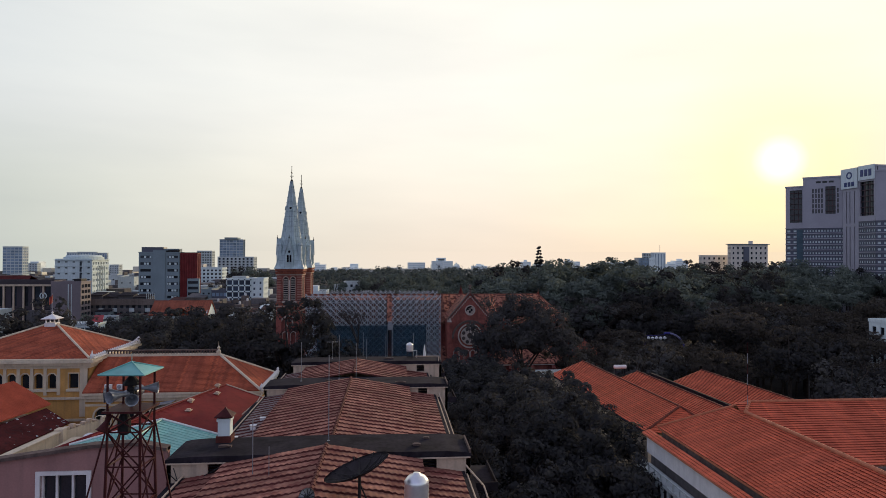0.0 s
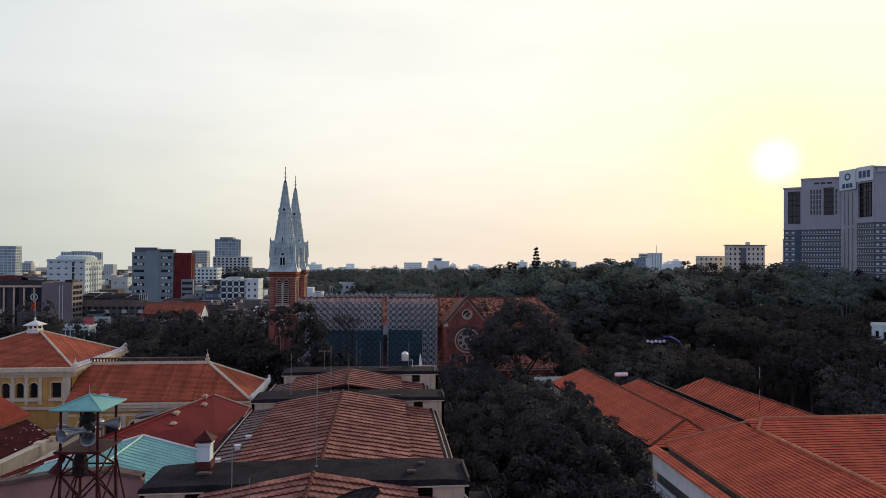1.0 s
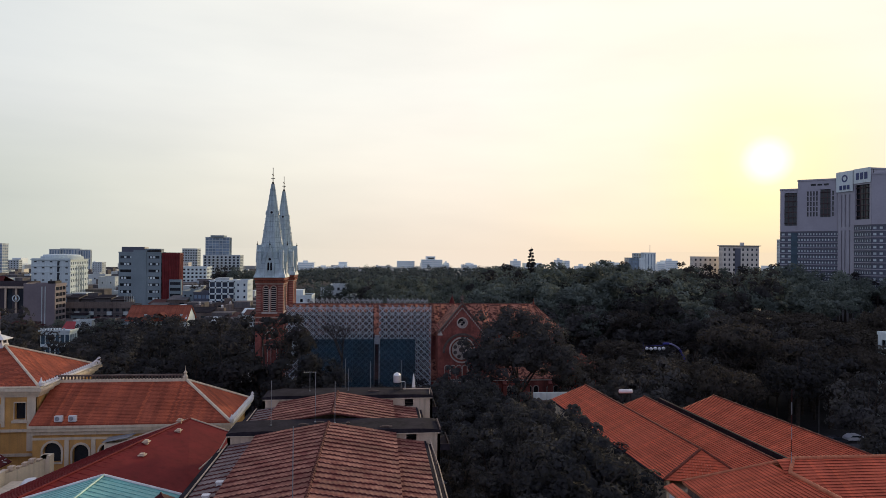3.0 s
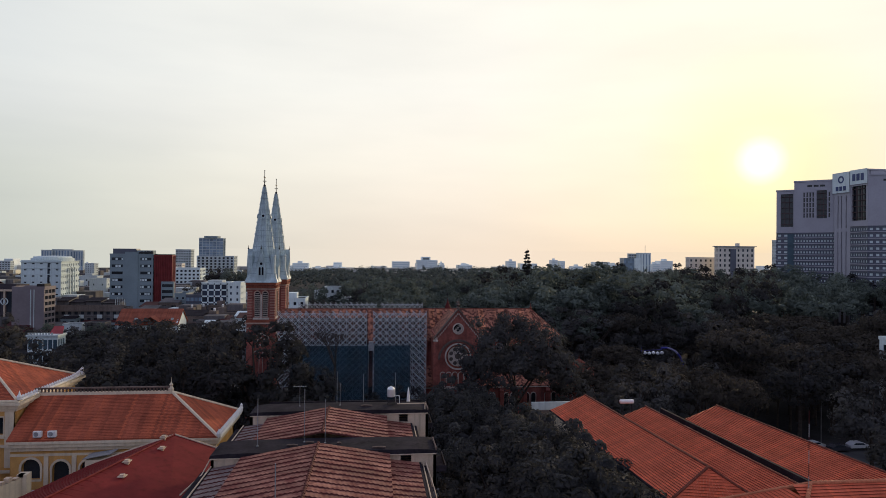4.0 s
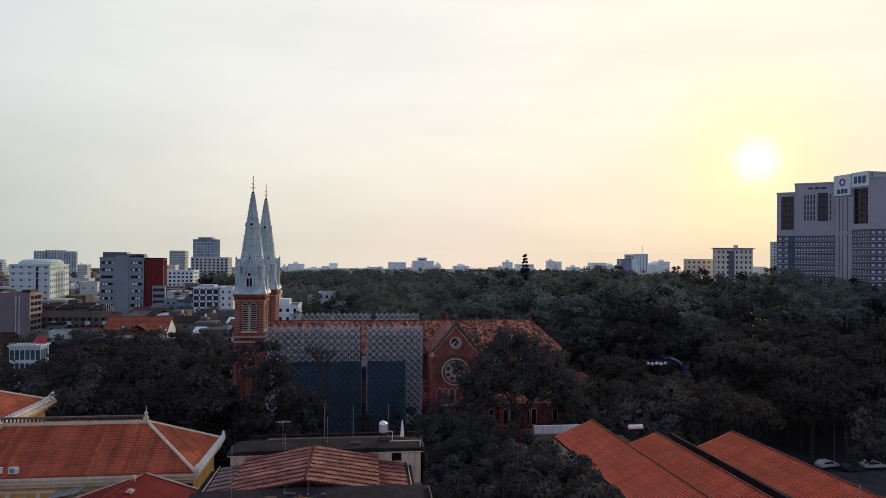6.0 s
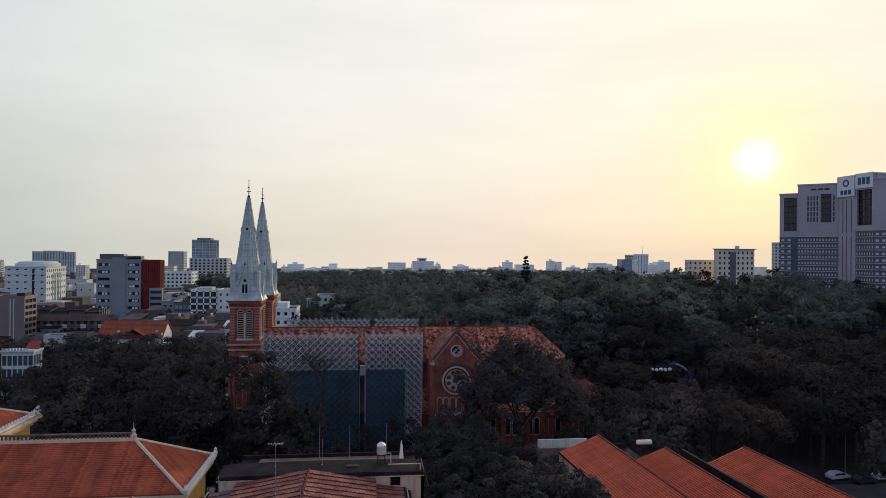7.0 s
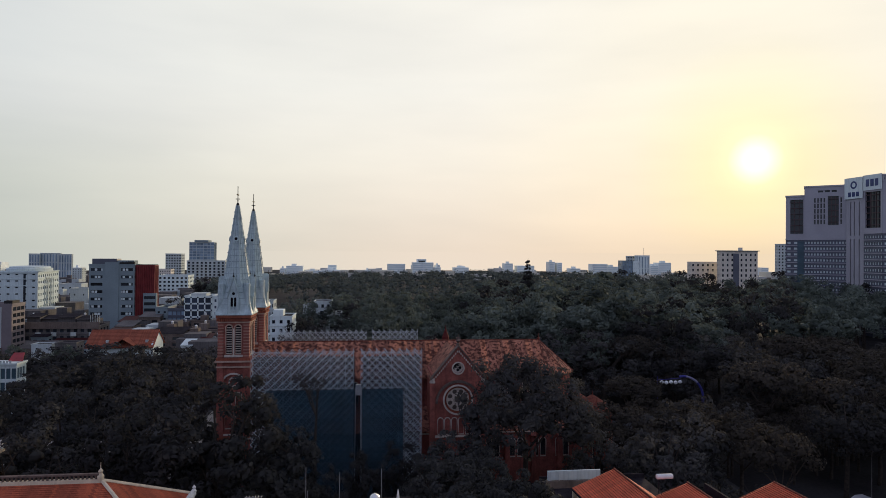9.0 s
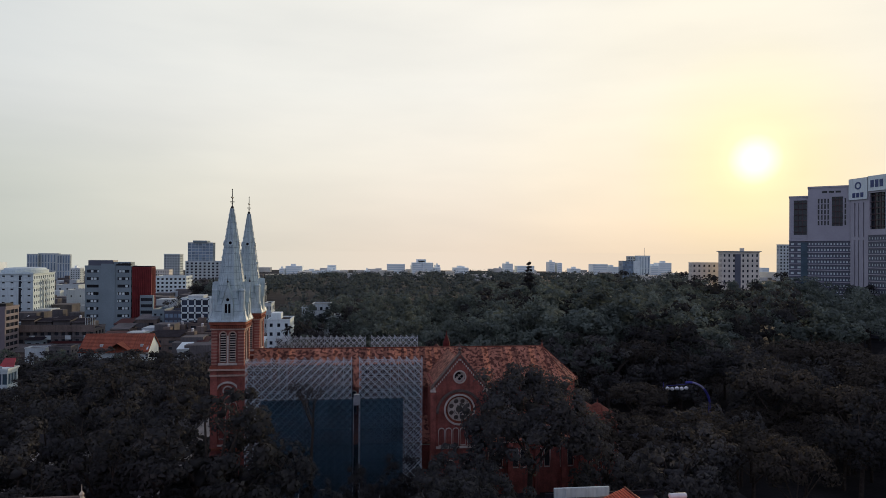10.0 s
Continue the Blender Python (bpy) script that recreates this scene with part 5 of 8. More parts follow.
# ---------------- loudspeaker mast with a small teal roof ----------------
def speaker_tower():
    e = thing("loudspeaker_mast", "rusty lattice mast with loudspeakers under a teal hipped roof", "mast", at=(12.7, -125.6, 0))
    rot = Matrix.Rotation(radians(-4), 4, "Z")
    c = lambda sx, sy, h, z: rot @ Vector((sx * h, sy * h, z))
    half = lambda z: .66 if z > 28.2 else .66 + (28.2 - z) * .02
    sides = [(-1, -1), (1, -1), (1, 1), (-1, 1)]
    for s in sides:
        bm = bmesh.new()
        T(bm, c(*s, half(18.4), 18.4), c(*s, .66, 28.2), .07, .055, 6)
        T(bm, c(*s, .66, 28.2), c(*s, .66, 30.85), .05, n=6)
        part("leg", bm, RUST, e)
        bm = bmesh.new()   # raking stay beside each leg
        T(bm, rot @ Vector((s[0] * 2.7, s[1] * (2.4 if s[1] < 0 else .95), 18.4)), c(*s, .68, 28.6), .045, .035, 6)
        part("stay", bm, RUST, e)
    levels = [18.4, 20.2, 22.0, 23.8, 25.4, 27.0, 28.4, 29.2]
    for a, b in zip(levels, levels[1:]):
        for i in range(4):
            p, q = sides[i], sides[(i + 1) % 4]
            bm = bmesh.new()
            T(bm, c(*p, half(a), a), c(*q, half(b), b), .035, n=5)
            T(bm, c(*q, half(a), a), c(*p, half(b), b), .035, n=5)
            T(bm, c(*p, half(b), b), c(*q, half(b), b), .035, n=5)
            part("brace", bm, RUST, e)
    bm = bmesh.new()
    B(bm, -.82, -.82, 29.2, .82, .82, 29.28, rot)
    part("platform", bm, RUST, e)
    h = .92
    base = [c(sx, sy, h, 30.78) for sx, sy in sides]
    bm = bmesh.new()
    for i in range(4):
        P(bm, [base[i], base[(i + 1) % 4], Vector((0, 0, 31.15))], .04)
    roof = part("roof", bm, TEAL, e, "teal sheet-metal hipped roof")
    bm = bmesh.new()
    for i in range(4):
        T(bm, base[i], Vector((0, 0, 31.17)), .03, n=5)
        T(bm, base[i], base[(i + 1) % 4], .03, n=5)
    T(bm, (0, 0, 31.1), (0, 0, 31.5), .015, n=5)
    part("roof_edge", bm, TEAL, roof)
    for deg, z in ((-64, 29.78), (-152, 29.8), (14, 30.05), (100, 29.8), (-118, 29.86), (190, 29.9)):
        M = rot @ Matrix.Translation((0, 0, z)) @ Matrix.Rotation(radians(deg), 4, "Z") @ Matrix.Rotation(radians(90), 4, "Y")
        bm = bmesh.new()
        L(bm, [(k * .8, q * .9) for k, q in ((.11, .0), (.13, .2), (.08, .32), (.09, .5), (.14, .7), (.24, .95), (.3, 1.12), (.32, 1.14), (.28, 1.13), (.21, .95), (.07, .55))], n=14, M=M)
        sp = part("loudspeaker", bm, GREYMET, e, "grey horn loudspeaker")
        bm = bmesh.new()
        L(bm, [(.16, -.14), (.18, .08), (.11, .12)], n=12, M=M)
        part("driver", bm, IRON, sp)
    bm = bmesh.new()
    L(bm, [(.15, 28.2), (.26, 28.32), (.26, 28.8), (.12, 29.18)], (-.2, -.2, 0), n=10)
    T(bm, (0, 0, 29.25), (0, 0, 30.6), .06, n=6)
    L(bm, [(.3, 30.2), (.34, 30.3), (.1, 30.6)], n=12)
    part("siren", bm, IRON, e)
    M = rot @ Matrix.Translation((-.62, -.5, 29.1)) @ Matrix.Rotation(radians(-120), 4, "Z") @ Matrix.Rotation(radians(150), 4, "Y")
    bm = bmesh.new()
    L(bm, [(.1, 0), (.12, .2), (.09, .3), (.2, .6), (.26, .72), (.23, .71), (.15, .5)], n=14, M=M)
    part("loudspeaker", bm, RUST, e, "rusty horn loudspeaker hung below the platform")


speaker_tower()


# ---------------- pink house under the mast ----------------
def pink_house():
    e = thing("pink_house", "dusty pink plastered house with a curved parapet and white window", "house")
    bm = bmesh.new()
    top = [(9.6, 23.3), (9.6, 23.55), (7.7, 23.95), (5, 23.85), (2.5, 23.5), (-2, 22.9), (-14, 21.6)]
    win = rect(2.0, 19.6, 4.75, 22.0)
    holed(bm, [(-14, 0), (9.6, 0)] + top[1:], [win], .4, FACE(0, -112.0, 0))
    B(bm, -14, -111.6, 0, 9.6, -96, 16.0)
    B(bm, -14, -131, 0, 18, -124.8, 18.6)
    B(bm, -14, -124.8, 0, 11.0, -112.02, 18.6)
    part("wall", bm, PINK, e)
    bm = bmesh.new()
    for a, b in zip(top[1:], top[2:]):
        P(bm, [(a[0], -112.25, a[1] + .02), (a[0], -111.5, a[1] + .02), (b[0], -111.5, b[1] + .02), (b[0], -112.25, b[1] + .02)], .22)
    part("coping", bm, COPING, e)
    bm = bmesh.new()
    ring(bm, win, .35, .12, FACE(0, -112.0, 0))
    B(bm, 2.0, -111.9, 19.6, 2.12, -111.7, 22.0)
    for u in (2.9, 3.85):
        B(bm, u - .06, -111.9, 19.6, u + .06, -111.7, 22.0)
    w = part("window", bm, WHITE, e, "white-framed window")
    part("pane", box(2.0, -111.66, 19.6, 4.75, -111.62, 22.0), DARKGLASS, w)
    bm = bmesh.new()
    L(bm, [(3.6, 18.0), (3.6, 18.45)], (12.7, -125.6, 0), 4)
    part("mast_plinth", bm, CONC, e)


pink_house()


# ---------------- sheet-metal roofs between the houses ----------------
def metal_house(name, label, material, apex, left, right, near_dy, wall_mat, seam=.5):
    """A gabled shed: far gable given by its apex and the two eave ends, the ridge running towards -y."""
    e = thing(name, label, "roof")
    A, Lf, Rt = Vector(apex), Vector(left), Vector(right)
    d = Vector((-.03, -1, -.012)) * near_dy
    for nm, q in (("slope", Lf), ("slope", Rt)):
        bm = bmesh.new()
        pts = [A, q, q + d, A + d]
        P(bm, pts, .08)
        sl = part("roof_slope", bm, material, e)
        n = max(2, int(near_dy / seam))
        for k in range(n + 1):
            bm = bmesh.new()
            T(bm, A + d * (k / n) + Vector((0, 0, .02)), q + d * (k / n) + Vector((0, 0, .0)), .022, n=4)
            part("rib", bm, material, sl)
    bm = bmesh.new()
    T(bm, A + Vector((0, 0, .05)), Lf + Vector((0, 0, .05)), .11, n=6)
    T(bm, A + Vector((0, 0, .05)), Rt + Vector((0, 0, .05)), .11, n=6)
    part("verge", bm, WHITE, e)
    bm = bmesh.new()
    T(bm, A + Vector((0, 0, .03)), A + d + Vector((0, 0, .03)), .1, n=6)
    part("ridge", bm, material, e)
    bm = bmesh.new()
    P(bm, [A + Vector((0, -.1, -.1)), Lf + Vector((0, -.1, -.1)), Vector((Lf.x, Lf.y - .1, 0)), Vector((Rt.x, Rt.y - .1, 0)), Rt + Vector((0, -.1, -.1))], .3, (0, -1, 0))
    B(bm, min(Lf.x, Rt.x) + .3, Lf.y - near_dy + .4, 0, max(Lf.x, Rt.x) - .3, Lf.y - .4, min(Lf.z, Rt.z) - 1.2)
    part("wall", bm, wall_mat, e)


def red_roof():
    e = thing("red_roof_house", "low house under a dark red sheet-metal roof with small vents", "house")
    a, b = Vector((2.6, -70, 19.0)), Vector((-3.6, -93, 19.0))
    far_r, near_r = Vector((10.4, -69.2, 15.9)), Vector((8.6, -92, 15.4))
    far_l, near_l = Vector((-6.5, -68.5, 15.6)), Vector((-13.0, -91, 15.6))
    for pts in ([a, far_r, near_r, b], [b, near_l, far_l, a]):
        bm = bmesh.new()
        P(bm, pts, .1)
        sl = part("roof_slope", bm, DRED, e)
        n = 24
        for k in range(1, n):
            bm = bmesh.new()
            T(bm, pts[0].lerp(pts[3], k / n) + Vector((0, 0, .01)), pts[1].lerp(pts[2], k / n) + Vector((0, 0, .01)), .025, n=4)
            part("rib", bm, DRED, sl)
    bm = bmesh.new()
    T(bm, a + Vector((0, 0, .04)), far_r + Vector((0, 0, .04)), .1, n=6)
    T(bm, a + Vector((0, 0, .04)), far_l + Vector((0, 0, .04)), .1, n=6)
    part("verge_capping", bm, BEIGE, e)
    bm = bmesh.new()
    T(bm, a + Vector((0, 0, .04)), b + Vector((0, 0, .04)), .1, n=6)
    part("ridge_capping", bm, DRED, e)
    bm = bmesh.new()
    P(bm, [(p.x, p.y, 15.2) for p in (far_l + Vector((.4, -.5, 0)), near_l + Vector((.4, .3, 0)), near_r + Vector((-.4, .3, 0)), far_r + Vector((-.4, -.5, 0)))], 15.2)
    part("wall", bm, BEIGE, e)
    for p in (Vector((2.0, -71.8, 18.98)), Vector((2.57, -74.15, 18.5)), Vector((.86, -78.7, 18.7)), Vector((1.4, -81.3, 18.18))):
        bm = bmesh.new()
        B(bm, p.x - .2, p.y - .2, p.z - .1, p.x + .2, p.y + .2, p.z + .3)
        B(bm, p.x - .34, p.y - .34, p.z + .3, p.x + .34, p.y + .34, p.z + .37)
        B(bm, p.x - .2, p.y - .2, p.z + .37, p.x + .2, p.y + .2, p.z + .5)
        part("roof_vent", bm, BEIGE, e, "small pale roof vent")


red_roof()
metal_house("teal_roof_house", "low house under a teal sheet-metal roof", TEAL, (2.2, -91.8, 20.2), (-5.2, -93.6, 18.5), (9.6, -91.2, 17.8), 15, PINK, .6)


# ---------------- the ochre post office block ----------------
def post_office():
    e = thing("post_office", "ochre colonial block with brick-orange hipped roofs and white cornices", "public building")
    # corner pavilion
    X0, X1, Y0, Y1 = -38.5, -18.2, -61.6, -46.5
    bm, tr = bmesh.new(), bmesh.new()
    wins = [rect(-20.8, 17.1, -19.5, 19.15)] + [rect(-23.55 - k * 1.76, 17.1, -22.45 - k * 1.76, 18.8)[:2] + [(-22.45 - k * 1.76, 18.8), (-22.75 - k * 1.76, 19.12), (-23.25 - k * 1.76, 19.12), (-23.55 - k * 1.76, 18.8)] for k in range(8)]
    holed(bm, rect(X0, 0, X1, 20.3), wins, .5, FACE(0, Y0, 0))
    holed(bm, rect(Y0, 0, Y1, 20.3), [rect(-59.6 + 3.2 * k, 16.6, -58.3 + 3.2 * k, 19.1) for k in range(4)], .5, FACE(X1, 0, 90))
    B(bm, X0, Y1 - .5, 0, X1, Y1, 20.3)
    B(bm, X0, Y0, 0, X0 + .5, Y1, 20.3)
    wl = part("wall", bm, YELLOW, e)
    part("pane", box(X0 + .6, Y0 + .45, 1, X1 - .5, Y0 + .48, 20), DARKGLASS, e)
    for w in wins:
        tb = bmesh.new()
        ring(tb, w, .16, .07, FACE(0, Y0, 0))
        part("window_surround", tb, CREAM, e)
        tr = bmesh.new()
        B(tr, w[0][0] - .25, Y0 - .25, w[0][1] - .4, w[1][0] + .25, Y0, w[0][1] - .1)
        part("sill", tr, CREAM, e)
    for k in range(9):
        x = -22.1 - k * 1.76
        part("pilaster", box(x - .2, Y0 - .16, 16.2, x + .2, Y0, 19.9), CREAM, e)
    part("pilaster", box(X1 - 1.1, Y0 - .14, 13.2, X1 - .1, Y0, 19.9), CREAM, e)
    for z, h, o in ((19.9, .35, .25), (20.3, .4, .6), (20.72, .35, 1.0), (21.1, .14, .8), (15.6, .3, .3), (12.6, .3, .3), (10.2, .25, .2)):
        part("cornice", box(X0 - o, Y0 - o, z, X1 + o, Y1 + o, z + h), CREAM, e, "cream cornice band")
    cx, cy, zt = -26.5, -54.0, 25.2
    bm = bmesh.new()
    co = [(X0 - .3, Y0 - .3), (X1 + .3, Y0 - .3), (X1 + .3, Y1 + .3), (X0 - .3, Y1 + .3)]
    rg = [(cx - 1.0, cy, zt), (cx + .2, cy, zt)]
    P(bm, [(*co[0], 21.2), (*co[1], 21.2), rg[1], rg[0]], .15)
    P(bm, [(*co[1], 21.2), (*co[2], 21.2), rg[1]], .15)
    P(bm, [(*co[2], 21.2), (*co[3], 21.2), rg[0], rg[1]], .15)
    P(bm, [(*co[3], 21.2), (*co[0], 21.2), rg[0]], .15)
    rf = part("pavilion_roof", bm, PO_TILE, e, "hipped brick-orange tile roof")
    courses("tile_course", rf, PO_TILE, (*co[0], 21.21), (*co[1], 21.21), (*rg[0][:2], zt + .01), (*rg[1][:2], zt + .01), .27, .032)
    courses("tile_course", rf, PO_TILE, (*co[1], 21.21), (*co[2], 21.21), (*rg[1][:2], zt + .01), (*rg[1][:2], zt + .01), .27, .032)
    bm = bmesh.new()
    for c, r in ((co[0], rg[0]), (co[1], rg[1]), (co[2], rg[1]), (co[3], rg[0])):
        T(bm, (*c, 21.28), (r[0], r[1], r[2] + .06), .17, n=6)
    part("hip_band", bm, CREAM, rf)
    bm = bmesh.new()   # lantern
    B(bm, cx - 1.15, cy - .75, zt - .3, cx + .35, cy + .75, zt + .25)
    for sx in (-1.0, -.4, .2):
        for sy in (-.6, .6):
            B(bm, cx + sx - .07, cy + sy - .07, zt + .25, cx + sx + .07, cy + sy + .07, zt + .8)
    L(bm, [(1.55, zt + .8), (1.6, zt + .88), (.2, zt + 1.45), (.08, zt + 1.6), (.16, zt + 1.75), (.03, zt + 2.0)], (cx - .4, cy, 0), 4, start=math.pi / 4)
    part("lantern", bm, WHITE, e, "small white ridge lantern")
    part("flagpole", (lambda b: (T(b, (cx - .4, cy, zt + 1.5), (cx - .4, cy, zt + 4.6), .04, n=6), b)[1])(bmesh.new()), GREYMET, e)
    bm = bmesh.new()
    V, F = [], []
    for i in range(9):
        for j in range(5):
            u = i / 8
            V.append((cx - .35 + .15 * math.sin(u * 5) * u, cy - .05 - u * .75, zt + 4.5 - j * .28 - .5 * u))
    for i in range(8):
        for j in range(4):
            k = i * 5 + j
            bm_f = (k, k + 1, k + 6, k + 5)
            F.append(bm_f)
            F.append(bm_f[::-1])
    bm.free()
    raw("flag", V, F, REDSIGN, e, "small drooping red flag")
    bm = bmesh.new()   # openwork cresting along the side eave, with an upturned corner
    for k in range(24):
        y = Y0 + .2 + k * (Y1 - Y0) / 24
        z = 20.95 + (.4 * max(0, (k - 19) / 5) ** 2)
        B(bm, X1 + .55, y, z, X1 + .75, y + .34, z + .45)
        L(bm, [(.12, .45), (.2, .6), (.03, .85)], (X1 + .65, y + .17, z), 5)
    B(bm, X1 + .4, Y0 - .2, 21.2, X1 + .9, Y1 + .9, 21.36)
    L(bm, [(.25, 21.1), (.35, 21.5), (.2, 21.8), (.35, 22.0), (.05, 22.3)], (X1 + .7, Y1 + .6, 0), 7)
    L(bm, [(.22, 21.3), (.3, 21.7), (.12, 22.0), (.03, 22.4)], (X1 + .7, Y0 - .5, 0), 7)
    part("cresting", bm, WHITE, e, "white openwork eave cresting")
    # long wing
    wy0, wy1, rz, ez, xl, xr = -64.0, -51.4, 21.0, 17.0, -17.9, 5.7
    bm, tr = bmesh.new(), bmesh.new()
    A = [arch(-15.6, 12.2, 2.1, 2.4, 8)] + [arch(-12.3 + 3.1 * k, 8.0, 1.9, 6.3, 8) for k in range(6)]
    holed(bm, rect(xl, 0, xr - .6, 15.6), A, .6, FACE(0, wy0 + .9, 0))
    B(bm, xr - 1.2, wy0 + .9, 0, xr - .6, wy1 - .9, 15.6)
    B(bm, xl, wy1 - 1.5, 0, xr - .6, wy1 - .9, 15.6)
    part("wall", bm, YELLOW, e)
    for o in A:
        tr = bmesh.new()
        ring(tr, o, .26, .12, FACE(0, wy0 + .9, 0))
        part("arch_surround", tr, CREAM, e)
    for k in range(8):
        x = -13.9 + 3.1 * k
        part("pilaster", box(x - .25, wy0 + .75, 7, x + .25, wy0 + .9, 14.9), CREAM, e)
    bm = bmesh.new()
    for o in A:
        P(bm, [(u, wy0 + 1.35, v) for u, v in o], .05, (0, 1, 0))
    part("arch_pane", bm, DARKGLASS, e)
    for z, h, o in ((14.9, .3, .02), (15.6, .45, .35), (16.1, .4, .75), (16.55, .3, .95)):
        part("cornice", box(xl, wy0 + .9 - o, z, xr - .7 + o, wy1 - .9 + o, z + h), CREAM, e)
    bm = bmesh.new()
    r0, r1 = (xl, -57.7, rz), (-1.5, -57.7, rz)
    P(bm, [(xl, wy0, ez), (xr, wy0, ez), r1, r0], .15)
    P(bm, [(xr, wy0, ez), (xr, wy1, ez), r1], .15)
    P(bm, [(xr, wy1, ez), (xl, wy1, ez), r0, r1], .15)
    wr = part("wing_roof", bm, PO_TILE, e, "long hipped brick-orange tile roof")
    courses("tile_course", wr, PO_TILE, (xl, wy0, ez + .01), (xr, wy0, ez + .01), (*r0[:2], rz + .01), (*r1[:2], rz + .01), .27, .032)
    courses("tile_course", wr, PO_TILE, (xr, wy0, ez + .01), (xr, wy1, ez + .01), (*r1[:2], rz + .01), (*r1[:2], rz + .01), .27, .032)
    bm = bmesh.new()
    for c in ((xr, wy0, ez + .06), (xr, wy1, ez + .06)):
        T(bm, c, (r1[0], r1[1], r1[2] + .06), .2, n=6)
    B(bm, xl, -57.95, rz - .15, -1.5, -57.45, rz + .22)
    L(bm, [(.3, rz), (.35, rz + .5), (.15, rz + .8), (.25, rz + 1.0), (.04, rz + 1.3), (.02, rz + 1.9)], (-1.6, -57.7, 0), 7)
    part("ridge_band", bm, CREAM, wr)
    bm = bmesh.new()
    B(bm, xl, -57.9, rz + .62, -1.7, -57.5, rz + .78)
    for k in range(38):
        x = xl + .3 + k * .42
        L(bm, [(.14, rz + .2), (.1, rz + .4), (.15, rz + .63)], (x, -57.7, 0), 6)
    part("ridge_cresting", bm, COPING, wr, "row of small grimy balusters on the ridge")
    bm = bmesh.new()   # swept cresting on the end eave
    for k in range(20):
        y = wy0 + .3 + k * (wy1 - wy0) / 20
        L(bm, [(.2, ez), (.24, ez + .3), (.05, ez + .65)], (xr + .1, y, 0), 5)
    B(bm, xr - .1, wy0, ez - .2, xr + .35, wy1 + .3, ez + .14)
    L(bm, [(.22, ez), (.28, ez + .3), (.14, ez + .5), (.22, ez + .7), (.03, ez + .95)], (xr + .15, wy1 + .2, 0), 7)
    L(bm, [(.22, ez), (.3, ez + .4), (.03, ez + .9)], (xr + .15, wy0, 0), 7)
    part("cresting", bm, WHITE, wr)
    return e


post_office()


def ac_unit(x, y, z, face=0):
    e = thing("air_conditioner", "boxy white outdoor air conditioner with a round fan grille", "air conditioner", "outdoor units", (x, y, z))
    e.rotation_euler = (0, 0, radians(face))
    part("casing", box(-.45, -.18, 0, .45, .18, .65), WHITE, e)
    bm = bmesh.new()
    L(bm, [(.26, 0), (.26, .03), (.2, .03), (.06, .02)], n=14, M=Matrix.Translation((-.1, -.18, .33)) @ Matrix.Rotation(radians(90), 4, "X"))
    part("fan_grille", bm, GREYMET, e)
    part("foot", box(-.4, -.15, -.08, .4, .15, 0), GREYMET, e)


ac_unit(-14.6, -63.75, 17.35)
ac_unit(-13.0, -63.75, 17.35)
for x, z in ((-15.9, 11.0), (-14.6, 10.6), (-11.0, 9.6)):
    ac_unit(x, -64.0, z)
    part("bracket", box(x - .5, -64.2, z - .3, x + .5, -63.1, z - .08), GREYMET)
for o in [o for o in bpy.data.objects if o.name.startswith("bracket") and o.parent is None]:
    tagged(o, "grey steel wall bracket under an outdoor unit", "bracket")


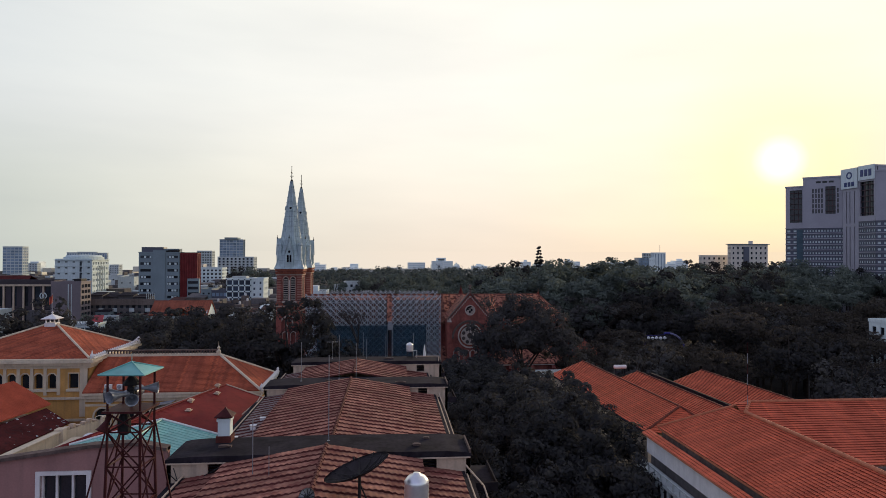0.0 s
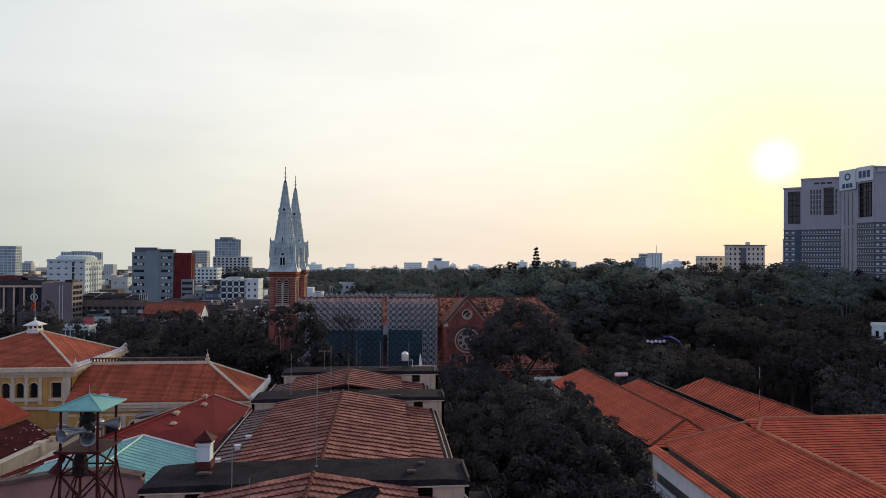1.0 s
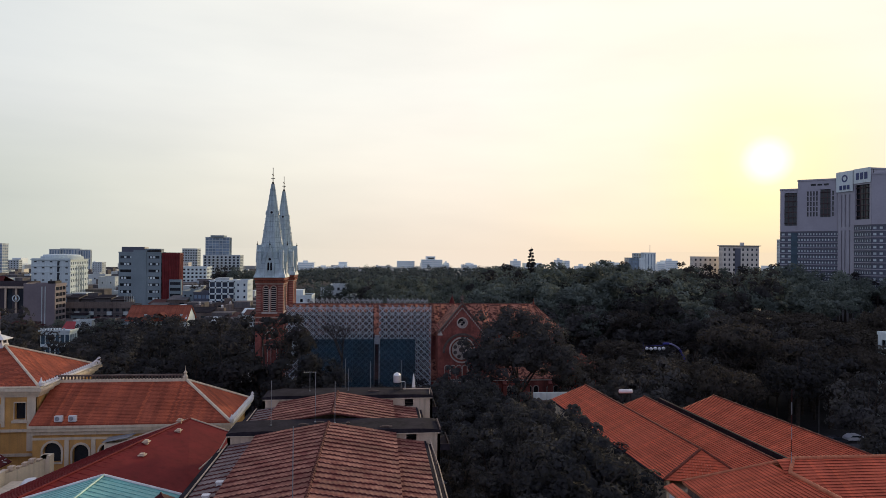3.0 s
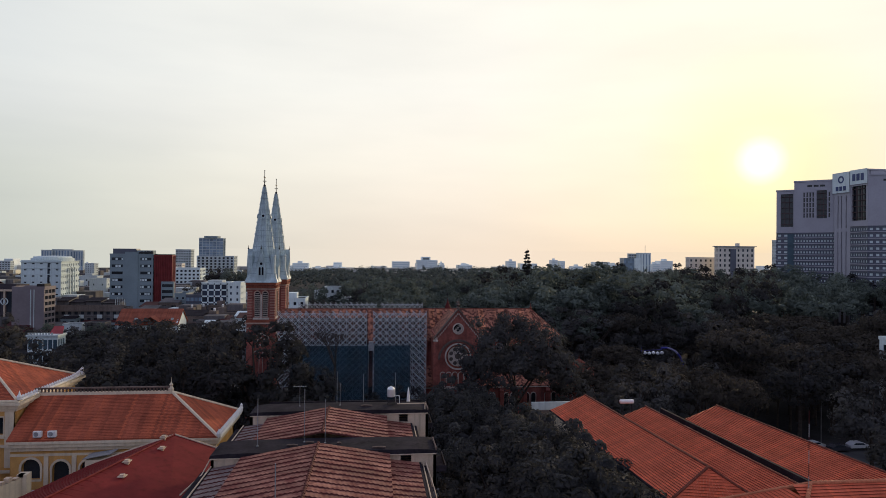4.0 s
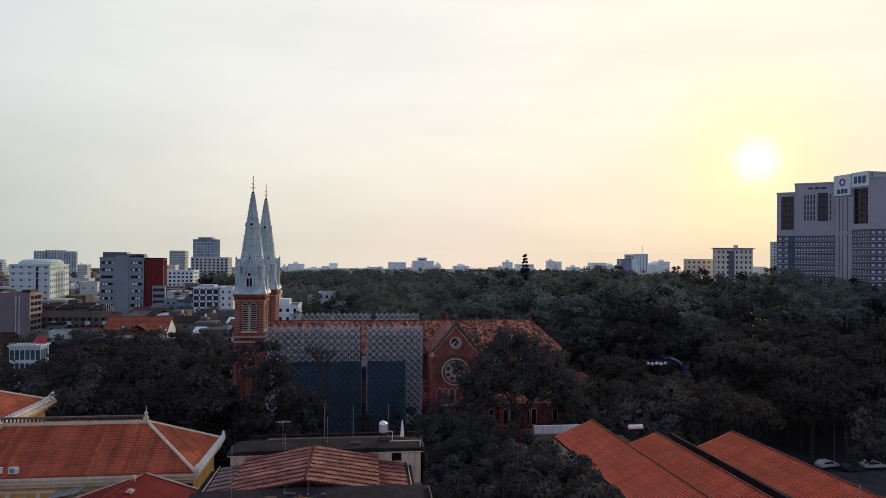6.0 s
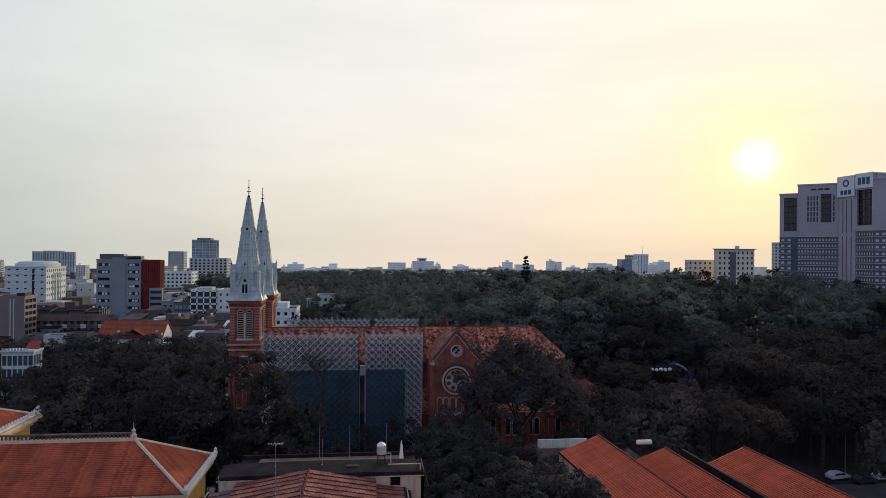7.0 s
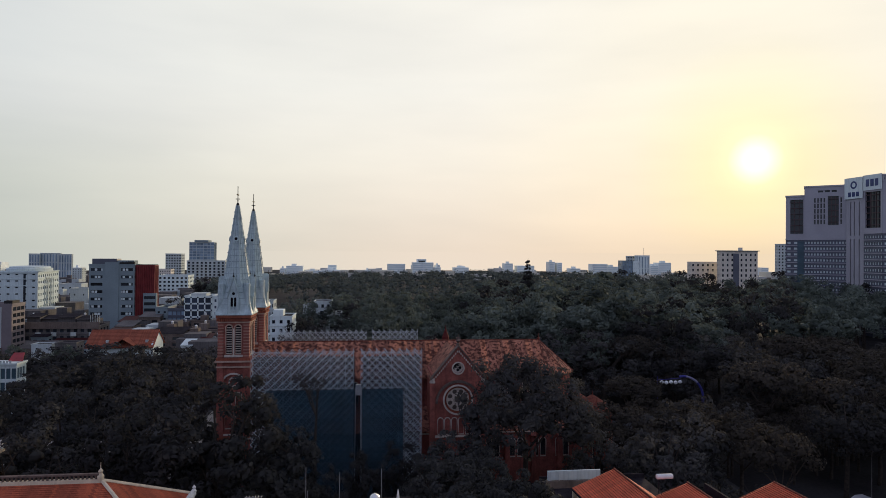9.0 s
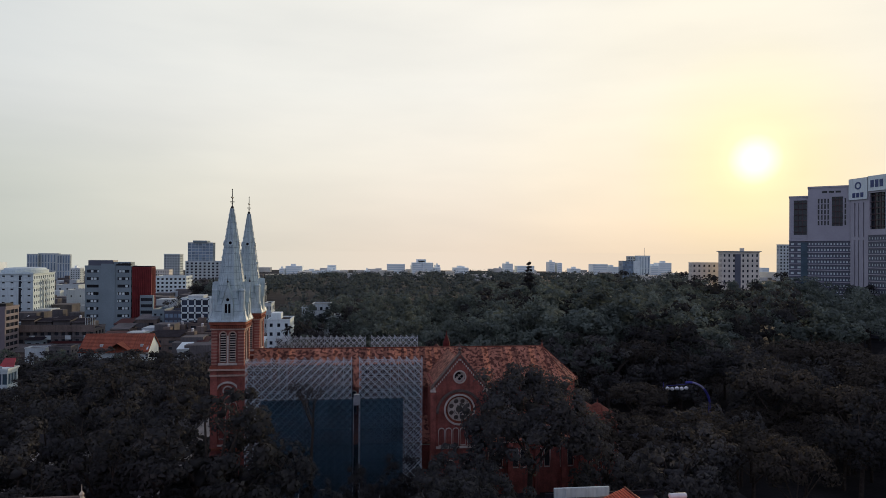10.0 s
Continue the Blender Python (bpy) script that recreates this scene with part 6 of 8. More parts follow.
def left_houses():
    e = thing("tiled_house", "low house with an orange tile roof over a dark red lean-to", "house")
    bm = bmesh.new()
    P(bm, [(-24.5, -68, 19.4), (-26.4, -80, 19.4), (-21.9, -80, 16.4), (-20.0, -67.8, 16.4)], .15)
    P(bm, [(-26.4, -80, 19.4), (-24.5, -68, 19.4), (-33, -66, 15.2), (-33, -80, 15.2)], .15)
    roof = part("roof", bm, LEAN_TILE, e)
    bm = bmesh.new()
    for k in range(48):   # tile rolls down the slope
        s = k / 47
        p = Vector((-26.4, -80, 19.42)).lerp(Vector((-24.5, -68, 19.42)), s)
        q = Vector((-21.9, -80, 16.42)).lerp(Vector((-20.0, -67.8, 16.42)), s)
        T(bm, p, q, .05, n=5)
    tagged(part("tile_roll", bm, LEAN_TILE, roof), kind="stuff")
    bm = bmesh.new()
    P(bm, [(-20.2, -68.4, 16.0), (-22.1, -82, 16.0), (-18.2, -82, 14.2), (-17.2, -68.7, 14.2)], .12)
    part("lean_to_roof", bm, DRED_OLD, e, "dark red sheet lean-to roof scattered with litter")
    g = random.Random(12)
    bm = bmesh.new()
    for _ in range(34):
        u, v = g.random(), g.random()
        p = Vector((-20.2, -68.4, 16.0)).lerp(Vector((-22.1, -82, 16.0)), u).lerp(Vector((-17.2, -68.7, 14.2)).lerp(Vector((-18.2, -82, 14.2)), u), v)
        q = g.uniform(.08, .24)
        B(bm, -q, -q * .6, 0, q, q * .6, .04, Matrix.Translation(p) @ Matrix.Rotation(g.uniform(0, 6), 4, "Z") @ Matrix.Rotation(.3, 4, "Y"))
    tagged(part("litter", bm, CONC, e, "scraps of pale litter on the sheets"), kind="stuff")
    bm = bmesh.new()
    B(bm, -32, -79.5, 0, -22.4, -68.5, 15.3)
    B(bm, -22.3, -79.5, 0, -18.2, -69.5, 13.9)
    part("wall", bm, CREAM, e)
    w = thing("parapet_wall", "pale weathered parapet wall stepping between the roofs", "wall")
    bm = bmesh.new()
    P(bm, [(-15.2, -75.6, 14.85), (-14.8, -75.6, 14.85), (-16.2, -90, 14.85), (-16.6, -90, 14.85)], 14.8)
    P(bm, [(-15.5, -75.4, 15.0), (-14.6, -75.4, 15.0), (-16.0, -90, 15.0), (-16.9, -90, 15.0)], .16)
    P(bm, [(-13.1, -69.8, 14.85), (-12.7, -69.8, 14.85), (-14.8, -75.6, 14.85), (-15.2, -75.6, 14.85)], 14.8)
    part("masonry", bm, CREAM, w)
    bm = bmesh.new()
    B(bm, -15.4, -76.0, 0, -14.4, -75.0, 15.25)
    B(bm, -13.4, -70.3, 0, -12.4, -69.3, 15.2)
    part("pier", bm, CREAM, w)
    bm = bmesh.new()
    for k in range(8):
        s = k / 7
        B(bm, -15.0 + 2.0 * s - .28, -75.4 + 5.4 * s - .3, 14.9, -15.0 + 2.0 * s + .28, -75.4 + 5.4 * s + .3, 15.05 + .3 * (k % 3) / 2)
    part("rubble_coping", bm, BEIGE, w)
    t = thing("flat_terrace", "small cream terrace with a white tank between the roofs", "terrace")
    part("body", box(-14.0, -80, 0, -9.2, -74.6, 14.0), CREAM, t)
    bm = bmesh.new()
    L(bm, [(.1, 14.0), (.9, 14.02), (1.0, 14.3), (.6, 14.75), (.1, 14.9)], (-11.2, -76.4, 0), 14)
    part("tank_lid", bm, WHITE, t, smooth=True)
    s = thing("sheet_canopy", "tilted grey corrugated canopy beside the arches", "canopy")
    bm = bmesh.new()
    P(bm, [(-8.6, -66.2, 15.4), (-5.6, -66.2, 15.9), (-5.4, -64.2, 15.9), (-8.4, -64.2, 15.5)], .06)
    part("sheet", bm, GREYMET, s)
    part("shed", box(-8.4, -66.0, 8, -6.0, -64.2, 15.2), CREAM, s)


left_houses()


# ---------------- tiled halls on the other side of the trees ----------------
def hall(label, r0, r1, eL, eR, ez, ez_right, hip_near=0.0):
    """A long hall: ridge from r0 (far) to r1 (near), eaves eL and eR metres to the sides, the right one lower."""
    e = thing("tiled_hall", label, "hall", "tiled halls")
    a, b = Vector(r0), Vector(r1)
    d = (b - a).normalized()
    s = Vector((-d.y, d.x, 0))   # to the right when looking along d
    far, near = a, b + d * hip_near
    lf, ln = far - s * eL, near - s * eL
    rf, rn = far + s * eR, near + s * eR
    lf.z = ln.z = ez
    rf.z = rn.z = ez_right
    for c0, c1 in ((lf, ln), (rn, rf)):
        t0, t1 = (a, b) if c0 is lf else (b, a)
        courses("tile_course", e, ORANGE, c0, c1, t0, t1, .3, .1)
        bm = bmesh.new()
        P(bm, [c0 - Vector((0, 0, .06)), c1 - Vector((0, 0, .06)), t1 - Vector((0, 0, .06)), t0 - Vector((0, 0, .06))], .12)
        part("roof_deck", bm, ORANGE_CAP, e)
    if hip_near:
        courses("tile_course", e, ORANGE, ln, rn, b, b, .29, .08)
        caps("hip_tile", e, CAPDARK, ln + Vector((0, 0, .05)), b + Vector((0, 0, .08)), .13)
        caps("hip_tile", e, CAPDARK, rn + Vector((0, 0, .05)), b + Vector((0, 0, .08)), .13)
    caps("ridge_tile", e, CAPDARK, a + Vector((0, 0, .08)), b + Vector((0, 0, .08)), .12)
    bm = bmesh.new()
    w = [lf + s * .5 + d * .4, ln + s * .5 - d * .4, rn - s * .5 - d * .4, rf - s * .5 + d * .4]
    P(bm, [(p.x, p.y, ez_right - .1) for p in w], ez_right - .1)
    P(bm, [(p.x, p.y, ez - .1) for p in (w[0], w[1], w[1] + s * .3, w[0] + s * .3)], ez - ez_right)
    P(bm, [(lf.x, lf.y, ez_right - .1), (rf.x, rf.y, ez_right - .1), (a.x, a.y, a.z - .15), (lf.x, lf.y, ez - .1)], .2, d)
    part("wall", bm, CREAM, e)
    for p, q, o in ((lf, ln, -s), (rf, rn, s)):
        bm = bmesh.new()
        T(bm, p + o * .08 - Vector((0, 0, .06)), q + o * .08 - Vector((0, 0, .06)), .11, n=6)
        part("gutter", bm, BITUMEN, e)
    return e


hall("long hall under orange tiles with a hipped end", (54.9, -52.4, 18.5), (56.5, -83.6, 18.5), 5.3, 4.6, 16.5, 15.4, hip_near=2.4)
hall("long hall under orange tiles between two others", (63.7, -53.4, 16.9), (65.4, -90.0, 16.9), 6.0, 2.6, 14.8, 14.8)
hall("long hall under orange tiles beside the street trees", (73.5, -55.4, 17.35), (76.0, -92.0, 17.35), 5.2, 6.5, 15.5, 14.2)
w = thing("party_wall", "dark mossy parapet wall between two tiled roofs", "wall")
bm = bmesh.new()
P(bm, [(66.3, -52.6, 16.5), (66.6, -52.6, 16.5), (68.6, -92, 16.4), (68.3, -92, 16.4)], 16.4)
part("masonry", bm, BITUMEN, w)
part("gutter", (lambda b: (P(b, [(67.0, -53, 14.3), (68.6, -53, 14.3), (70.6, -92, 14.3), (69.0, -92, 14.3)], .2), b)[1])(bmesh.new()), BITUMEN, w)


def near_hall():
    e = thing("corner_hall", "hipped orange-tiled hall with a rib of ridge tiles and white walls", "hall")
    lx, ez = 49.6, 19.0
    zr, zw = 22.7, 22.05
    # end slope over the wing
    courses("tile_course", e, ORANGE, (lx, -93.4, ez), (lx, -126, ez), (54.3, -98.3, zw), (54.3, -126, zw), .27, .08)
    courses("tile_course", e, ORANGE, (66.0, -94, ez), (lx + .3, -93.4, ez), (66.0, -99.4, zr), (55.4, -99.4, zr), .27, .08)
    courses("tile_course", e, ORANGE, (54.0, -105.6, 19.0), (92, -105.6, 19.0), (54.0, -99.4, zr), (92, -99.4, zr), .27, .08)
    courses("tile_course", e, ORANGE, (59.4, -126, 18.2), (59.4, -106, 18.2), (54.3, -126, zw), (54.3, -101, zw), .27, .08)
    courses("tile_course", e, ORANGE, (59.0, -109.6, 17.2), (92, -109.6, 17.2), (59.0, -105.5, 18.6), (92, -105.5, 18.6), .27, .08)
    bm = bmesh.new()
    z = Vector((0, 0, -.08))
    for pts in ([(lx, -93.4, ez), (lx, -126, ez), (54.3, -126, zw), (54.3, -98.3, zw)], [(lx, -93.4, ez), (54.3, -98.3, zw), (55.4, -99.4, zr), (92, -99.4, zr), (92, -94, ez)],
                [(55.0, -105.6, 19.0), (92, -105.6, 19.0), (92, -99.4, zr), (55.4, -99.4, zr)], [(54.3, -126, zw), (59.4, -126, 18.2), (59.4, -104, 18.2), (54.3, -99, zw)],
                [(59, -109.6, 17.2), (92, -109.6, 17.2), (92, -105.5, 18.6), (59, -105.5, 18.6)]):
        P(bm, [Vector(p) + z for p in pts], .12)
    part("roof_deck", bm, ORANGE_CAP, e)
    caps("ridge_tile", e, ORANGE_CAP, (54.3, -100.6, zw + .1), (54.3, -126, zw + .1), .15, .36)
    caps("hip_tile", e, ORANGE_CAP, (54.3, -100.6, zw + .1), (55.4, -99.4, zr + .08), .15, .36)
    caps("hip_tile", e, ORANGE_CAP, (lx, -93.4, ez + .06), (55.4, -99.4, zr + .08), .13, .36)
    caps("ridge_tile", e, ORANGE_CAP, (55.4, -99.4, zr + .08), (92, -99.4, zr + .08), .13, .36)
    # outer wall with a tiled coping and a dark gutter behind it
    bm = bmesh.new()
    B(bm, 48.7, -126, 16.5, 49.0, -92.9, 18.35)
    B(bm, 49.9, -125, 0, 91, -94.4, 18.0)
    part("wall", bm, WHITE, e)
    bm = bmesh.new()
    B(bm, 49.01, -126, 17.6, 49.89, -93.2, 18.2)
    B(bm, 49.75, -125.9, 18.2, 49.89, -94.0, 18.78)
    B(bm, 59.2, -105.9, 18.3, 92, -105.6, 18.9)
    part("gutter", bm, COPING, e)
    courses("tile_course", e, ORANGE, (48.35, -92.6, 18.3), (48.35, -126, 18.3), (49.15, -92.6, 18.6), (49.15, -126, 18.6), .3, .05)
    bm = bmesh.new()
    P(bm, [(48.3, -92.6, 18.28), (48.3, -126, 18.28), (49.15, -126, 18.58), (49.15, -92.6, 18.58)], .1)
    part("coping", bm, ORANGE_CAP, e)
    bm = bmesh.new()   # balcony frontage below
    B(bm, 47.6, -126, 15.2, 48.9, -93.2, 15.5)
    for k in range(26):
        y = -93.6 - k * 1.25
        B(bm, 47.6, y - .1, 12.0, 47.85, y + .1, 15.2)
        B(bm, 47.62, y - 1.0, 15.5, 47.72, y - .9, 16.2)
    B(bm, 47.6, -126, 16.15, 47.75, -93.2, 16.25)
    part("balcony", bm, CONC, e)
    part("lower_wall", box(49.1, -126, 0, 49.4, -93.0, 16.3), DIRTY, e)


near_hall()
mast(54.9, -99.9, 22.5, 5.6, (GREYMET, RUST, GREYMET, RUST, GREYMET, RUST), label="red and white banded mast on the ridge")


def roof_heater():
    e = thing("solar_heater", "white cylindrical solar water heater on a roof stand", "water heater", at=(61.0, -53.0, 3.7))
    e.scale = (.82, .82, .82)
    bm = bmesh.new()
    L(bm, [(.1, -1.25), (.34, -1.22), (.38, -1.1), (.38, 1.1), (.34, 1.22), (.1, 1.25)], n=16, M=Matrix.Translation((0, 0, 17.0)) @ Matrix.Rotation(radians(90), 4, "Y"))
    part("tank", bm, WHITE, e, smooth=True)
    for x in (-.9, .9):
        bm = bmesh.new()
        T(bm, (x, 0, 14.5), (x, 0, 16.7), .05)
        T(bm, (x, -1.2, 14.5), (x, 0, 16.5), .04)
        part("stand", bm, BITUMEN, e)
    h = thing("flat_roof_block", "flat-roofed dark block behind the tiled halls", "house")
    part("body", box(48.8, -51.2, 0, 63.2, -42, 13.2), BEIGE, h)
    bm = bmesh.new()
    B(bm, 48.6, -51.4, 13.2, 63.4, -41.8, 13.5)
    B(bm, 48.6, -42.1, 13.5, 63.4, -41.8, 14.1)
    part("roof", bm, BITUMEN, h)
    bm = bmesh.new()
    B(bm, 49.0, -44.5, 14.5, 56.2, -44.2, 15.7)
    part("plinth_wall", box(48.8, -44.75, 13.5, 56.2, -44.3, 14.45), BROWNWALL, h)
    for k in range(6):
        B(bm, 49.1 + k * 1.35, -44.58, 14.5, 49.25 + k * 1.35, -44.5, 15.6)
    part("parapet", bm, CONC, h)
    part("tank_plinth", box(59.8, -51.0, 13.5, 63.0, -50.0, 14.5), BITUMEN, h)


roof_heater()


# ---------------- buildings round the square and beyond ----------------
def facade(e, M, w, z0, z1, cols, rows, wall, glass, fw=.6, fh=.55, thick=.4, inset=.25, base=1.5, name="wall"):
    """One wall of a building with its windows: openings through it, a pane in each."""
    bm = bmesh.new()
    cw, ch = w / cols, (z1 - z0 - base) / rows
    holes = []
    for i in range(cols):
        for j in range(rows):
            u, v = -w / 2 + (i + .5) * cw, z0 + base + (j + .45) * ch
            holes.append(rect(u - cw * fw / 2, v - ch * fh / 2, u + cw * fw / 2, v + ch * fh / 2))
    holed(bm, rect(-w / 2, z0, w / 2, z1), holes, thick, M)
    part(name, bm, wall, e)
    pb = bmesh.new()
    B(pb, -cw * fw / 2, 0, -ch * fh / 2, cw * fw / 2, .06, ch * fh / 2)
    first = None
    for i in range(cols):
        for j in range(rows):
            m = M @ Matrix.Translation((-w / 2 + (i + .5) * cw, inset, z0 + base + (j + .45) * ch))
            if first is None:
                first = part("pane", pb, glass, e)
                first.matrix_local = m
            else:
                share("pane", first.data, e, m)


def block(name, label, x0, x1, y0, y1, z1, front, side, wall, glass, fw=.6, fh=.55, see=1, roof=BITUMEN, cat="building", bands=0, parapet=.8, rot=0.0):
    """A storeyed block facing -y, with one visible flank (see 1: the +x side, -1: the -x side)."""
    e = thing(name, label, cat, at=((x0 + x1) / 2, (y0 + y1) / 2, 0))
    e.rotation_euler = (0, 0, radians(rot))
    w, d = x1 - x0, y1 - y0
    facade(e, Matrix.Translation((0, -d / 2, 0)), w, 0, z1, *front, wall, glass, fw, fh)
    facade(e, Matrix.Rotation(radians(90 * see), 4, "Z") @ Matrix.Translation((0, -w / 2, 0)), d - .8, 0, z1, *side, wall, glass, fw, fh)
    bm = bmesh.new()
    B(bm, -w / 2 + .01, d / 2 - .4, 0, w / 2 - .01, d / 2, z1)
    s = -see
    B(bm, min(s * w / 2, s * (w / 2 - .4)), -d / 2 + .4, 0, max(s * w / 2, s * (w / 2 - .4)), d / 2 - .4, z1)
    part("back_wall", bm, wall, e)
    bm = bmesh.new()
    B(bm, -w / 2 + .3, -d / 2 + .3, z1 - .3, w / 2 - .3, d / 2 - .3, z1 - .05)
    part("roof", bm, roof, e)
    bm = bmesh.new()
    for a, b, c, f in ((-w / 2 - .15, -d / 2 - .15, w / 2 + .15, -d / 2 + .25), (-w / 2 - .15, d / 2 - .25, w / 2 + .15, d / 2 + .15),
                       (-w / 2 - .15, -d / 2 + .25, -w / 2 + .25, d / 2 - .25), (w / 2 - .25, -d / 2 + .25, w / 2 + .15, d / 2 - .25)):
        B(bm, a, b, z1, c, f, z1 + parapet)
    part("parapet", bm, wall, e)
    if bands:
        for j in range(1, bands):
            z = 1.5 + (z1 - 1.5) * j / bands
            bm = bmesh.new()
            B(bm, -w / 2 - .25, -d / 2 - .25, z - .15, w / 2 + .25, -d / 2 - .01, z + .15)
            B(bm, (w / 2 + .01) if see > 0 else -w / 2 - .25, -d / 2, z - .15, (w / 2 + .25) if see > 0 else -w / 2 - .01, d / 2, z + .15)
            part("floor_band", bm, wall, e)
    return e


def roof_box(e, mat_, x0, y0, z0, x1, y1, z1, name="roof_house"):
    part(name, box(x0, y0, z0, x1, y1, z1), mat_, e)


def city():
    # grey block with a red louvred flank
    e = block("office_block", "grey office block with dark window strips and a dark red flank", -121.8, -98.9, 226, 234, 36.6, (3, 9), (4, 9), CONCD, DARKGLASS, .78, .4)
    part("glazed_attic", box(-10.2, -3.2, 37.4, 2.2, 3, 40.2), BLUEBAND, e, "dark glazed attic storey")
    part("attic", box(2.3, -2.6, 37.4, 10.8, 3, 39.3), CONCD, e)
    planting = bmesh.new()
    g = random.Random(2)
    for k in range(26):   # planting along the roof edge
        q = g.uniform(.35, .9)
        bmesh.ops.create_icosphere(planting, subdivisions=1, radius=q, matrix=Matrix.Translation((g.uniform(3, 11), g.uniform(-3.6, -3), 37.7 + q * .4)))
    tagged(part("planting", planting, LEAF, e, "dark shrubs along the roof edge"), kind="stuff")
    for j in range(9):   # pale blinds drawn behind some of the panes
        for u in (-9.6, -8.0, -6.4, -4.8, 4.4, 6.0, 7.6, 9.2):
            if g.random() < .42:
                z = 1.5 + (j + .45) * 35.1 / 9
                part("blind", box(u - .6, -3.8, z - .62, u + .6, -3.77, z + .55), CONCW, e)
    bm = bmesh.new()
    B(bm, -3.4, -4.35, 1, 3.6, -4.05, 38.4)
    part("blank_panel", bm, CONCD, e)
    e2 = thing("louvred_block", "dark red louvred wing of an office block", "building")
    bm = bmesh.new()
    B(bm, -98.7, 227, 0, -88.8, 233, 36.8)
    part("body", bm, REDFACADE, e2)
    part("annex", box(-93.9, 224.6, 0, -87.2, 226.4, 21.9), CONCD, e2, "low grey annex with dark window strips")
    for j in range(6):
        part("annex_window", box(-93.4, 224.5, 2.4 + j * 3.3, -87.7, 224.59, 4.0 + j * 3.3), DARKGLASS, e2)
    bm = bmesh.new()
    for k in range(11):
        B(bm, -98.5 + k * .95, 226.5, 2, -98.2 + k * .95, 226.98, 36.4)
    for k in range(4):
        B(bm, -88.78, 228 + k * 1.3, 2, -88.5, 228.3 + k * 1.3, 36.4)
    tagged(part("louvre", bm, REDFACADE, e2), kind="stuff")
    part("roof", box(-98.5, 227.2, 36.8, -88.9, 232.8, 37.2), BITUMEN, e2)
    # white hotel, set at an angle
    e = thing("hotel", "white hotel with rows of small windows and a rounded attic", "hotel", at=(-165.7, 256.4, 0))
    e.rotation_euler = (0, 0, radians(9))
    facade(e, Matrix.Translation((-1, -18, 0)), 20, 0, 33.2, 5, 9, HOTEL, DARKGLASS, .34, .2)
    side = Matrix.Rotation(radians(90), 4, "Z") @ Matrix.Translation((0, -9, 0))
    facade(e, side, 35.2, 0, 32.2, 10, 9, HOTEL, DARKGLASS, .45, .42)
    bm = bmesh.new()
    B(bm, -10.9, 17.6, 0, 8.9, 18, 32)
    B(bm, -10.9, -17.6, 0, -10.5, 17.6, 32)
    B(bm, -10.5, -17.6, 31.6, 8.6, 17.6, 31.9)
    part("back_wall", bm, HOTEL, e)
    for z, o in ((32.2, .5), (28.6, .25), (25.0, .2)):
        part("cornice", box(-11 - o, -18 - o, z, 9 + o, -17.98, z + .4), HOTEL, e)
        part("cornice", box(8.98, -18 - o, z, 9 + o, 18, z + .4), HOTEL, e)
    part("stair_slot", box(2.2, -18.14, 3, 3.3, -18.01, 31.5), DARKGLASS, e, "dark glazed stair slot")
    for u in (-5.2, 0.2, 5.6):   # tall arched bays on the long side
        bm = bmesh.new()
        ring(bm, arch(u, 7, 3.4, 22, 8), .5, .35, side)
        part("arch_surround", bm, CONC, e)
    bm = bmesh.new()
    L(bm, [(1.0, 32.6), (1.0, 34.2), (.9, 34.3), (.88, 35.2), (.6, 35.5), (.1, 35.7)], n=28, M=Matrix.Translation((-1, 2, 0)) @ Matrix.Diagonal((10.6, 16.5, 1, 1)))
    part("attic", bm, HOTEL, e, "rounded white attic storey")
    for x0, x1, y, z in ((-491.2, -475.8, 900, 39.4), (-478.0, -448.1, 906, 40.4), (-446, -427.2, 895, 38.9)):
        block("apartment_block", "pale blue-grey tower slab with vertical window strips", x0, x1, y, y + 5, z - .8, (max(3, round((x1 - x0) / 4)), 3), (2, 3), CONC, BLUEGLASS, .5, .9)
    block("apartment_block", "small pale tower behind the hotel", -340, -328.7, 700, 712, 22, (4, 8), (3, 8), CONC, DARKGLASS, .4, .4)
    block("plain_block", "blank pale rendered block", -164, -153.2, 300, 312, 19.6, (2, 3), (2, 3), CONC, DARKGLASS, .15, .2)
    block("plain_block", "blank pale rendered block", -226, -209, 420, 432, 16.6, (3, 3), (2, 3), CONC, DARKGLASS, .25, .25)
    block("apartment_block", "cream block with rows of small windows", -197, -181, 560, 572, 25.0, (7, 8), (3, 8), PALE, DARKGLASS, .45, .4)
    block("office_tower", "blue glass tower in the haze", -414, -392.7, 600, 612, 44, (5, 13), (3, 13), CONC, BLUEGLASS, .9, .7)
    block("office_tower", "pale tower pair in the haze", -557, -536, 900, 910, 21, (5, 6), (3, 6), CONC, DARKGLASS, .5, .4)
    # glass tower on a pale base
    e = block("glass_tower", "blue glass tower on a pale stone base", -190, -161, 660, 672, 55, (7, 16), (6, 16), CONC, BLUEGLASS, .9, .82)
    roof_box(e, CONCD, -8, -8, 55.8, 8, 8, 58)
    block("apartment_block", "pale apartment block with recessed windows", -186, -143, 636, 656, 33, (9, 9), (4, 9), CONC, DARKGLASS, .5, .6, bands=9)
    block("apartment_block", "pale apartment block with banded balconies", -148.8, -124.9, 420, 438, 23.8, (7, 7), (4, 7), CONCW, DARKGLASS, .55, .5, bands=7)
    block("apartment_block", "greyish tower block far off", -229.6, -210.5, 700, 715, 40.7, (6, 12), (4, 12), CONC, DARKGLASS, .6, .5)
    # chequered white office
    e = block("grid_office", "white office with a deep square grid of dark blue windows", -60.4, -48.1, 180, 194, 23.2, (4, 7), (4, 7), CONCW, NAVYGLASS, .8, .76, parapet=.5)
    roof_box(e, CONC, -4, -4, 23.2, 3, 4, 24.6)
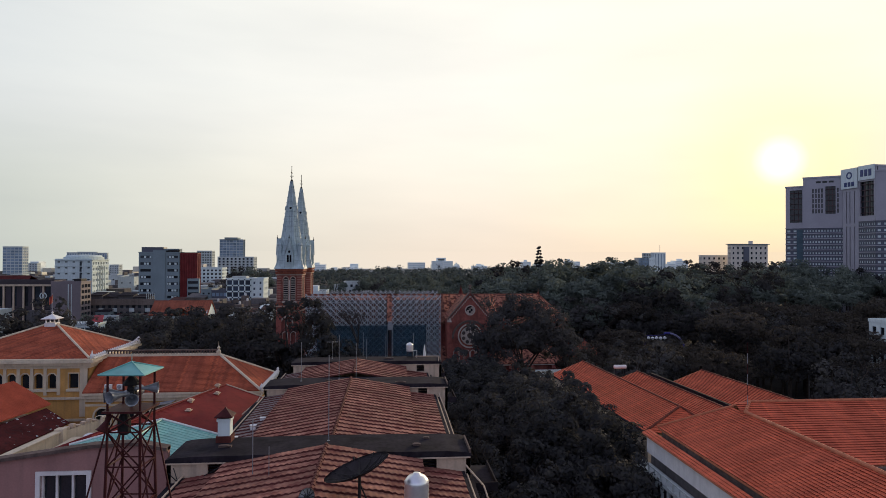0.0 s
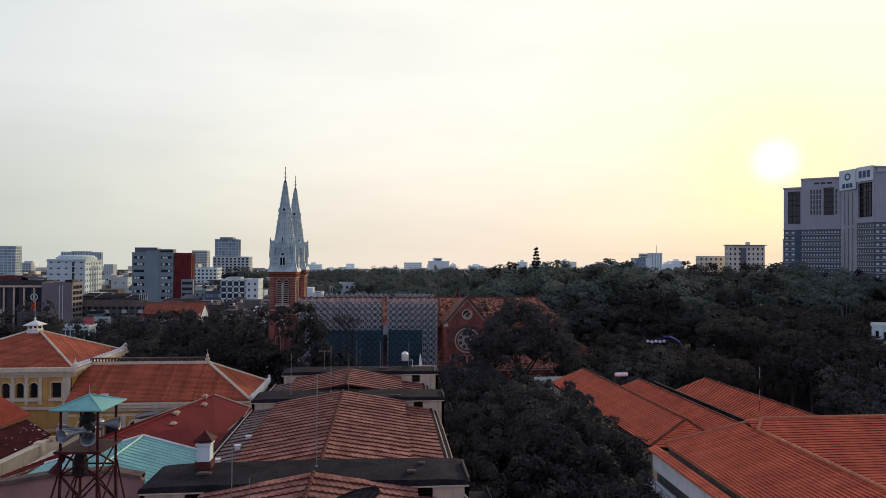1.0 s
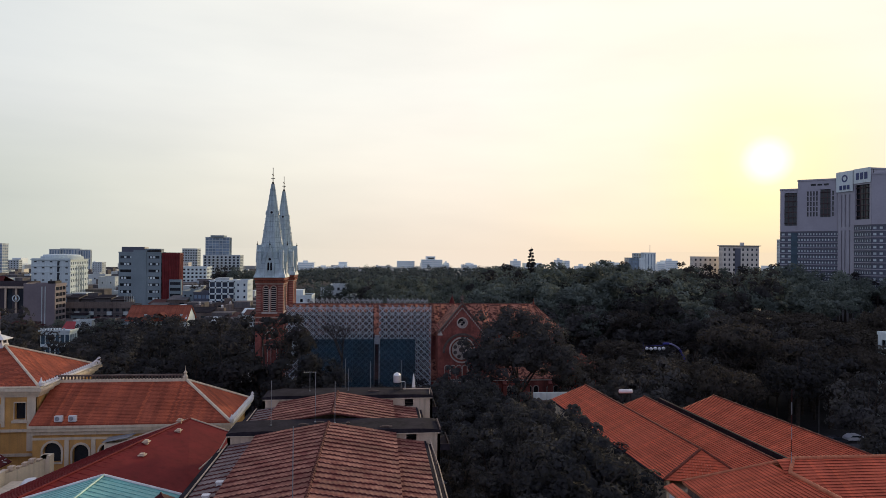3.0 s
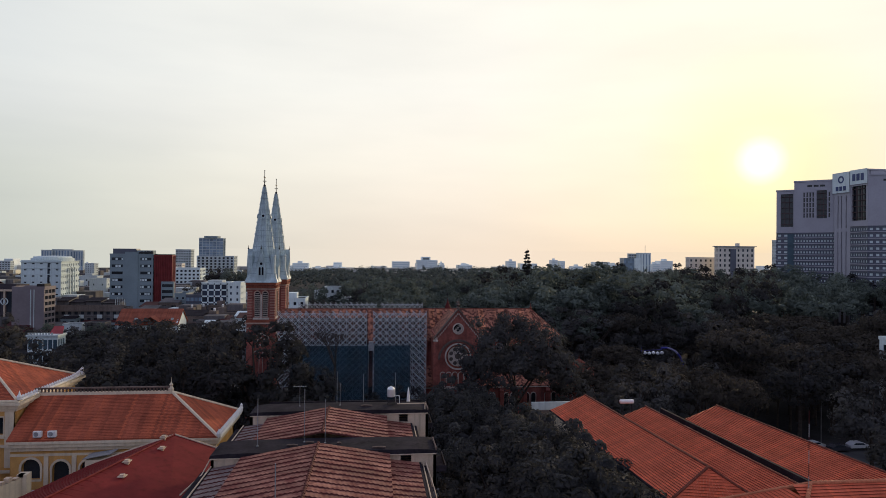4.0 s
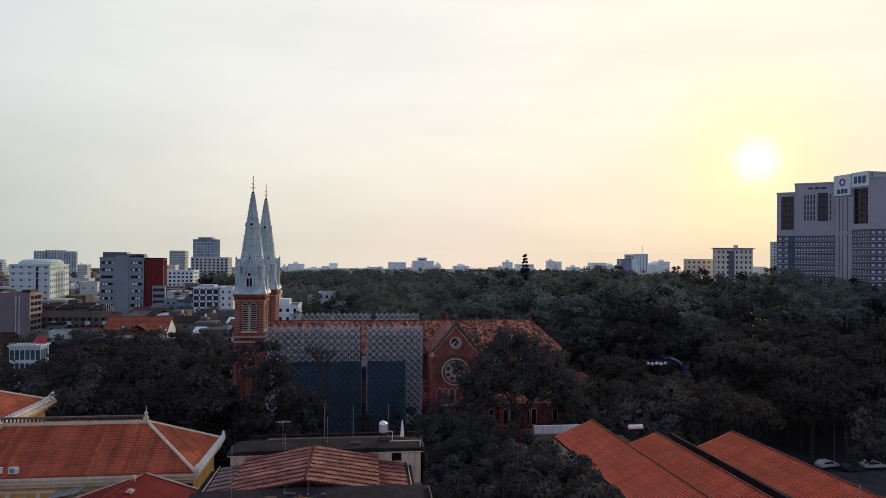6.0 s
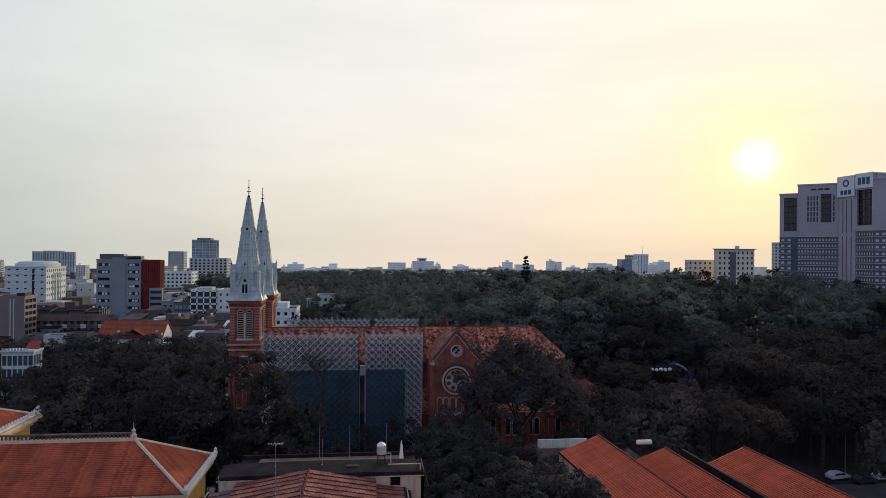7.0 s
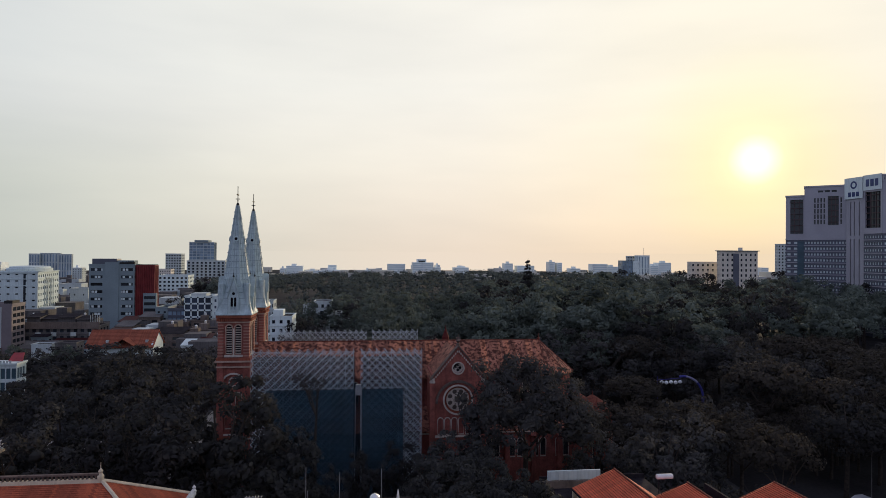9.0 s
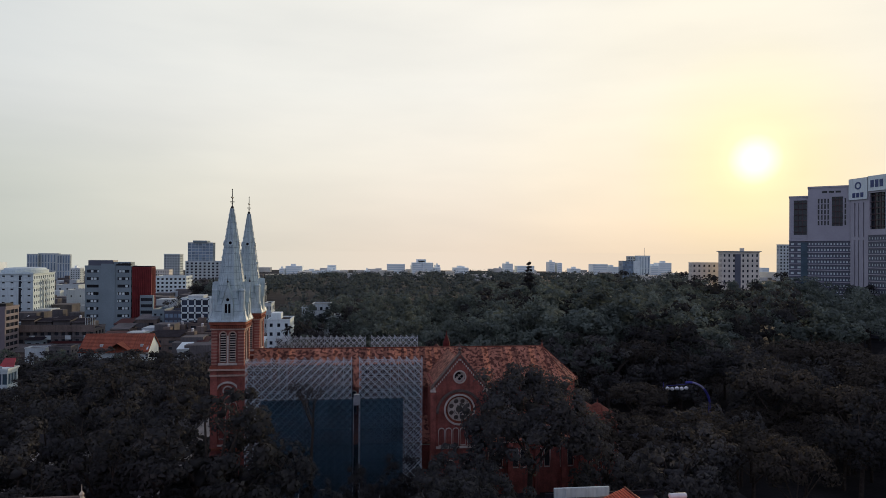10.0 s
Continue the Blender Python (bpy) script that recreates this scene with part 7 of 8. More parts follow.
    for i in range(5):   # dark squares where the bars of the grid cross
        for j in range(1, 8):
            part("crossing_panel", box(-6.15 + i * 3.07 - .33, -7.1, 1.5 + (j - .05) * 3.1 - .42, -6.15 + i * 3.07 + .33, -7.01, 1.5 + (j - .05) * 3.1 + .42), NAVYGLASS, e)
    block("office_annex", "plain white annex with a column of small windows", -48.0, -41.8, 180.6, 194, 23.0, (2, 7), (4, 7), CONCW, NAVYGLASS, .3, .4)
    block("grey_block", "plain grey rendered block", -75, -69.6, 186, 200, 17.2, (2, 5), (3, 5), CONCD, DARKGLASS, .4, .3)
    block("dark_glass_block", "low dark blue glass block", -69.5, -61.6, 186, 200, 16.6, (4, 5), (4, 5), BLUEBAND, BLUEGLASS, .8, .6)
    # villas to the far side of the towers
    e = block("villa", "white villa with flat roofs and small windows", -10.6, -2.6, 110, 122, 20.6, (3, 6), (3, 6), CONCW, DARKGLASS, .4, .4, bands=6, parapet=.4)
    roof_box(e, CONCW, -3.4, -2, 20.6, .2, 4, 22.8)
    for x0, x1, z, y in ((-2.8, 1.2, 21.4, 151), (1.6, 9.0, 22.9, 152), (.4, 10.2, 20.4, 147), (8.2, 17.2, 16.4, 144), (10.9, 13.6, 18.4, 148), (-18.1, -15.3, 23.4, 150)):
        block("villa", "small white flat-roofed villa among the trees", x0, x1, y, y + 9, z, (3, 6), (2, 6), CONC, DARKGLASS, .45, .45, parapet=.3, bands=6)
    # low roofs left of the towers
    e = thing("tiled_villa", "old villa with a long orange tile roof and white gable", "house")
    bm = bmesh.new()
    B(bm, -64.5, 88, 0, -44.1, 98, 14)
    P(bm, [(-44.1, 87.6, 14), (-44.1, 98.4, 14), (-44.1, 93, 18.1)], .5, (-1, 0, 0))
    part("wall", bm, CONCW, e)
    bm = bmesh.new()
    P(bm, [(-64.9, 87, 13.35), (-43.7, 87, 13.35), (-43.7, 93, 18.25), (-64.9, 93, 18.25)], .2)
    P(bm, [(-43.7, 99, 13.35), (-64.9, 99, 13.35), (-64.9, 93, 18.25), (-43.7, 93, 18.25)], .2)
    part("roof", bm, VILLA_TILE, e)
    courses("roof", e, VILLA_TILE, (-64.9, 87, 13.4), (-43.7, 87, 13.4), (-64.9, 93, 18.3), (-43.7, 93, 18.3), .6)
    part("porch_gable", (lambda b: (P(b, [(-56, 85.6, 14.2), (-52.7, 85.6, 16.3), (-52.7, 90, 16.3), (-56, 90, 14.2)], .2), P(b, [(-52.7, 85.6, 16.3), (-49.4, 85.6, 14.2), (-49.4, 90, 14.2), (-52.7, 90, 16.3)], .2), b)[2])(bmesh.new()), VILLA_TILE, e)
    for u in (-58.5, -46.3):
        part("dormer", box(u - .4, 88.6, 14.6, u + .4, 89.8, 15.5), CONC, e)
    part("ridge", (lambda b: (T(b, (-64.9, 93, 18.34), (-43.7, 93, 18.34), .14, n=6), b)[1])(bmesh.new()), VILLA_TILE, e)
    rng = random.Random(5)
    for k in range(26):
        x = -126 + k * 3.1 + rng.uniform(-1.5, 1.5)
        y = 122 + rng.uniform(0, 60)
        z = rng.uniform(6.5, 11.5) + (y - 122) * .06
        wmat = rng.choice([DIRTY, DIRTY, BROWNWALL, BROWNWALL, CONCD])
        if y < 160 and -122 < x < -80:
            z *= .8
        w = rng.uniform(6, 15)
        e = block("shophouse", rng.choice(["narrow sooty concrete shophouse with a flat roof", "grey stained shophouse with open balconies"]), x, x + w, y, y + 10, z, (2, 4), (2, 4), wmat, DARKGLASS, .5, .45, bands=4, parapet=.4)
        if rng.random() < .5:
            bm = bmesh.new()
            P(bm, [(-w / 2 - .3, -5.4, z + .6), (w / 2 + .3, -5.4, z + .6), (w / 2 + .3, 5, z + 2.2), (-w / 2 - .3, 5, z + 2.2)], .12)
            part("sheet_roof", bm, rng.choice([RUST, BITUMEN, DIRTY]), e)
        else:
            roof_box(e, wmat, -1.5, -1, z, 1.5, 3, z + 2.2)
            part("roof_tank", (lambda b: (L(b, [(.5, z + 2.2), (.55, z + 3.2), (.2, z + 3.5)], (.3, 1, 0), 10), b)[1])(bmesh.new()), STEEL, e)
    e = block("tenement", "long sooty tenement with a stained mauve parapet and dark roofs", -113, -84, 146, 156, 13.6, (11, 4), (3, 4), DIRTY, DARKGLASS, .55, .5, bands=4, parapet=.3)
    part("parapet_wall", box(-14.8, -5.5, 12.6, 14.6, -5.2, 15.4), BROWNWALL, e, "stained mauve parapet wall")
    for u, w, z, d in ((-12, 5, 17.6, 0), (-6.2, 5.8, 16.8, 1), (.6, 6.6, 17.4, .5), (8, 6.2, 16.6, -.5)):
        part("roof_room", box(u - w / 2, -2.5 + d, 13.6, u + w / 2, 4, z - .3), DIRTY, e)
        part("sheet_roof", (lambda b: (P(b, [(u - w / 2 - .4, -3.2 + d, z - .5), (u + w / 2 + .4, -3.2 + d, z - .5), (u + w / 2 + .4, 4.4, z + .6), (u - w / 2 - .4, 4.4, z + .6)], .12), b)[1])(bmesh.new()), BITUMEN, e)
    for u in (-9, -3, 4.5, 11.5):
        part("wall_panel", box(u - 1, -5.28, 9.6, u + 1, -5.02, 11.2), CONC, e)
    for k in range(5):
        part("post", box(10.8 + k * .9, -4.8, 15.4, 10.95 + k * .9, -4.65, 18.0 + (k % 2) * .7), CONC, e)
    e = block("shed", "small sooty shed behind the square's trees", -88, -80.6, 118, 124, 10.6, (4, 3), (2, 3), DIRTY, DARKGLASS, .4, .3, parapet=.3)
    e = block("shed", "small white shed behind the square's trees", -98, -91, 122, 127, 9.6, (2, 3), (2, 3), CONC, DARKGLASS, .2, .2, parapet=.3)
    for k in range(7):
        x, y, z = -44 + k * 4.5, 118 + (k % 3) * 9, 9.0 + (k * 37 % 4)
        e = block("shophouse", "small pale house with a stepped roof", x, x + 4, y, y + 8, z, (2, 3), (2, 3), CONC, DARKGLASS, .45, .45, parapet=.4)
        bm = bmesh.new()
        P(bm, [(-2.2, -4.2, z + .5), (2.2, -4.2, z + .5), (2.2, 3, z + 2), (-2.2, 3, z + 2)], .12)
        part("sheet_roof", bm, RUST if k % 2 else CONCW, e)
    # striped tower at the edge of the square, low glass store with a red sign
    e = block("banded_block", "mauve-grey block with dark horizontal bands", -120.6, -108.4, 129, 138, 23.4, (3, 9), (3, 9), MAUVE2, DARKGLASS, .9, .6)
    part("blank_panel", box(-6.1, -4.75, 0, 6.05, -4.52, 23.8), MAUVE2, e)
    part("pale_fin", box(.9, -4.95, 0, 1.25, -4.76, 23.0), CONC, e)
    part("pale_fin", box(2.2, -4.95, 0, 2.5, -4.76, 23.0), CONC, e)
    part("roof_plant", box(2.4, -3, 23.4, 5.4, 2, 25.2), IRON, e)
    e = block("dark_block", "dark stone block with tall pale columns", -160, -126, 142, 152, 23.4, (7, 2), (3, 3), DARKSTONE, DARKGLASS, .5, .85)
    for k in range(9):
        part("column", box(-16.8 + k * 4.2 - .35, -5.5, 2, -16.8 + k * 4.2 + .35, -5.02, 21.5), BEIGE, e)
    part("cornice", box(-17.4, -5.9, 21.5, 17.4, -5.02, 22.3), BEIGE, e)
    bm = bmesh.new()
    ring(bm, circ(12.6, 17.2, 1.2, 16), .35, .2, Matrix.Translation((0, -5.3, 0)))
    L(bm, [(.25, 16.2), (.55, 16.9), (.3, 17.4), (.35, 17.9), (.1, 18.2)], (12.6, -5.4, 0), 8)
    part("emblem", bm, CONCW, e, "round pale emblem on the dark front")
    for x0, x1, y, z in ((-186, -166, 196, 24.4), (-165, -150, 188, 22.0)):
        e = block("shophouse", "maroon-roofed old block with a stained cornice", x0, x1, y, y + 9, z - 3, (5, 5), (2, 5), DIRTY, DARKGLASS, .5, .5, parapet=.3)
        bm = bmesh.new()
        w = (x1 - x0) / 2
        P(bm, [(-w - .4, -5, z - 2.6), (w + .4, -5, z - 2.6), (w - 1.5, 0, z), (-w + 1.5, 0, z)], .2)
        P(bm, [(w + .4, 5, z - 2.6), (-w - .4, 5, z - 2.6), (-w + 1.5, 0, z), (w - 1.5, 0, z)], .2)
        part("sheet_roof", bm, DRED_OLD, e)
    e = block("glass_store", "low pale store with a teal glass front and white sign letters", -78.2, -69.8, 58, 63, 12.9, (6, 3), (3, 3), CONCW, TEALGLASS, .85, .75)
    part("roof_slab", box(-4.5, -3, 13.3, 4.6, 2.6, 13.7), CONCW, e)
    bm = bmesh.new()
    P(bm, [(.6, .2, 13.75), (4.4, .2, 13.75), (3.8, 2.4, 15.8), (1.0, 2.4, 15.8)], .25)
    part("red_roof", bm, REDSIGN, e)
    for k in range(9):   # letters as bars on the roof edge
        part("letter_bar", box(-4.0 + k * .82, -2.9, 13.71, -3.5 + k * .82, -2.8, 14.4), CONC, e)


city()


def bank():
    e = thing("bank_tower", "mauve-grey office towers with banded windows and roof signs", "office tower")

    def vol(M, w, d, z1, slits, rec, rows, cols, zb, strips=()):
        bm = bmesh.new()
        holes = [rect(u - .4, zb + 9 + j * 3.2, u + .4, zb + 11.7 + j * 3.2) for u in slits for j in range(5)]
        if rec:
            holes.append(rect(rec[0], rec[2], rec[1], rec[3]))
        if slits:
            holes += [rect(u, z1 - 3.2, u + 2.6, z1 - 2.0) for u in (7.0, 10.4, 13.8)]
        holes += [rect(u - .35, zb + 1, u + .35, z1 - 13) for u in strips]
        holed(bm, rect(0, zb, w, z1), holes, 1.2, M)
        part("upper_wall", bm, MAUVE, e)
        if rec:
            n = round((rec[3] - rec[2]) / 3.3)
            for j in range(n):
                z = rec[2] + (rec[3] - rec[2]) * (j + .5) / n
                part("balcony_slab", box(rec[0], .5, z - .2, rec[1], 1.6, z + .2, M=M), RECESS, e)
            for u in (.3, .65):
                part("mullion", box(rec[0] + (rec[1] - rec[0]) * u, .4, rec[2], rec[0] + (rec[1] - rec[0]) * u + .35, .9, rec[3], M=M), RECESS, e)
        part("dark_recess", box(.4, 1.7, zb, w - .4, 1.8, z1 - 1, M=M), DARKGLASS, e)
        if cols:
            facade(e, M @ Matrix.Translation((w / 2, 0, 0)), w, 0, zb - .01, cols, rows, BLUEBAND, CONCW, .5, .36, 1.0, .3, 2, "lower_wall")
            for j in range(rows + 1):
                z = 2 + (zb - 2) * j / rows
                part("floor_band", box(-.2, -.35, z - .2, w + .2, -.01, z + .25, M=M), MAUVE, e)
        else:
            bm = bmesh.new()
            holed(bm, rect(0, 0, w, zb - .01), [rect(u - .35, 2, u + .35, zb - 1) for u in strips], 1.2, M)
            part("lower_wall", bm, MAUVE, e)
            part("dark_recess", box(.4, 1.7, 1, w - .4, 1.8, zb, M=M), DARKGLASS, e)
        part("core", box(0, 1.81, 0, w, d, z1 - .02, M=M), MAUVE, e)
        part("parapet", box(-.3, -.3, z1, w + .3, d + .3, z1 + .9, M=M), MAUVE, e)

    R = lambda x, y, deg: Matrix.Translation((x, y, 0)) @ Matrix.Rotation(radians(deg), 4, "Z")
    vol(R(276.2, 229.0, -38), 10.5, 10, 79.8, (), (2.4, 9.2, 57.5, 78.0), 15, 3, 54)
    vol(R(283.3, 222.2, -38), 21.9, 14, 85.0, (5.4, 7.0, 8.6, 10.2, 18.6), (12.0, 17.4, 62.5, 79.5), 15, 14, 54)
    part("glazed_bay", box(6.2, -.6, 0, 10.4, -.36, 53.0, M=R(276.2, 229.0, -38)), TEALGLASS, e, "teal-blue glazed bay")
    A = R(299.4, 208.6, -86)
    vol(A, 12.0, 24, 88.2, (), None, 15, 0, 55, (3.0, 5.6, 9.0))
    A2 = A @ Matrix.Translation((12.05, 0, 0))
    vol(A2, 12.0, 24, 88.2, (), (.8, 10.8, 60.0, 80.0), 15, 7, 57)
    vol(A2 @ Matrix.Translation((12.1, .2, 0)) @ Matrix.Rotation(radians(48), 4, "Z"), 30, 16, 85.0, (14, 17), None, 15, 10, 57)
    s = part("sign_board", box(-.5, -.8, 77.0, 11.9, -.45, 88.9, M=A), CONCW, e, "white sign board with a round navy mark")
    bm = bmesh.new()
    ring(bm, circ(6.0, 84.8, 1.3, 16), .9, .12, A @ Matrix.Translation((0, -.82, 0)))
    part("logo_ring", bm, LOGOBLUE, s)
    for k in range(3):
        part("letter_bar", box(2.2 + k * 2.7, -.95, 78.2, 4.2 + k * 2.7, -.82, 80.8, M=A), LOGOBLUE, s)
    s = part("sign_board", box(.2, -.6, 81.0, 12, -.3, 89.4, M=A2), CONCW, e, "white sign board with navy bars")
    for k in range(3):
        part("letter_bar", box(2.0 + k * 2.9, -.75, 83.0, 4.1 + k * 2.9, -.62, 87.0, M=A2), LOGOBLUE, s)


bank()
e = block("apartment_block", "beige tower block with columns of windows", 370, 409, 459, 466, 47.5, (8, 9), (3, 9), PALE, DARKGLASS, .38, .5, see=-1, bands=9)
part("glazed_bay", box(-6.5, -4.0, 0, -.5, -3.55, 46.0), BLUEBAND, e)
part("roof_edge", box(-21, -5, 48.3, 21, 4.5, 49.0), CONCD, e)
part("roof_house", box(2, -1, 48.9, 5, 2, 52), PALE, e)
block("apartment_block", "cream mid-rise block with a dark flank", 351, 383, 482, 489, 36.6, (6, 7), (3, 7), PALE, DARKGLASS, .4, .5, see=-1, bands=9)
block("apartment_block", "slim pale tower behind the woods", 459, 474, 500, 505, 56, (4, 16), (4, 16), CONC, DARKGLASS, .5, .5, see=-1)
g = block("gate_house", "white and yellow gate pavilion at the street", 144, 150, -10, -4, 19.5, (2, 5), (2, 5), CONCW, DARKGLASS, .5, .5, see=-1)
part("yellow_band", box(-3.3, -3.4, 17.6, 3.3, -3.02, 18.8), YELLOW, g)


e = block("office_tower", "white slab tower with a roof mast above the woods", 480.5, 500.9, 900, 915, 42, (4, 2), (3, 10), CONCW, BLUEGLASS, .3, .95, see=-1, parapet=.9)
part("roof_mast", box(3, 0, 42, 3.5, .5, 56), GREYMET, e)
block("office_tower", "grey slab behind a white tower", 469, 482.7, 918, 925, 41, (3, 9), (2, 9), CONC, DARKGLASS, .6, .5, see=-1)
block("office_tower", "dark blue glass block beside a white tower", 451, 469, 896, 915, 33.2, (5, 8), (3, 8), CONCD, BLUEGLASS, .8, .8, see=-1, parapet=.6)
block("office_tower", "blank white block beside a glass block", 469.2, 480.3, 894, 912, 33, (3, 4), (2, 4), CONCW, DARKGLASS, .12, .12, see=-1)


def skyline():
    """Far towers on the horizon, haze put into their pale wall colours."""
    m = mat("haze_paled_wall", (0.84, 0.88, 0.84), 0.9, vary=.12, scale=.02)
    m2 = mat("haze_paled_glass", (0.62, 0.7, 0.7), 0.6, vary=.1, scale=.02)
    rng = random.Random(11)
    rows = [(-138.9, -106.5, 1150, 17), (-150, -140, 1140, 12), (-69.4, -33.2, 1150, 9), (-105, -70, 1160, 7), (-58.2, -41.2, 1165, 18.5), (15.8, 27.2, 1150, 9), (61.6, 97.5, 1150, 21.7),
            (112.1, 155.2, 1150, 25), (122.4, 140.9, 1155, 31.7), (133.6, 151.2, 1146, 24.4), (155.9, 170, 1150, 15.3), (197, 228, 1150, 15), (208, 222, 1160, 17.5), (303, 320.4, 1150, 23.8), (329.6, 365.9, 1150, 19.3), (443, 465, 1150, 14), (455.5, 470, 1350, 25),
            (476, 488, 1350, 23), (491, 524, 1150, 23.6), (522.5, 555, 1160, 17.8), (636.7, 664.9, 1150, 27.1), (618.7, 636.7, 1150, 20.6), (-682, -666, 1150, 21.7), (871, 888, 1150, 17.5), (-538, -526, 1150, 12), (340, 352, 1500, 26), (356, 364, 1500, 29), (560, 590, 1400, 18)]
    for _ in range(10):
        d = rng.uniform(1350, 1560)
        x = rng.uniform(-0.75, 0.75) * d
        rows.append((x, x + rng.uniform(9, 26), d, rng.uniform(8, 20)))
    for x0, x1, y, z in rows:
        e = thing("distant_tower", "distant city block coloured pale to stand for evening haze", "building", "distant skyline")
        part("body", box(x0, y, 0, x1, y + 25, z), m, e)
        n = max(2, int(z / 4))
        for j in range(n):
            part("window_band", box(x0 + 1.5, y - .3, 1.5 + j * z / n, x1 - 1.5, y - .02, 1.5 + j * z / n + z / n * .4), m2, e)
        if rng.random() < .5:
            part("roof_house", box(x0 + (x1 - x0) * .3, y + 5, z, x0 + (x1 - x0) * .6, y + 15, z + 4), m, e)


skyline()


def haze_glow_wall():
    """Glowing wall closing the view past the far town: haze in sky colours."""
    def along(stops, p):
        for (p0, c0), (p1, c1) in zip(stops, stops[1:]):
            if p <= p1:
                k = max(0.0, (p - p0) / (p1 - p0))
                return [u + (v - u) * k for u, v in zip(c0, c1)]
        return list(stops[-1][1])
    a = lambda deg: deg / 180
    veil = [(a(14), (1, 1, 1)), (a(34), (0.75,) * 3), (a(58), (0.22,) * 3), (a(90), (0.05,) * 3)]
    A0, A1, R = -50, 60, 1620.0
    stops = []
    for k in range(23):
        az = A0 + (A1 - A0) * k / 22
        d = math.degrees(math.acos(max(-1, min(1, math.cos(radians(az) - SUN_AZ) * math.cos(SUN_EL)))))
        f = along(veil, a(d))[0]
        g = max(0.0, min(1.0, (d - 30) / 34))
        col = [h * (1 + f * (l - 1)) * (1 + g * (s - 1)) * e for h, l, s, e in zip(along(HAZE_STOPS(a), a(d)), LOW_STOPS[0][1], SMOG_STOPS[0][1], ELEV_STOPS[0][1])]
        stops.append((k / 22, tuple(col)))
    m = bpy.data.materials.new("glowing_haze_backdrop")
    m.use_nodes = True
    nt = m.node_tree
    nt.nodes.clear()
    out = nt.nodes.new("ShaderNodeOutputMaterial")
    # emission stands for haze and covers the bare ground out to the horizon
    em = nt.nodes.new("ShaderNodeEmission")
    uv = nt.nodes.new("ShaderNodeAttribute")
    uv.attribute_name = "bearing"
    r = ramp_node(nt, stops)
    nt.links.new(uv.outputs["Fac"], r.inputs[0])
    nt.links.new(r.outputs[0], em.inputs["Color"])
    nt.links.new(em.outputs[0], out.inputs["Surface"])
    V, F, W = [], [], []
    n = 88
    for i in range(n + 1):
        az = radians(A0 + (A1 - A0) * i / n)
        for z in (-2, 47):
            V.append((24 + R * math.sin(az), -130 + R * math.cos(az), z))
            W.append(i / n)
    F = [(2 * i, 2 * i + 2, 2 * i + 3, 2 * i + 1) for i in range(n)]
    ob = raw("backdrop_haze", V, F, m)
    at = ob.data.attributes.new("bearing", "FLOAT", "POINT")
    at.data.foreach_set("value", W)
    tagged(ob, "glowing backdrop band standing for evening haze beyond the town", "haze", kind="structure")


haze_glow_wall()


def low_city():
    """Roofs of the low town, too small to tell apart."""
    g = random.Random(17)
    for name, label, m, n, test in (("low_town", "crowded grey and white low houses of the old town", DIRTY, 420, 0), ("low_town", "crowded pale low houses of the old town", CONC, 90, 0), ("distant_town", "low town coloured pale to stand for haze", None, 150, 1)):
        if m is None:
            # town walls paled as well, distance haze put into the colour
            m = mat("haze_paled_town_wall", (0.55, 0.54, 0.5), 0.9, vary=.3, scale=.01, island_vary=.3)
        V, F = [], []
        for _ in range(n):
            if test:
                d, a = g.uniform(1050, 1500), radians(g.uniform(-36, 46))
                w, h = g.uniform(12, 30), g.uniform(5, 11)
            else:
                d, a = g.uniform(260, 980), radians(g.uniform(-38, -9))
                w, h = g.uniform(5, 13), g.uniform(8, 15)
            x, y = 24 + d * math.sin(a), -130 + d * math.cos(a)
            if not test and (-130 < x < -80 and y < 250):
                continue
            k = len(V)
            V += [(x + sx * w / 2, y + sy * w / 2, z) for z in (0, h) for sx, sy in ((-1, -1), (1, -1), (1, 1), (-1, 1))]
            F += [tuple(k + i for i in f) for f in ((4, 5, 6, 7), (0, 1, 5, 4), (1, 2, 6, 5), (2, 3, 7, 6), (3, 0, 4, 7))]
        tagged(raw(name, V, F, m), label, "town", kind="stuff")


low_city()

# ---------------- trees ----------------
near_kinds = [make_tree(s, R, H, 19.0, 100, 170, .3, LEAF_YARD, skirt=0.6, size=(.13, .24)) for s, R, H in ((1, 6.4, 5.6), (2, 5.6, 6.0))]
square_kinds = [make_tree(s, R, H, 24.0, 84, 120, .42, skirt=0.8, size=(.14, .26), label="dense dark street tree on the church square") for s, R, H in ((5, 7.8, 9.5), (6, 7.0, 10.0))]
mid_kinds = [make_tree(10 + k, R, H, 24.0, 44, 62, .66, LEAF_Y if k == 4 else LEAF_PARK if k in (1, 2) else None,
                       "olive-tinged rain tree with a flat spreading crown" if k == 4 else "", skirt=.25 if k == 4 else .5, size=(.19, .33), limbs=5, twigs=1) for k, (R, H) in enumerate(((7.6, 9.5), (8.6, 9.0), (6.8, 10.0), (8.0, 10.0), (9.0, 5.0)))]
BASE = {near_kinds[0]: 19.0, near_kinds[1]: 19.0, square_kinds[0]: 24.0, square_kinds[1]: 24.0, **{m: 24.0 for m in mid_kinds}}
placed = set()
trng = random.Random(3)


def plant(kind, x, y, top, wide=1.0):
    s = top / BASE[kind]
    m = Matrix.LocRotScale((x, y, 0), Euler((0, 0, trng.uniform(0, 6.28))), (s * wide, s * wide, s))
    if kind not in placed:
        placed.add(kind)
        kind.matrix_basis = m
        return
    o = copy_thing(kind, Matrix.LocRotScale((x, y, 0), Euler((0, 0, trng.uniform(0, 6.28))), None))
    o.scale = (s * wide, s * wide, s)


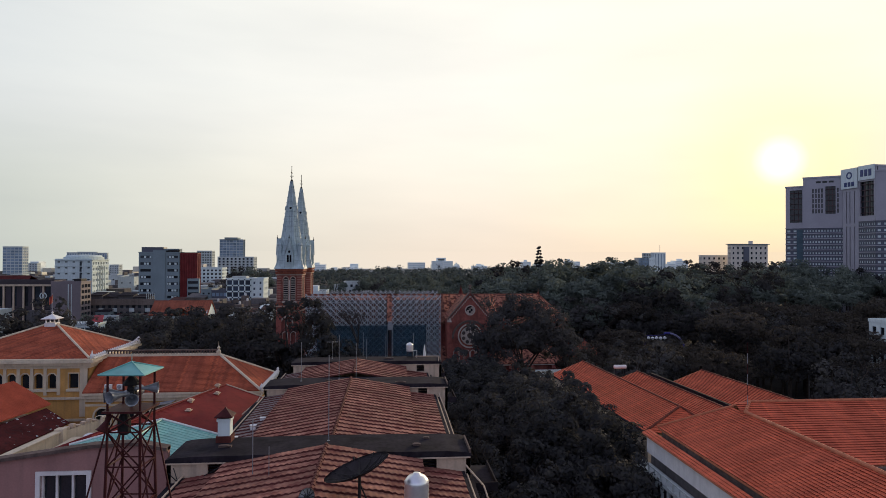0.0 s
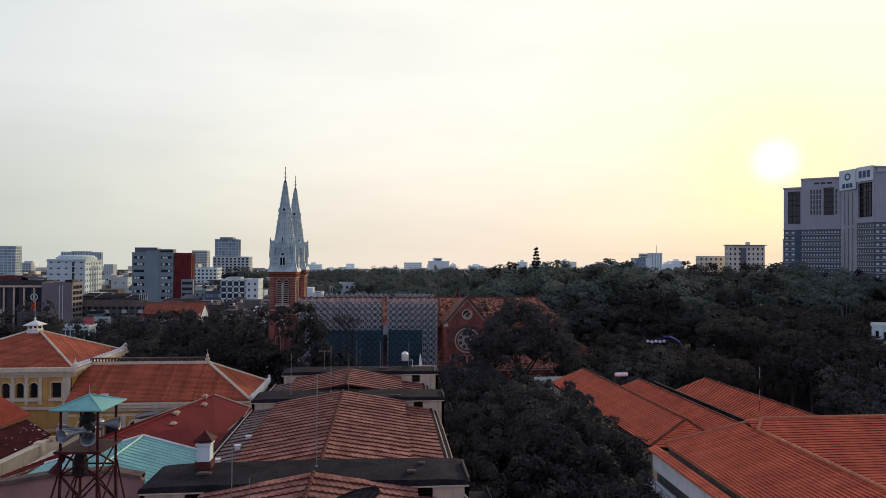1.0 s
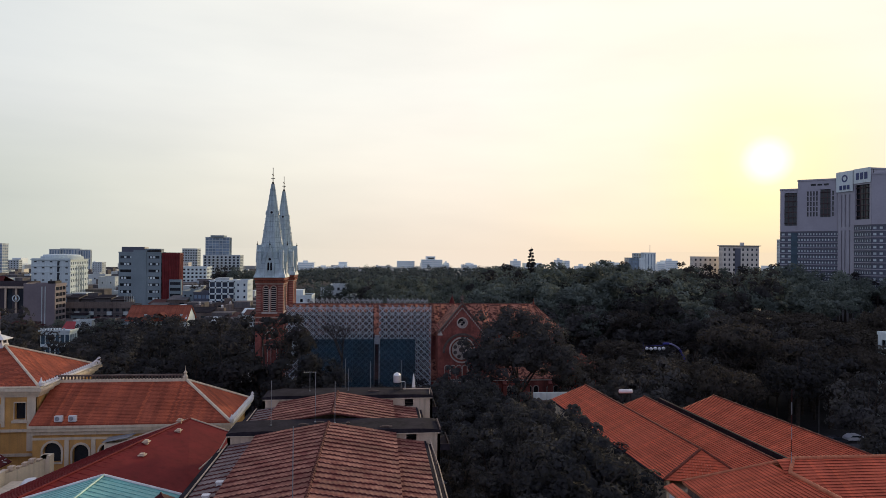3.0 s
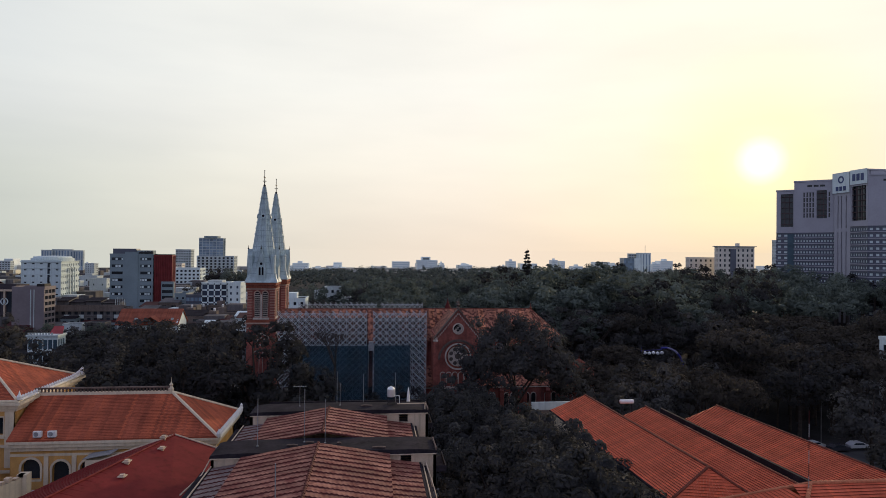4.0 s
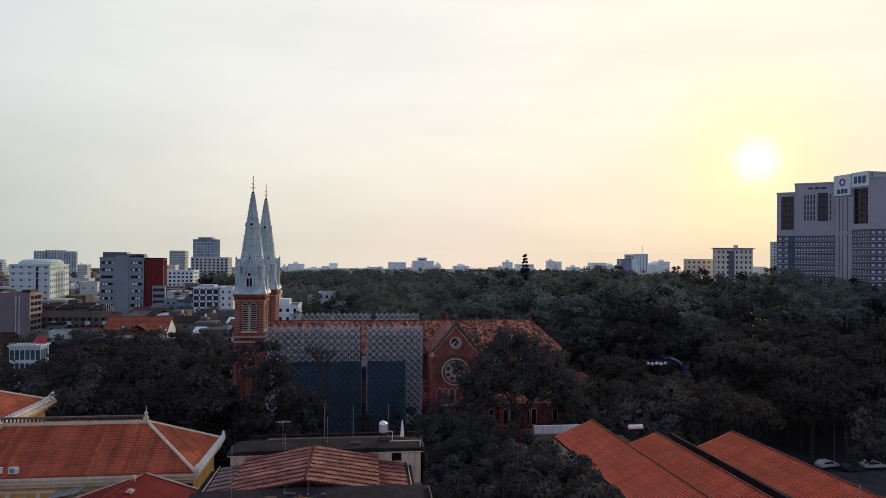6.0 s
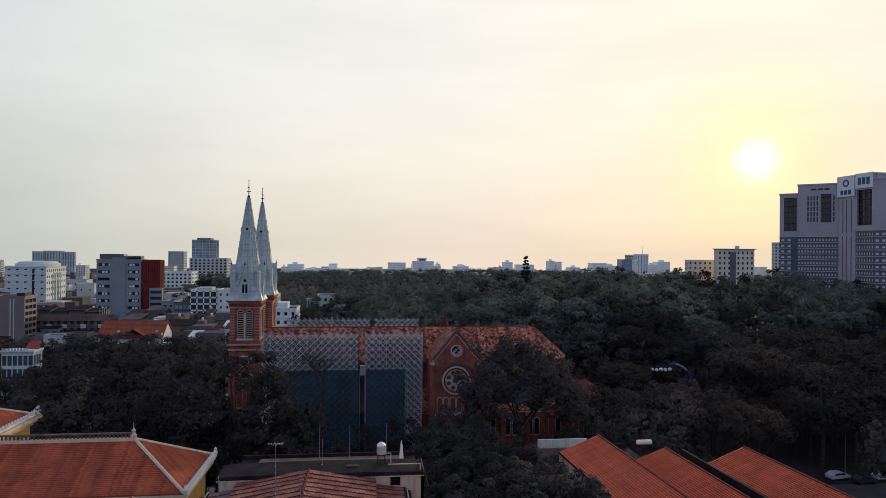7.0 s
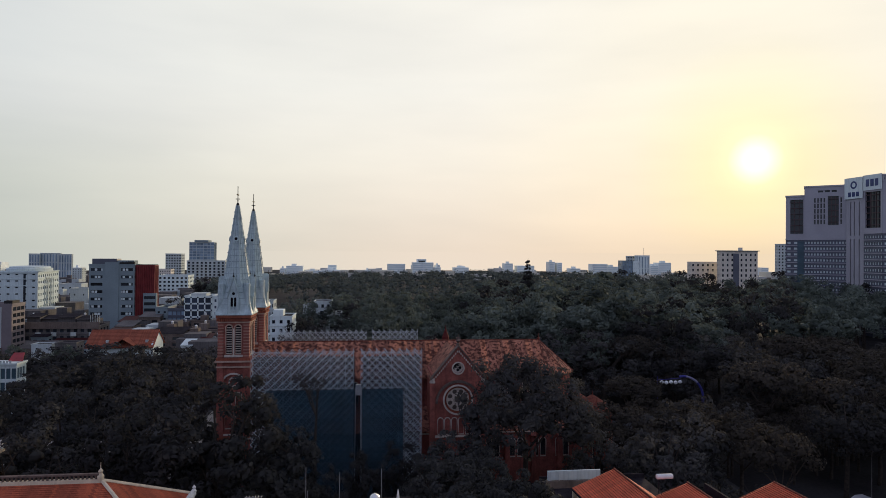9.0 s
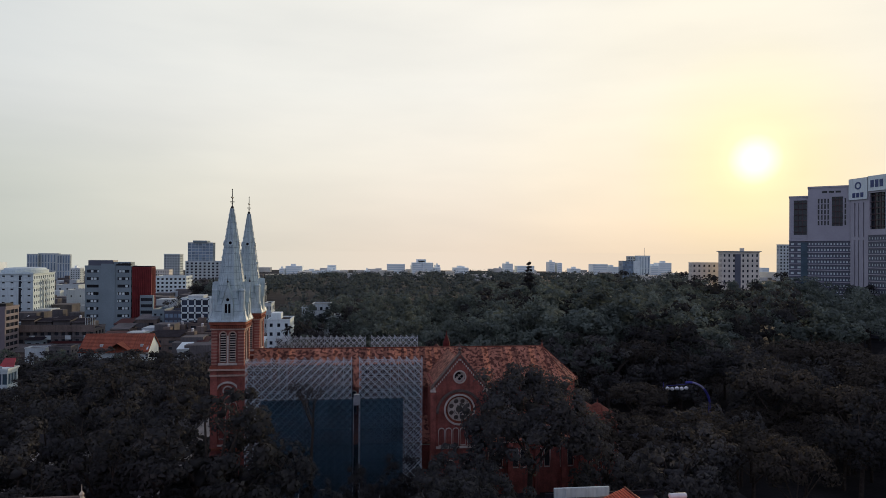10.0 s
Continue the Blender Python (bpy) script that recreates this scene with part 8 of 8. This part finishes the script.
# the shaded yard beside the row house
for k, (x, y, h) in enumerate(((39.5, -112, 16.5), (37, -103, 17.5), (42.5, -100, 18.2), (40.5, -92, 19.6), (36.5, -86, 18), (42.0, -82, 20.6), (37.5, -76, 19), (42.5, -72, 19.5),
                               (36.5, -66, 18.2), (41.5, -62, 19.4), (37.5, -55, 18), (43.0, -52, 18.5), (36.0, -46, 18.6), (40.5, -40, 17.5), (38.2, -33, 18.4), (43.6, -96, 18.0), (42.9, -87, 21.8), (44.0, -102, 15.2), (44.0, -78, 21.4), (44.6, -69, 20.2), (45.2, -60, 18.4), (41.0, -106, 16.5), (36, -95, 18.5))):
    plant(near_kinds[k % 2], x, y, h)
for x, y, h in ((-68, 76, 16.2), (-62, 78, 16.4), (-56, 77, 15.9), (-50, 76, 18.4), (-44, 79, 17), (-38, 80, 16), (-33, 79, 15.6), (-78, 48, 11.4), (-71, 47, 10.8), (-60, 50, 14.8), (-84, 50, 12.5), (-54, 53, 15.6), (-47, 57, 16), (-76, 74, 14.5), (-84, 80, 14), (-92, 86, 14.5), (-41, 62, 16.8)):
    plant(mid_kinds[0 if int(h * 10) % 2 else 3], x, y, h, 1.5)
# before the transept and the towers
e = make_tree(77, 11.4, 10.5, 27.8, 190, 140, .4, skirt=.3, size=(.11, .19), label="large dense street tree before the transept")
e.matrix_basis = Matrix.Translation((50.4, -26.5, 0))
plant(mid_kinds[0], 62.0, -26, 17, .9)
for k, (x, y, h) in enumerate(((11.2, -38, 24.8), (6.3, -42, 30.0), (-1, -37, 27), (-6, -40, 24), (-17, -41, 24.5), (-28, -43, 24), (-40, -41, 24), (-54, -42, 23), (-11, -25, 25.5), (-21, -22, 25), (-32, -26, 23.5), (-43, -21, 22.7), (-56, -24, 23.5),
                               (-64, -6, 27), (-13, 8, 24), (-23, 13, 24), (-33, 6, 24), (-44, 14, 18.8), (-18, 28, 23), (-30, 31, 22), (-76, -2, 26.5), (-72, -36, 22.5), (-88, -14, 26), (-58, -2, 27.4), (-50, 24, 16.5), (-41, -4, 20.6), (-70, -20, 25), (-82, 10, 27),
                               (-15, 48, 21.5), (-28, 52, 19.5), (-40, 48, 17.5), (-52, 60, 14), (-20, 70, 18), (-34, 74, 16), (-100, 0, 21.5), (-98, -32, 21.5), (-116, -12, 22), (-98, 30, 20), (-116, 26, 22),
                               (15, -30, 15.5), (20, -32, 13), (25, -29, 15), (30, -27, 15), (35, -30, 14))):
    plant(square_kinds[k % 2] if y < -15 else mid_kinds[0 if k % 2 else 3], x, y, h, 1.0 if h > 15.6 else .8)


mass = []


def scatter(n, x0, x1, y0, y1, h0, h1, kinds, gap, seed, keep=lambda x, y: True, joined=False):
    r = random.Random(seed)
    pts, tries = [], 0
    while len(pts) < n and tries < n * 30:
        tries += 1
        x, y = r.uniform(x0, x1), r.uniform(y0, y1)
        if keep(x, y) and all((x - a) ** 2 + (y - b) ** 2 > gap * gap for a, b in pts):
            pts.append((x, y))
            kind, h, wide = r.choice(kinds), r.uniform(h0, h1), r.uniform(.85, 1.3)
            if joined:
                mass.append((kind, x, y, h, wide, r.uniform(0, 6.28)))
            else:
                plant(kind, x, y, h, wide)


not_road = lambda x, y: not (80 < x < 98)
scatter(16, 66, 140, -38, -6, 13, 17.5, [mid_kinds[4], mid_kinds[0], mid_kinds[4]], 9, 21, lambda x, y: not (96 < x < 126 and y < -12) and y > -36)
scatter(50, 74, 260, -6, 62, 17, 24, [mid_kinds[0], mid_kinds[3], mid_kinds[4]], 8, 22, lambda x, y: not_road(x, y) and abs((x - 25.6) * .877 - (y + 121.6) * .48) > 15 or y > 40)
for x, y, h in ((96.8, -7.4, 10.5), (101.5, -4.3, 11), (107.6, -12, 9.6), (112, -5, 11.5), (117, -10, 12.5), (130, 0, 15), (124, -14, 13.5), (141, 5, 19.5), (136, -8, 16.5), (121, 4, 13), (104, 4, 10), (91, -14, 11), (147, -2, 18)):
    plant(mid_kinds[4], x, y, h, 1.35)
low = random.Random(41)
spots = []
while len(spots) < 46:
    x, y = low.uniform(84, 190), low.uniform(-4, 66)
    if 96 < x < 118 and y > 26 and y < 36 or any((x - a) ** 2 + (y - b) ** 2 < 60 for a, b in spots):
        continue
    spots.append((x, y))
    side = abs((x - 107) * .877 - (y - 32) * .48)
    plant(mid_kinds[low.choice((0, 3, 4))], x, y, min(low.uniform(11, 17), 6 + .2 * math.hypot(x - 107, y - 32) if side < 9 and y < 32 else 99), 1.25)
for x, y, h in ((123, 75, 22), (135, 100, 27), (116, 66, 20), (143, 84, 25), (104, 62, 20)):
    plant(mid_kinds[1], x, y, h, 1.2)
scatter(46, 190, 430, 120, 330, 28, 36, [mid_kinds[1], mid_kinds[2], mid_kinds[3]], 12, 26, joined=True)
scatter(90, 70, 350, 62, 200, 25, 37, [mid_kinds[1], mid_kinds[2], mid_kinds[3], mid_kinds[1], mid_kinds[2]], 11.5, 23, joined=True)
scatter(52, 4, 110, 40, 200, 20, 29.5, [mid_kinds[1], mid_kinds[2], mid_kinds[3]], 10.5, 24, lambda x, y: y > 45 and not (x < 25 and y < 150), joined=True)
for x, y, h in ((4.5, 112, 20.5), (-.5, 108, 22), (9.5, 110, 20.5), (17, 114, 20), (113, 46, 22), (122, 54, 22), (105, 50, 21), (131, 62, 24), (2, 96, 18), (12, 92, 17.5), (20, 101, 18.5), (-3, 84, 17), (8, 70, 15), (22, 78, 17), (5.5, 140, 24), (21, 128, 24), (-66, 84, 15), (-58, 81, 14.5), (-50, 84, 14), (-73, 88, 15), (-84, 96, 13), (-94, 104, 13), (-76, 300, 30), (-70, 292, 29), (-84, 306, 27), (-64, 285, 27), (-77, 226, 22.5), (-71.5, 220, 21.5), (-92, 214, 12), (-87, 211, 12.5), (-81, 213, 12), (-80, 300, 29.4), (-73, 296, 27), (-3, 150, 26), (14, 152, 27), (22, 146, 27)):
    plant(mid_kinds[int(abs(x) + y) % 4], x, y, h)
for x, y, h in ((108, -44, 19), (118, -38, 20), (128, -46, 17), (112, -20, 21.5), (126, -12, 22), (100, -60, 17), (112, -62, 18), (104, -78, 17), (120, -80, 18), (140, -60, 16), (167, 86, 36), (67, -46, 14.5), (72.5, -44, 15), (78.5, -46, 15), (57, -37, 15), (66, -36, 15), (126, -2, 15), (133, 5, 16), (141, 12, 17), (79, -24, 19.6), (85, -13, 18), (72, -31, 20), (93, 0, 16)):
    plant(mid_kinds[0 if int(x) % 2 else 3], x, y, h)


def park_woods():
    """The crowded trees of the park past its first rows."""
    crowns, slot3, slot4 = [], [], []
    for kind, x, y, h, wide, turn in mass:
        V, F3, F4, N = CROWNS[kind]
        s, (c, d) = h / 24.0, (math.cos(turn), math.sin(turn))
        R = np.array([[c, d, 0], [-d, c, 0], [0, 0, 1]])
        n = len(V)
        post = np.array([(.5 * math.cos(a) * k, .5 * math.sin(a) * k, z) for z, k in ((0, 1.2), (15, .6)) for a in [math.pi * q / 3 for q in range(6)]])
        side = np.array([(n + q, n + (q + 1) % 6, n + 6 + (q + 1) % 6, n + 6 + q) for q in range(6)])
        crowns.append(((np.concatenate([V @ R, post]) * np.array([s * wide, s * wide, s]), F3, np.concatenate([F4, side]), np.concatenate([N @ R, post * np.array([1, 1, 0])])), (x, y, 0)))
        leafy = 0 if kind in mid_kinds[1:3] else 1
        slot3.append(np.full(len(F3), leafy))
        slot4 += [np.full(len(F4), leafy), np.full(6, 2)]
    me = mesh_from("park_woods", *join_crowns(crowns), LEAF_PARK)
    me.materials.append(LEAF)
    me.materials.append(BARK)
    me.polygons.foreach_set("material_index", np.concatenate(slot3 + slot4).astype(np.int32))
    tagged(new("park_woods", me), "crowded billowing dark green trees of the park", "woods", kind="stuff")


park_woods()


def pine():
    e = thing("conifer", "tiered conifer rising above the woods", "tree", at=(105, 185, 0))
    bm = bmesh.new()
    T(bm, (0, 0, 0), (0, 0, 42.0), .45, .06, 8)
    part("trunk", bm, BARK, e)
    r = np.random.default_rng(4)
    tiers = []
    for k in range(11):
        z = 23 + k * 1.7
        R = 5.6 * (1 - k / 12.5) * r.uniform(.75, 1.1)
        tiers.append((crown_arrays(r, R, .9, z + r.uniform(-.4, .4), 16, 40, .55, flat=.8), (0, 0, 0)))
    ob = new("crown", mesh_from("crown", *join_crowns(tiers), LEAF))
    ob.parent = e


pine()


def thin_tree():
    e = thing("sparse_tree", "slender tree with bare forked limbs and few leaves", "tree", at=(16.6, -19, 0))
    r = random.Random(8)
    bm = bmesh.new()
    tips = []
    def grow(p, d, l, rad, lev):
        q = p + d * l
        T(bm, p, q, rad, rad * .68, 6)
        if lev == 0:
            tips.append(q)
            return
        for _ in range(3 if lev > 1 else 2):
            nd = (d + Vector((r.uniform(-.75, .75), r.uniform(-.75, .75), r.uniform(-.05, .35)))).normalized()
            grow(q, nd, l * r.uniform(.55, .8), rad * .6, lev - 1)
    T(bm, (0, 0, -.2), (0, 0, 12.5), .38, .3, 8)
    grow(Vector((0, 0, 12.5)), Vector((.05, 0, 1)), 4.6, .29, 4)
    part("trunk", bm, BARK, e)
    g = np.random.default_rng(9)
    V, F3, F4, N = join_crowns([(crown_arrays(g, .7, .5, 0, 1, 16, .26), q) for q in tips])
    ob = new("crown", mesh_from("crown", V, F3[:0], F4, N, LEAF))
    ob.parent = e


thin_tree()


def wood_top(x, y):
    """Height of the woods' upper line: lower towards the old town, higher under the evening sun."""
    u = (x - 25) / (y + 122)
    return 45.4 - float(np.interp(u, (-.274, -.166, -.076, .1), (.0465, .0357, .0319, .0285))) * (y + 122)


def far_woods():
    g = np.random.default_rng(30)
    crowns = []
    for k in range(400):
        y = g.uniform(200, 640) if k < 270 else g.uniform(640, 1100)
        x = g.uniform(-0.22 * y, 0.62 * y + 60)
        if x < -20 and y < 420 or y > 870 and x > 430:
            continue
        h = min(g.uniform(20, 28), wood_top(x, y)) * g.uniform(.86, 1)
        if h < 6:
            continue
        crowns.append((crown_arrays(g, g.uniform(8, 14) * (1 if y < 640 else 1.5), h * .5, h * .5, 15, 16, 1.4, shape=1.0, size=(.2, .32)), (x, y, 0)))
    ob = new("far_woods", mesh_from("far_woods", *join_crowns(crowns), LEAF_FAR))
    tagged(ob, "dense dark green woods stretching to the skyline", "woods", kind="stuff")


far_woods()


# ---------------- small things by the streets ----------------
def car(x, y, deg, paint, label):
    e = thing("car", label, "car", "parked cars", (x, y, .03))
    e.rotation_euler = (0, 0, radians(deg))
    bm = bmesh.new()
    prof = [(-2.2, .35), (2.15, .35), (2.25, .6), (2.15, .85), (1.2, .98), (.55, 1.45), (-1.2, 1.48), (-1.9, 1.0), (-2.25, .9)]
    a = [bm.verts.new((u, -.85, v)) for u, v in prof]
    b = [bm.verts.new((u, .85, v)) for u, v in prof]
    bm.faces.new(a)
    bm.faces.new(b[::-1])
    for i in range(len(a)):
        bm.faces.new((a[(i + 1) % len(a)], a[i], b[i], b[(i + 1) % len(a)]))
    bmesh.ops.bevel(bm, geom=bm.edges[:], offset=.06, segments=2, affect="EDGES")
    part("body", bm, paint, e)
    bm = bmesh.new()
    for s in (-.86, .84):
        P(bm, [(1.05, s, 1.0), (.5, s, 1.38), (-1.15, s, 1.4), (-1.7, s, 1.02)], .02, (0, 1, 0))
    P(bm, [(1.22, -.7, 1.0), (1.22, .7, 1.0), (.62, .66, 1.42), (.62, -.66, 1.42)], .02, (.6, 0, .5))
    part("window", bm, DARKGLASS, e)
    for u in (-1.35, 1.4):
        for s in (-.82, .72):
            bm = bmesh.new()
            L(bm, [(.14, 0), (.33, 0), (.34, .03), (.34, .1), (.3, .12)], n=14, M=Matrix.Translation((u, s + .12, .33)) @ Matrix.Rotation(radians(90), 4, "X"))
            part("wheel", bm, IRON, e)


WHITECAR = mat("white_car_paint", (0.5, 0.5, 0.52), .25, vary=.03)
DARKCAR = mat("dark_car_paint", (.04, .04, .05), .25, vary=.1)
car(113.6, -22.3, 8, WHITECAR, "white hatchback parked along the street")
car(117.2, -24.6, 4, DARKCAR, "dark saloon parked along the street")
car(122.4, -23.4, 0, WHITECAR, "white van-like car on the street")
car(46, -31, 0, DARKCAR, "dark saloon on the street before the church")
car(-39, 12, 80, WHITECAR, "white hatchback by the square")

e = thing("tent", "small blue tarpaulin tent by the church wall", "tent", at=(46.4, -17, .15))
bm = bmesh.new()
L(bm, [(2.3, 2.6), (2.35, 2.75), (.1, 4.9), (.03, 5.0)], n=4, start=math.pi / 4)
part("canopy", bm, BLUETENT, e)
for sx in (-1, 1):
    for sy in (-1, 1):
        part("leg", (lambda b: (T(b, (sx * 1.55, sy * 1.55, -.02), (sx * 1.55, sy * 1.55, 2.65), .04), b)[1])(bmesh.new()), GREYMET, e)


def lamp_post(x, y, h=9.0):
    e = thing("street_lamp", "slim grey street lamp with a curved arm", "street lamp", "street lamps", (x, y, 0))
    bm = bmesh.new()
    T(bm, (0, 0, 0), (0, 0, h), .1, .06, 8)
    part("pole", bm, DIRTY, e)
    bm = bmesh.new()
    T(bm, (0, 0, h), (.8, 0, h + .5), .05, .04)
    T(bm, (.8, 0, h + .5), (1.8, 0, h + .55), .04, .04)
    part("arm", bm, DIRTY, e)
    part("head", box(1.5, -.15, h + .45, 2.2, .15, h + .62), DIRTY, e)


for x, y in ((-5, -25.5), (17, -25.5), (115.6, -21.7), (75, -25.4)):
    lamp_post(x, y)
for x, y in ((137.8, 30), (118, 44), (103, 22)):
    lamp_post(x, y, 5.0)


def arch_of_lights():
    e = thing("festive_arch", "blue and white festive arch with round lanterns in the park", "arch")
    pts = [(107.7 + 5.7 * math.cos(a), 32, 6.6 + 5.8 * math.sin(a)) for a in [math.pi * k / 20 for k in range(0, 12)]]
    for k, (a, b) in enumerate(zip(pts, pts[1:])):
        bm = bmesh.new()
        T(bm, a, b, .3, .3, 6)
        part("arch_band", bm, PALEBLUE if 4 < k < 9 else BLUETENT, e)
    for k in range(5):
        bm = bmesh.new()
        L(bm, [(.1, -.5), (.5, -.2), (.5, .2), (.1, .5)], (106.8 - k * 1.27, 31.6, 11.0 - .12 * (k % 2)), 10)
        part("lantern", bm, LETTER, e)
    for p, q, r in (((113.4, 32, 0), (113.4, 32, 6.6), .42), ((100.6, 31.6, 0), (100.6, 31.6, 12.6), .06), ((100.6, 31.6, 11.6), (107, 32, 11.9), .06)):
        bm = bmesh.new()
        T(bm, p, q, r)
        part("support", bm, BLUETENT, e)


arch_of_lights()
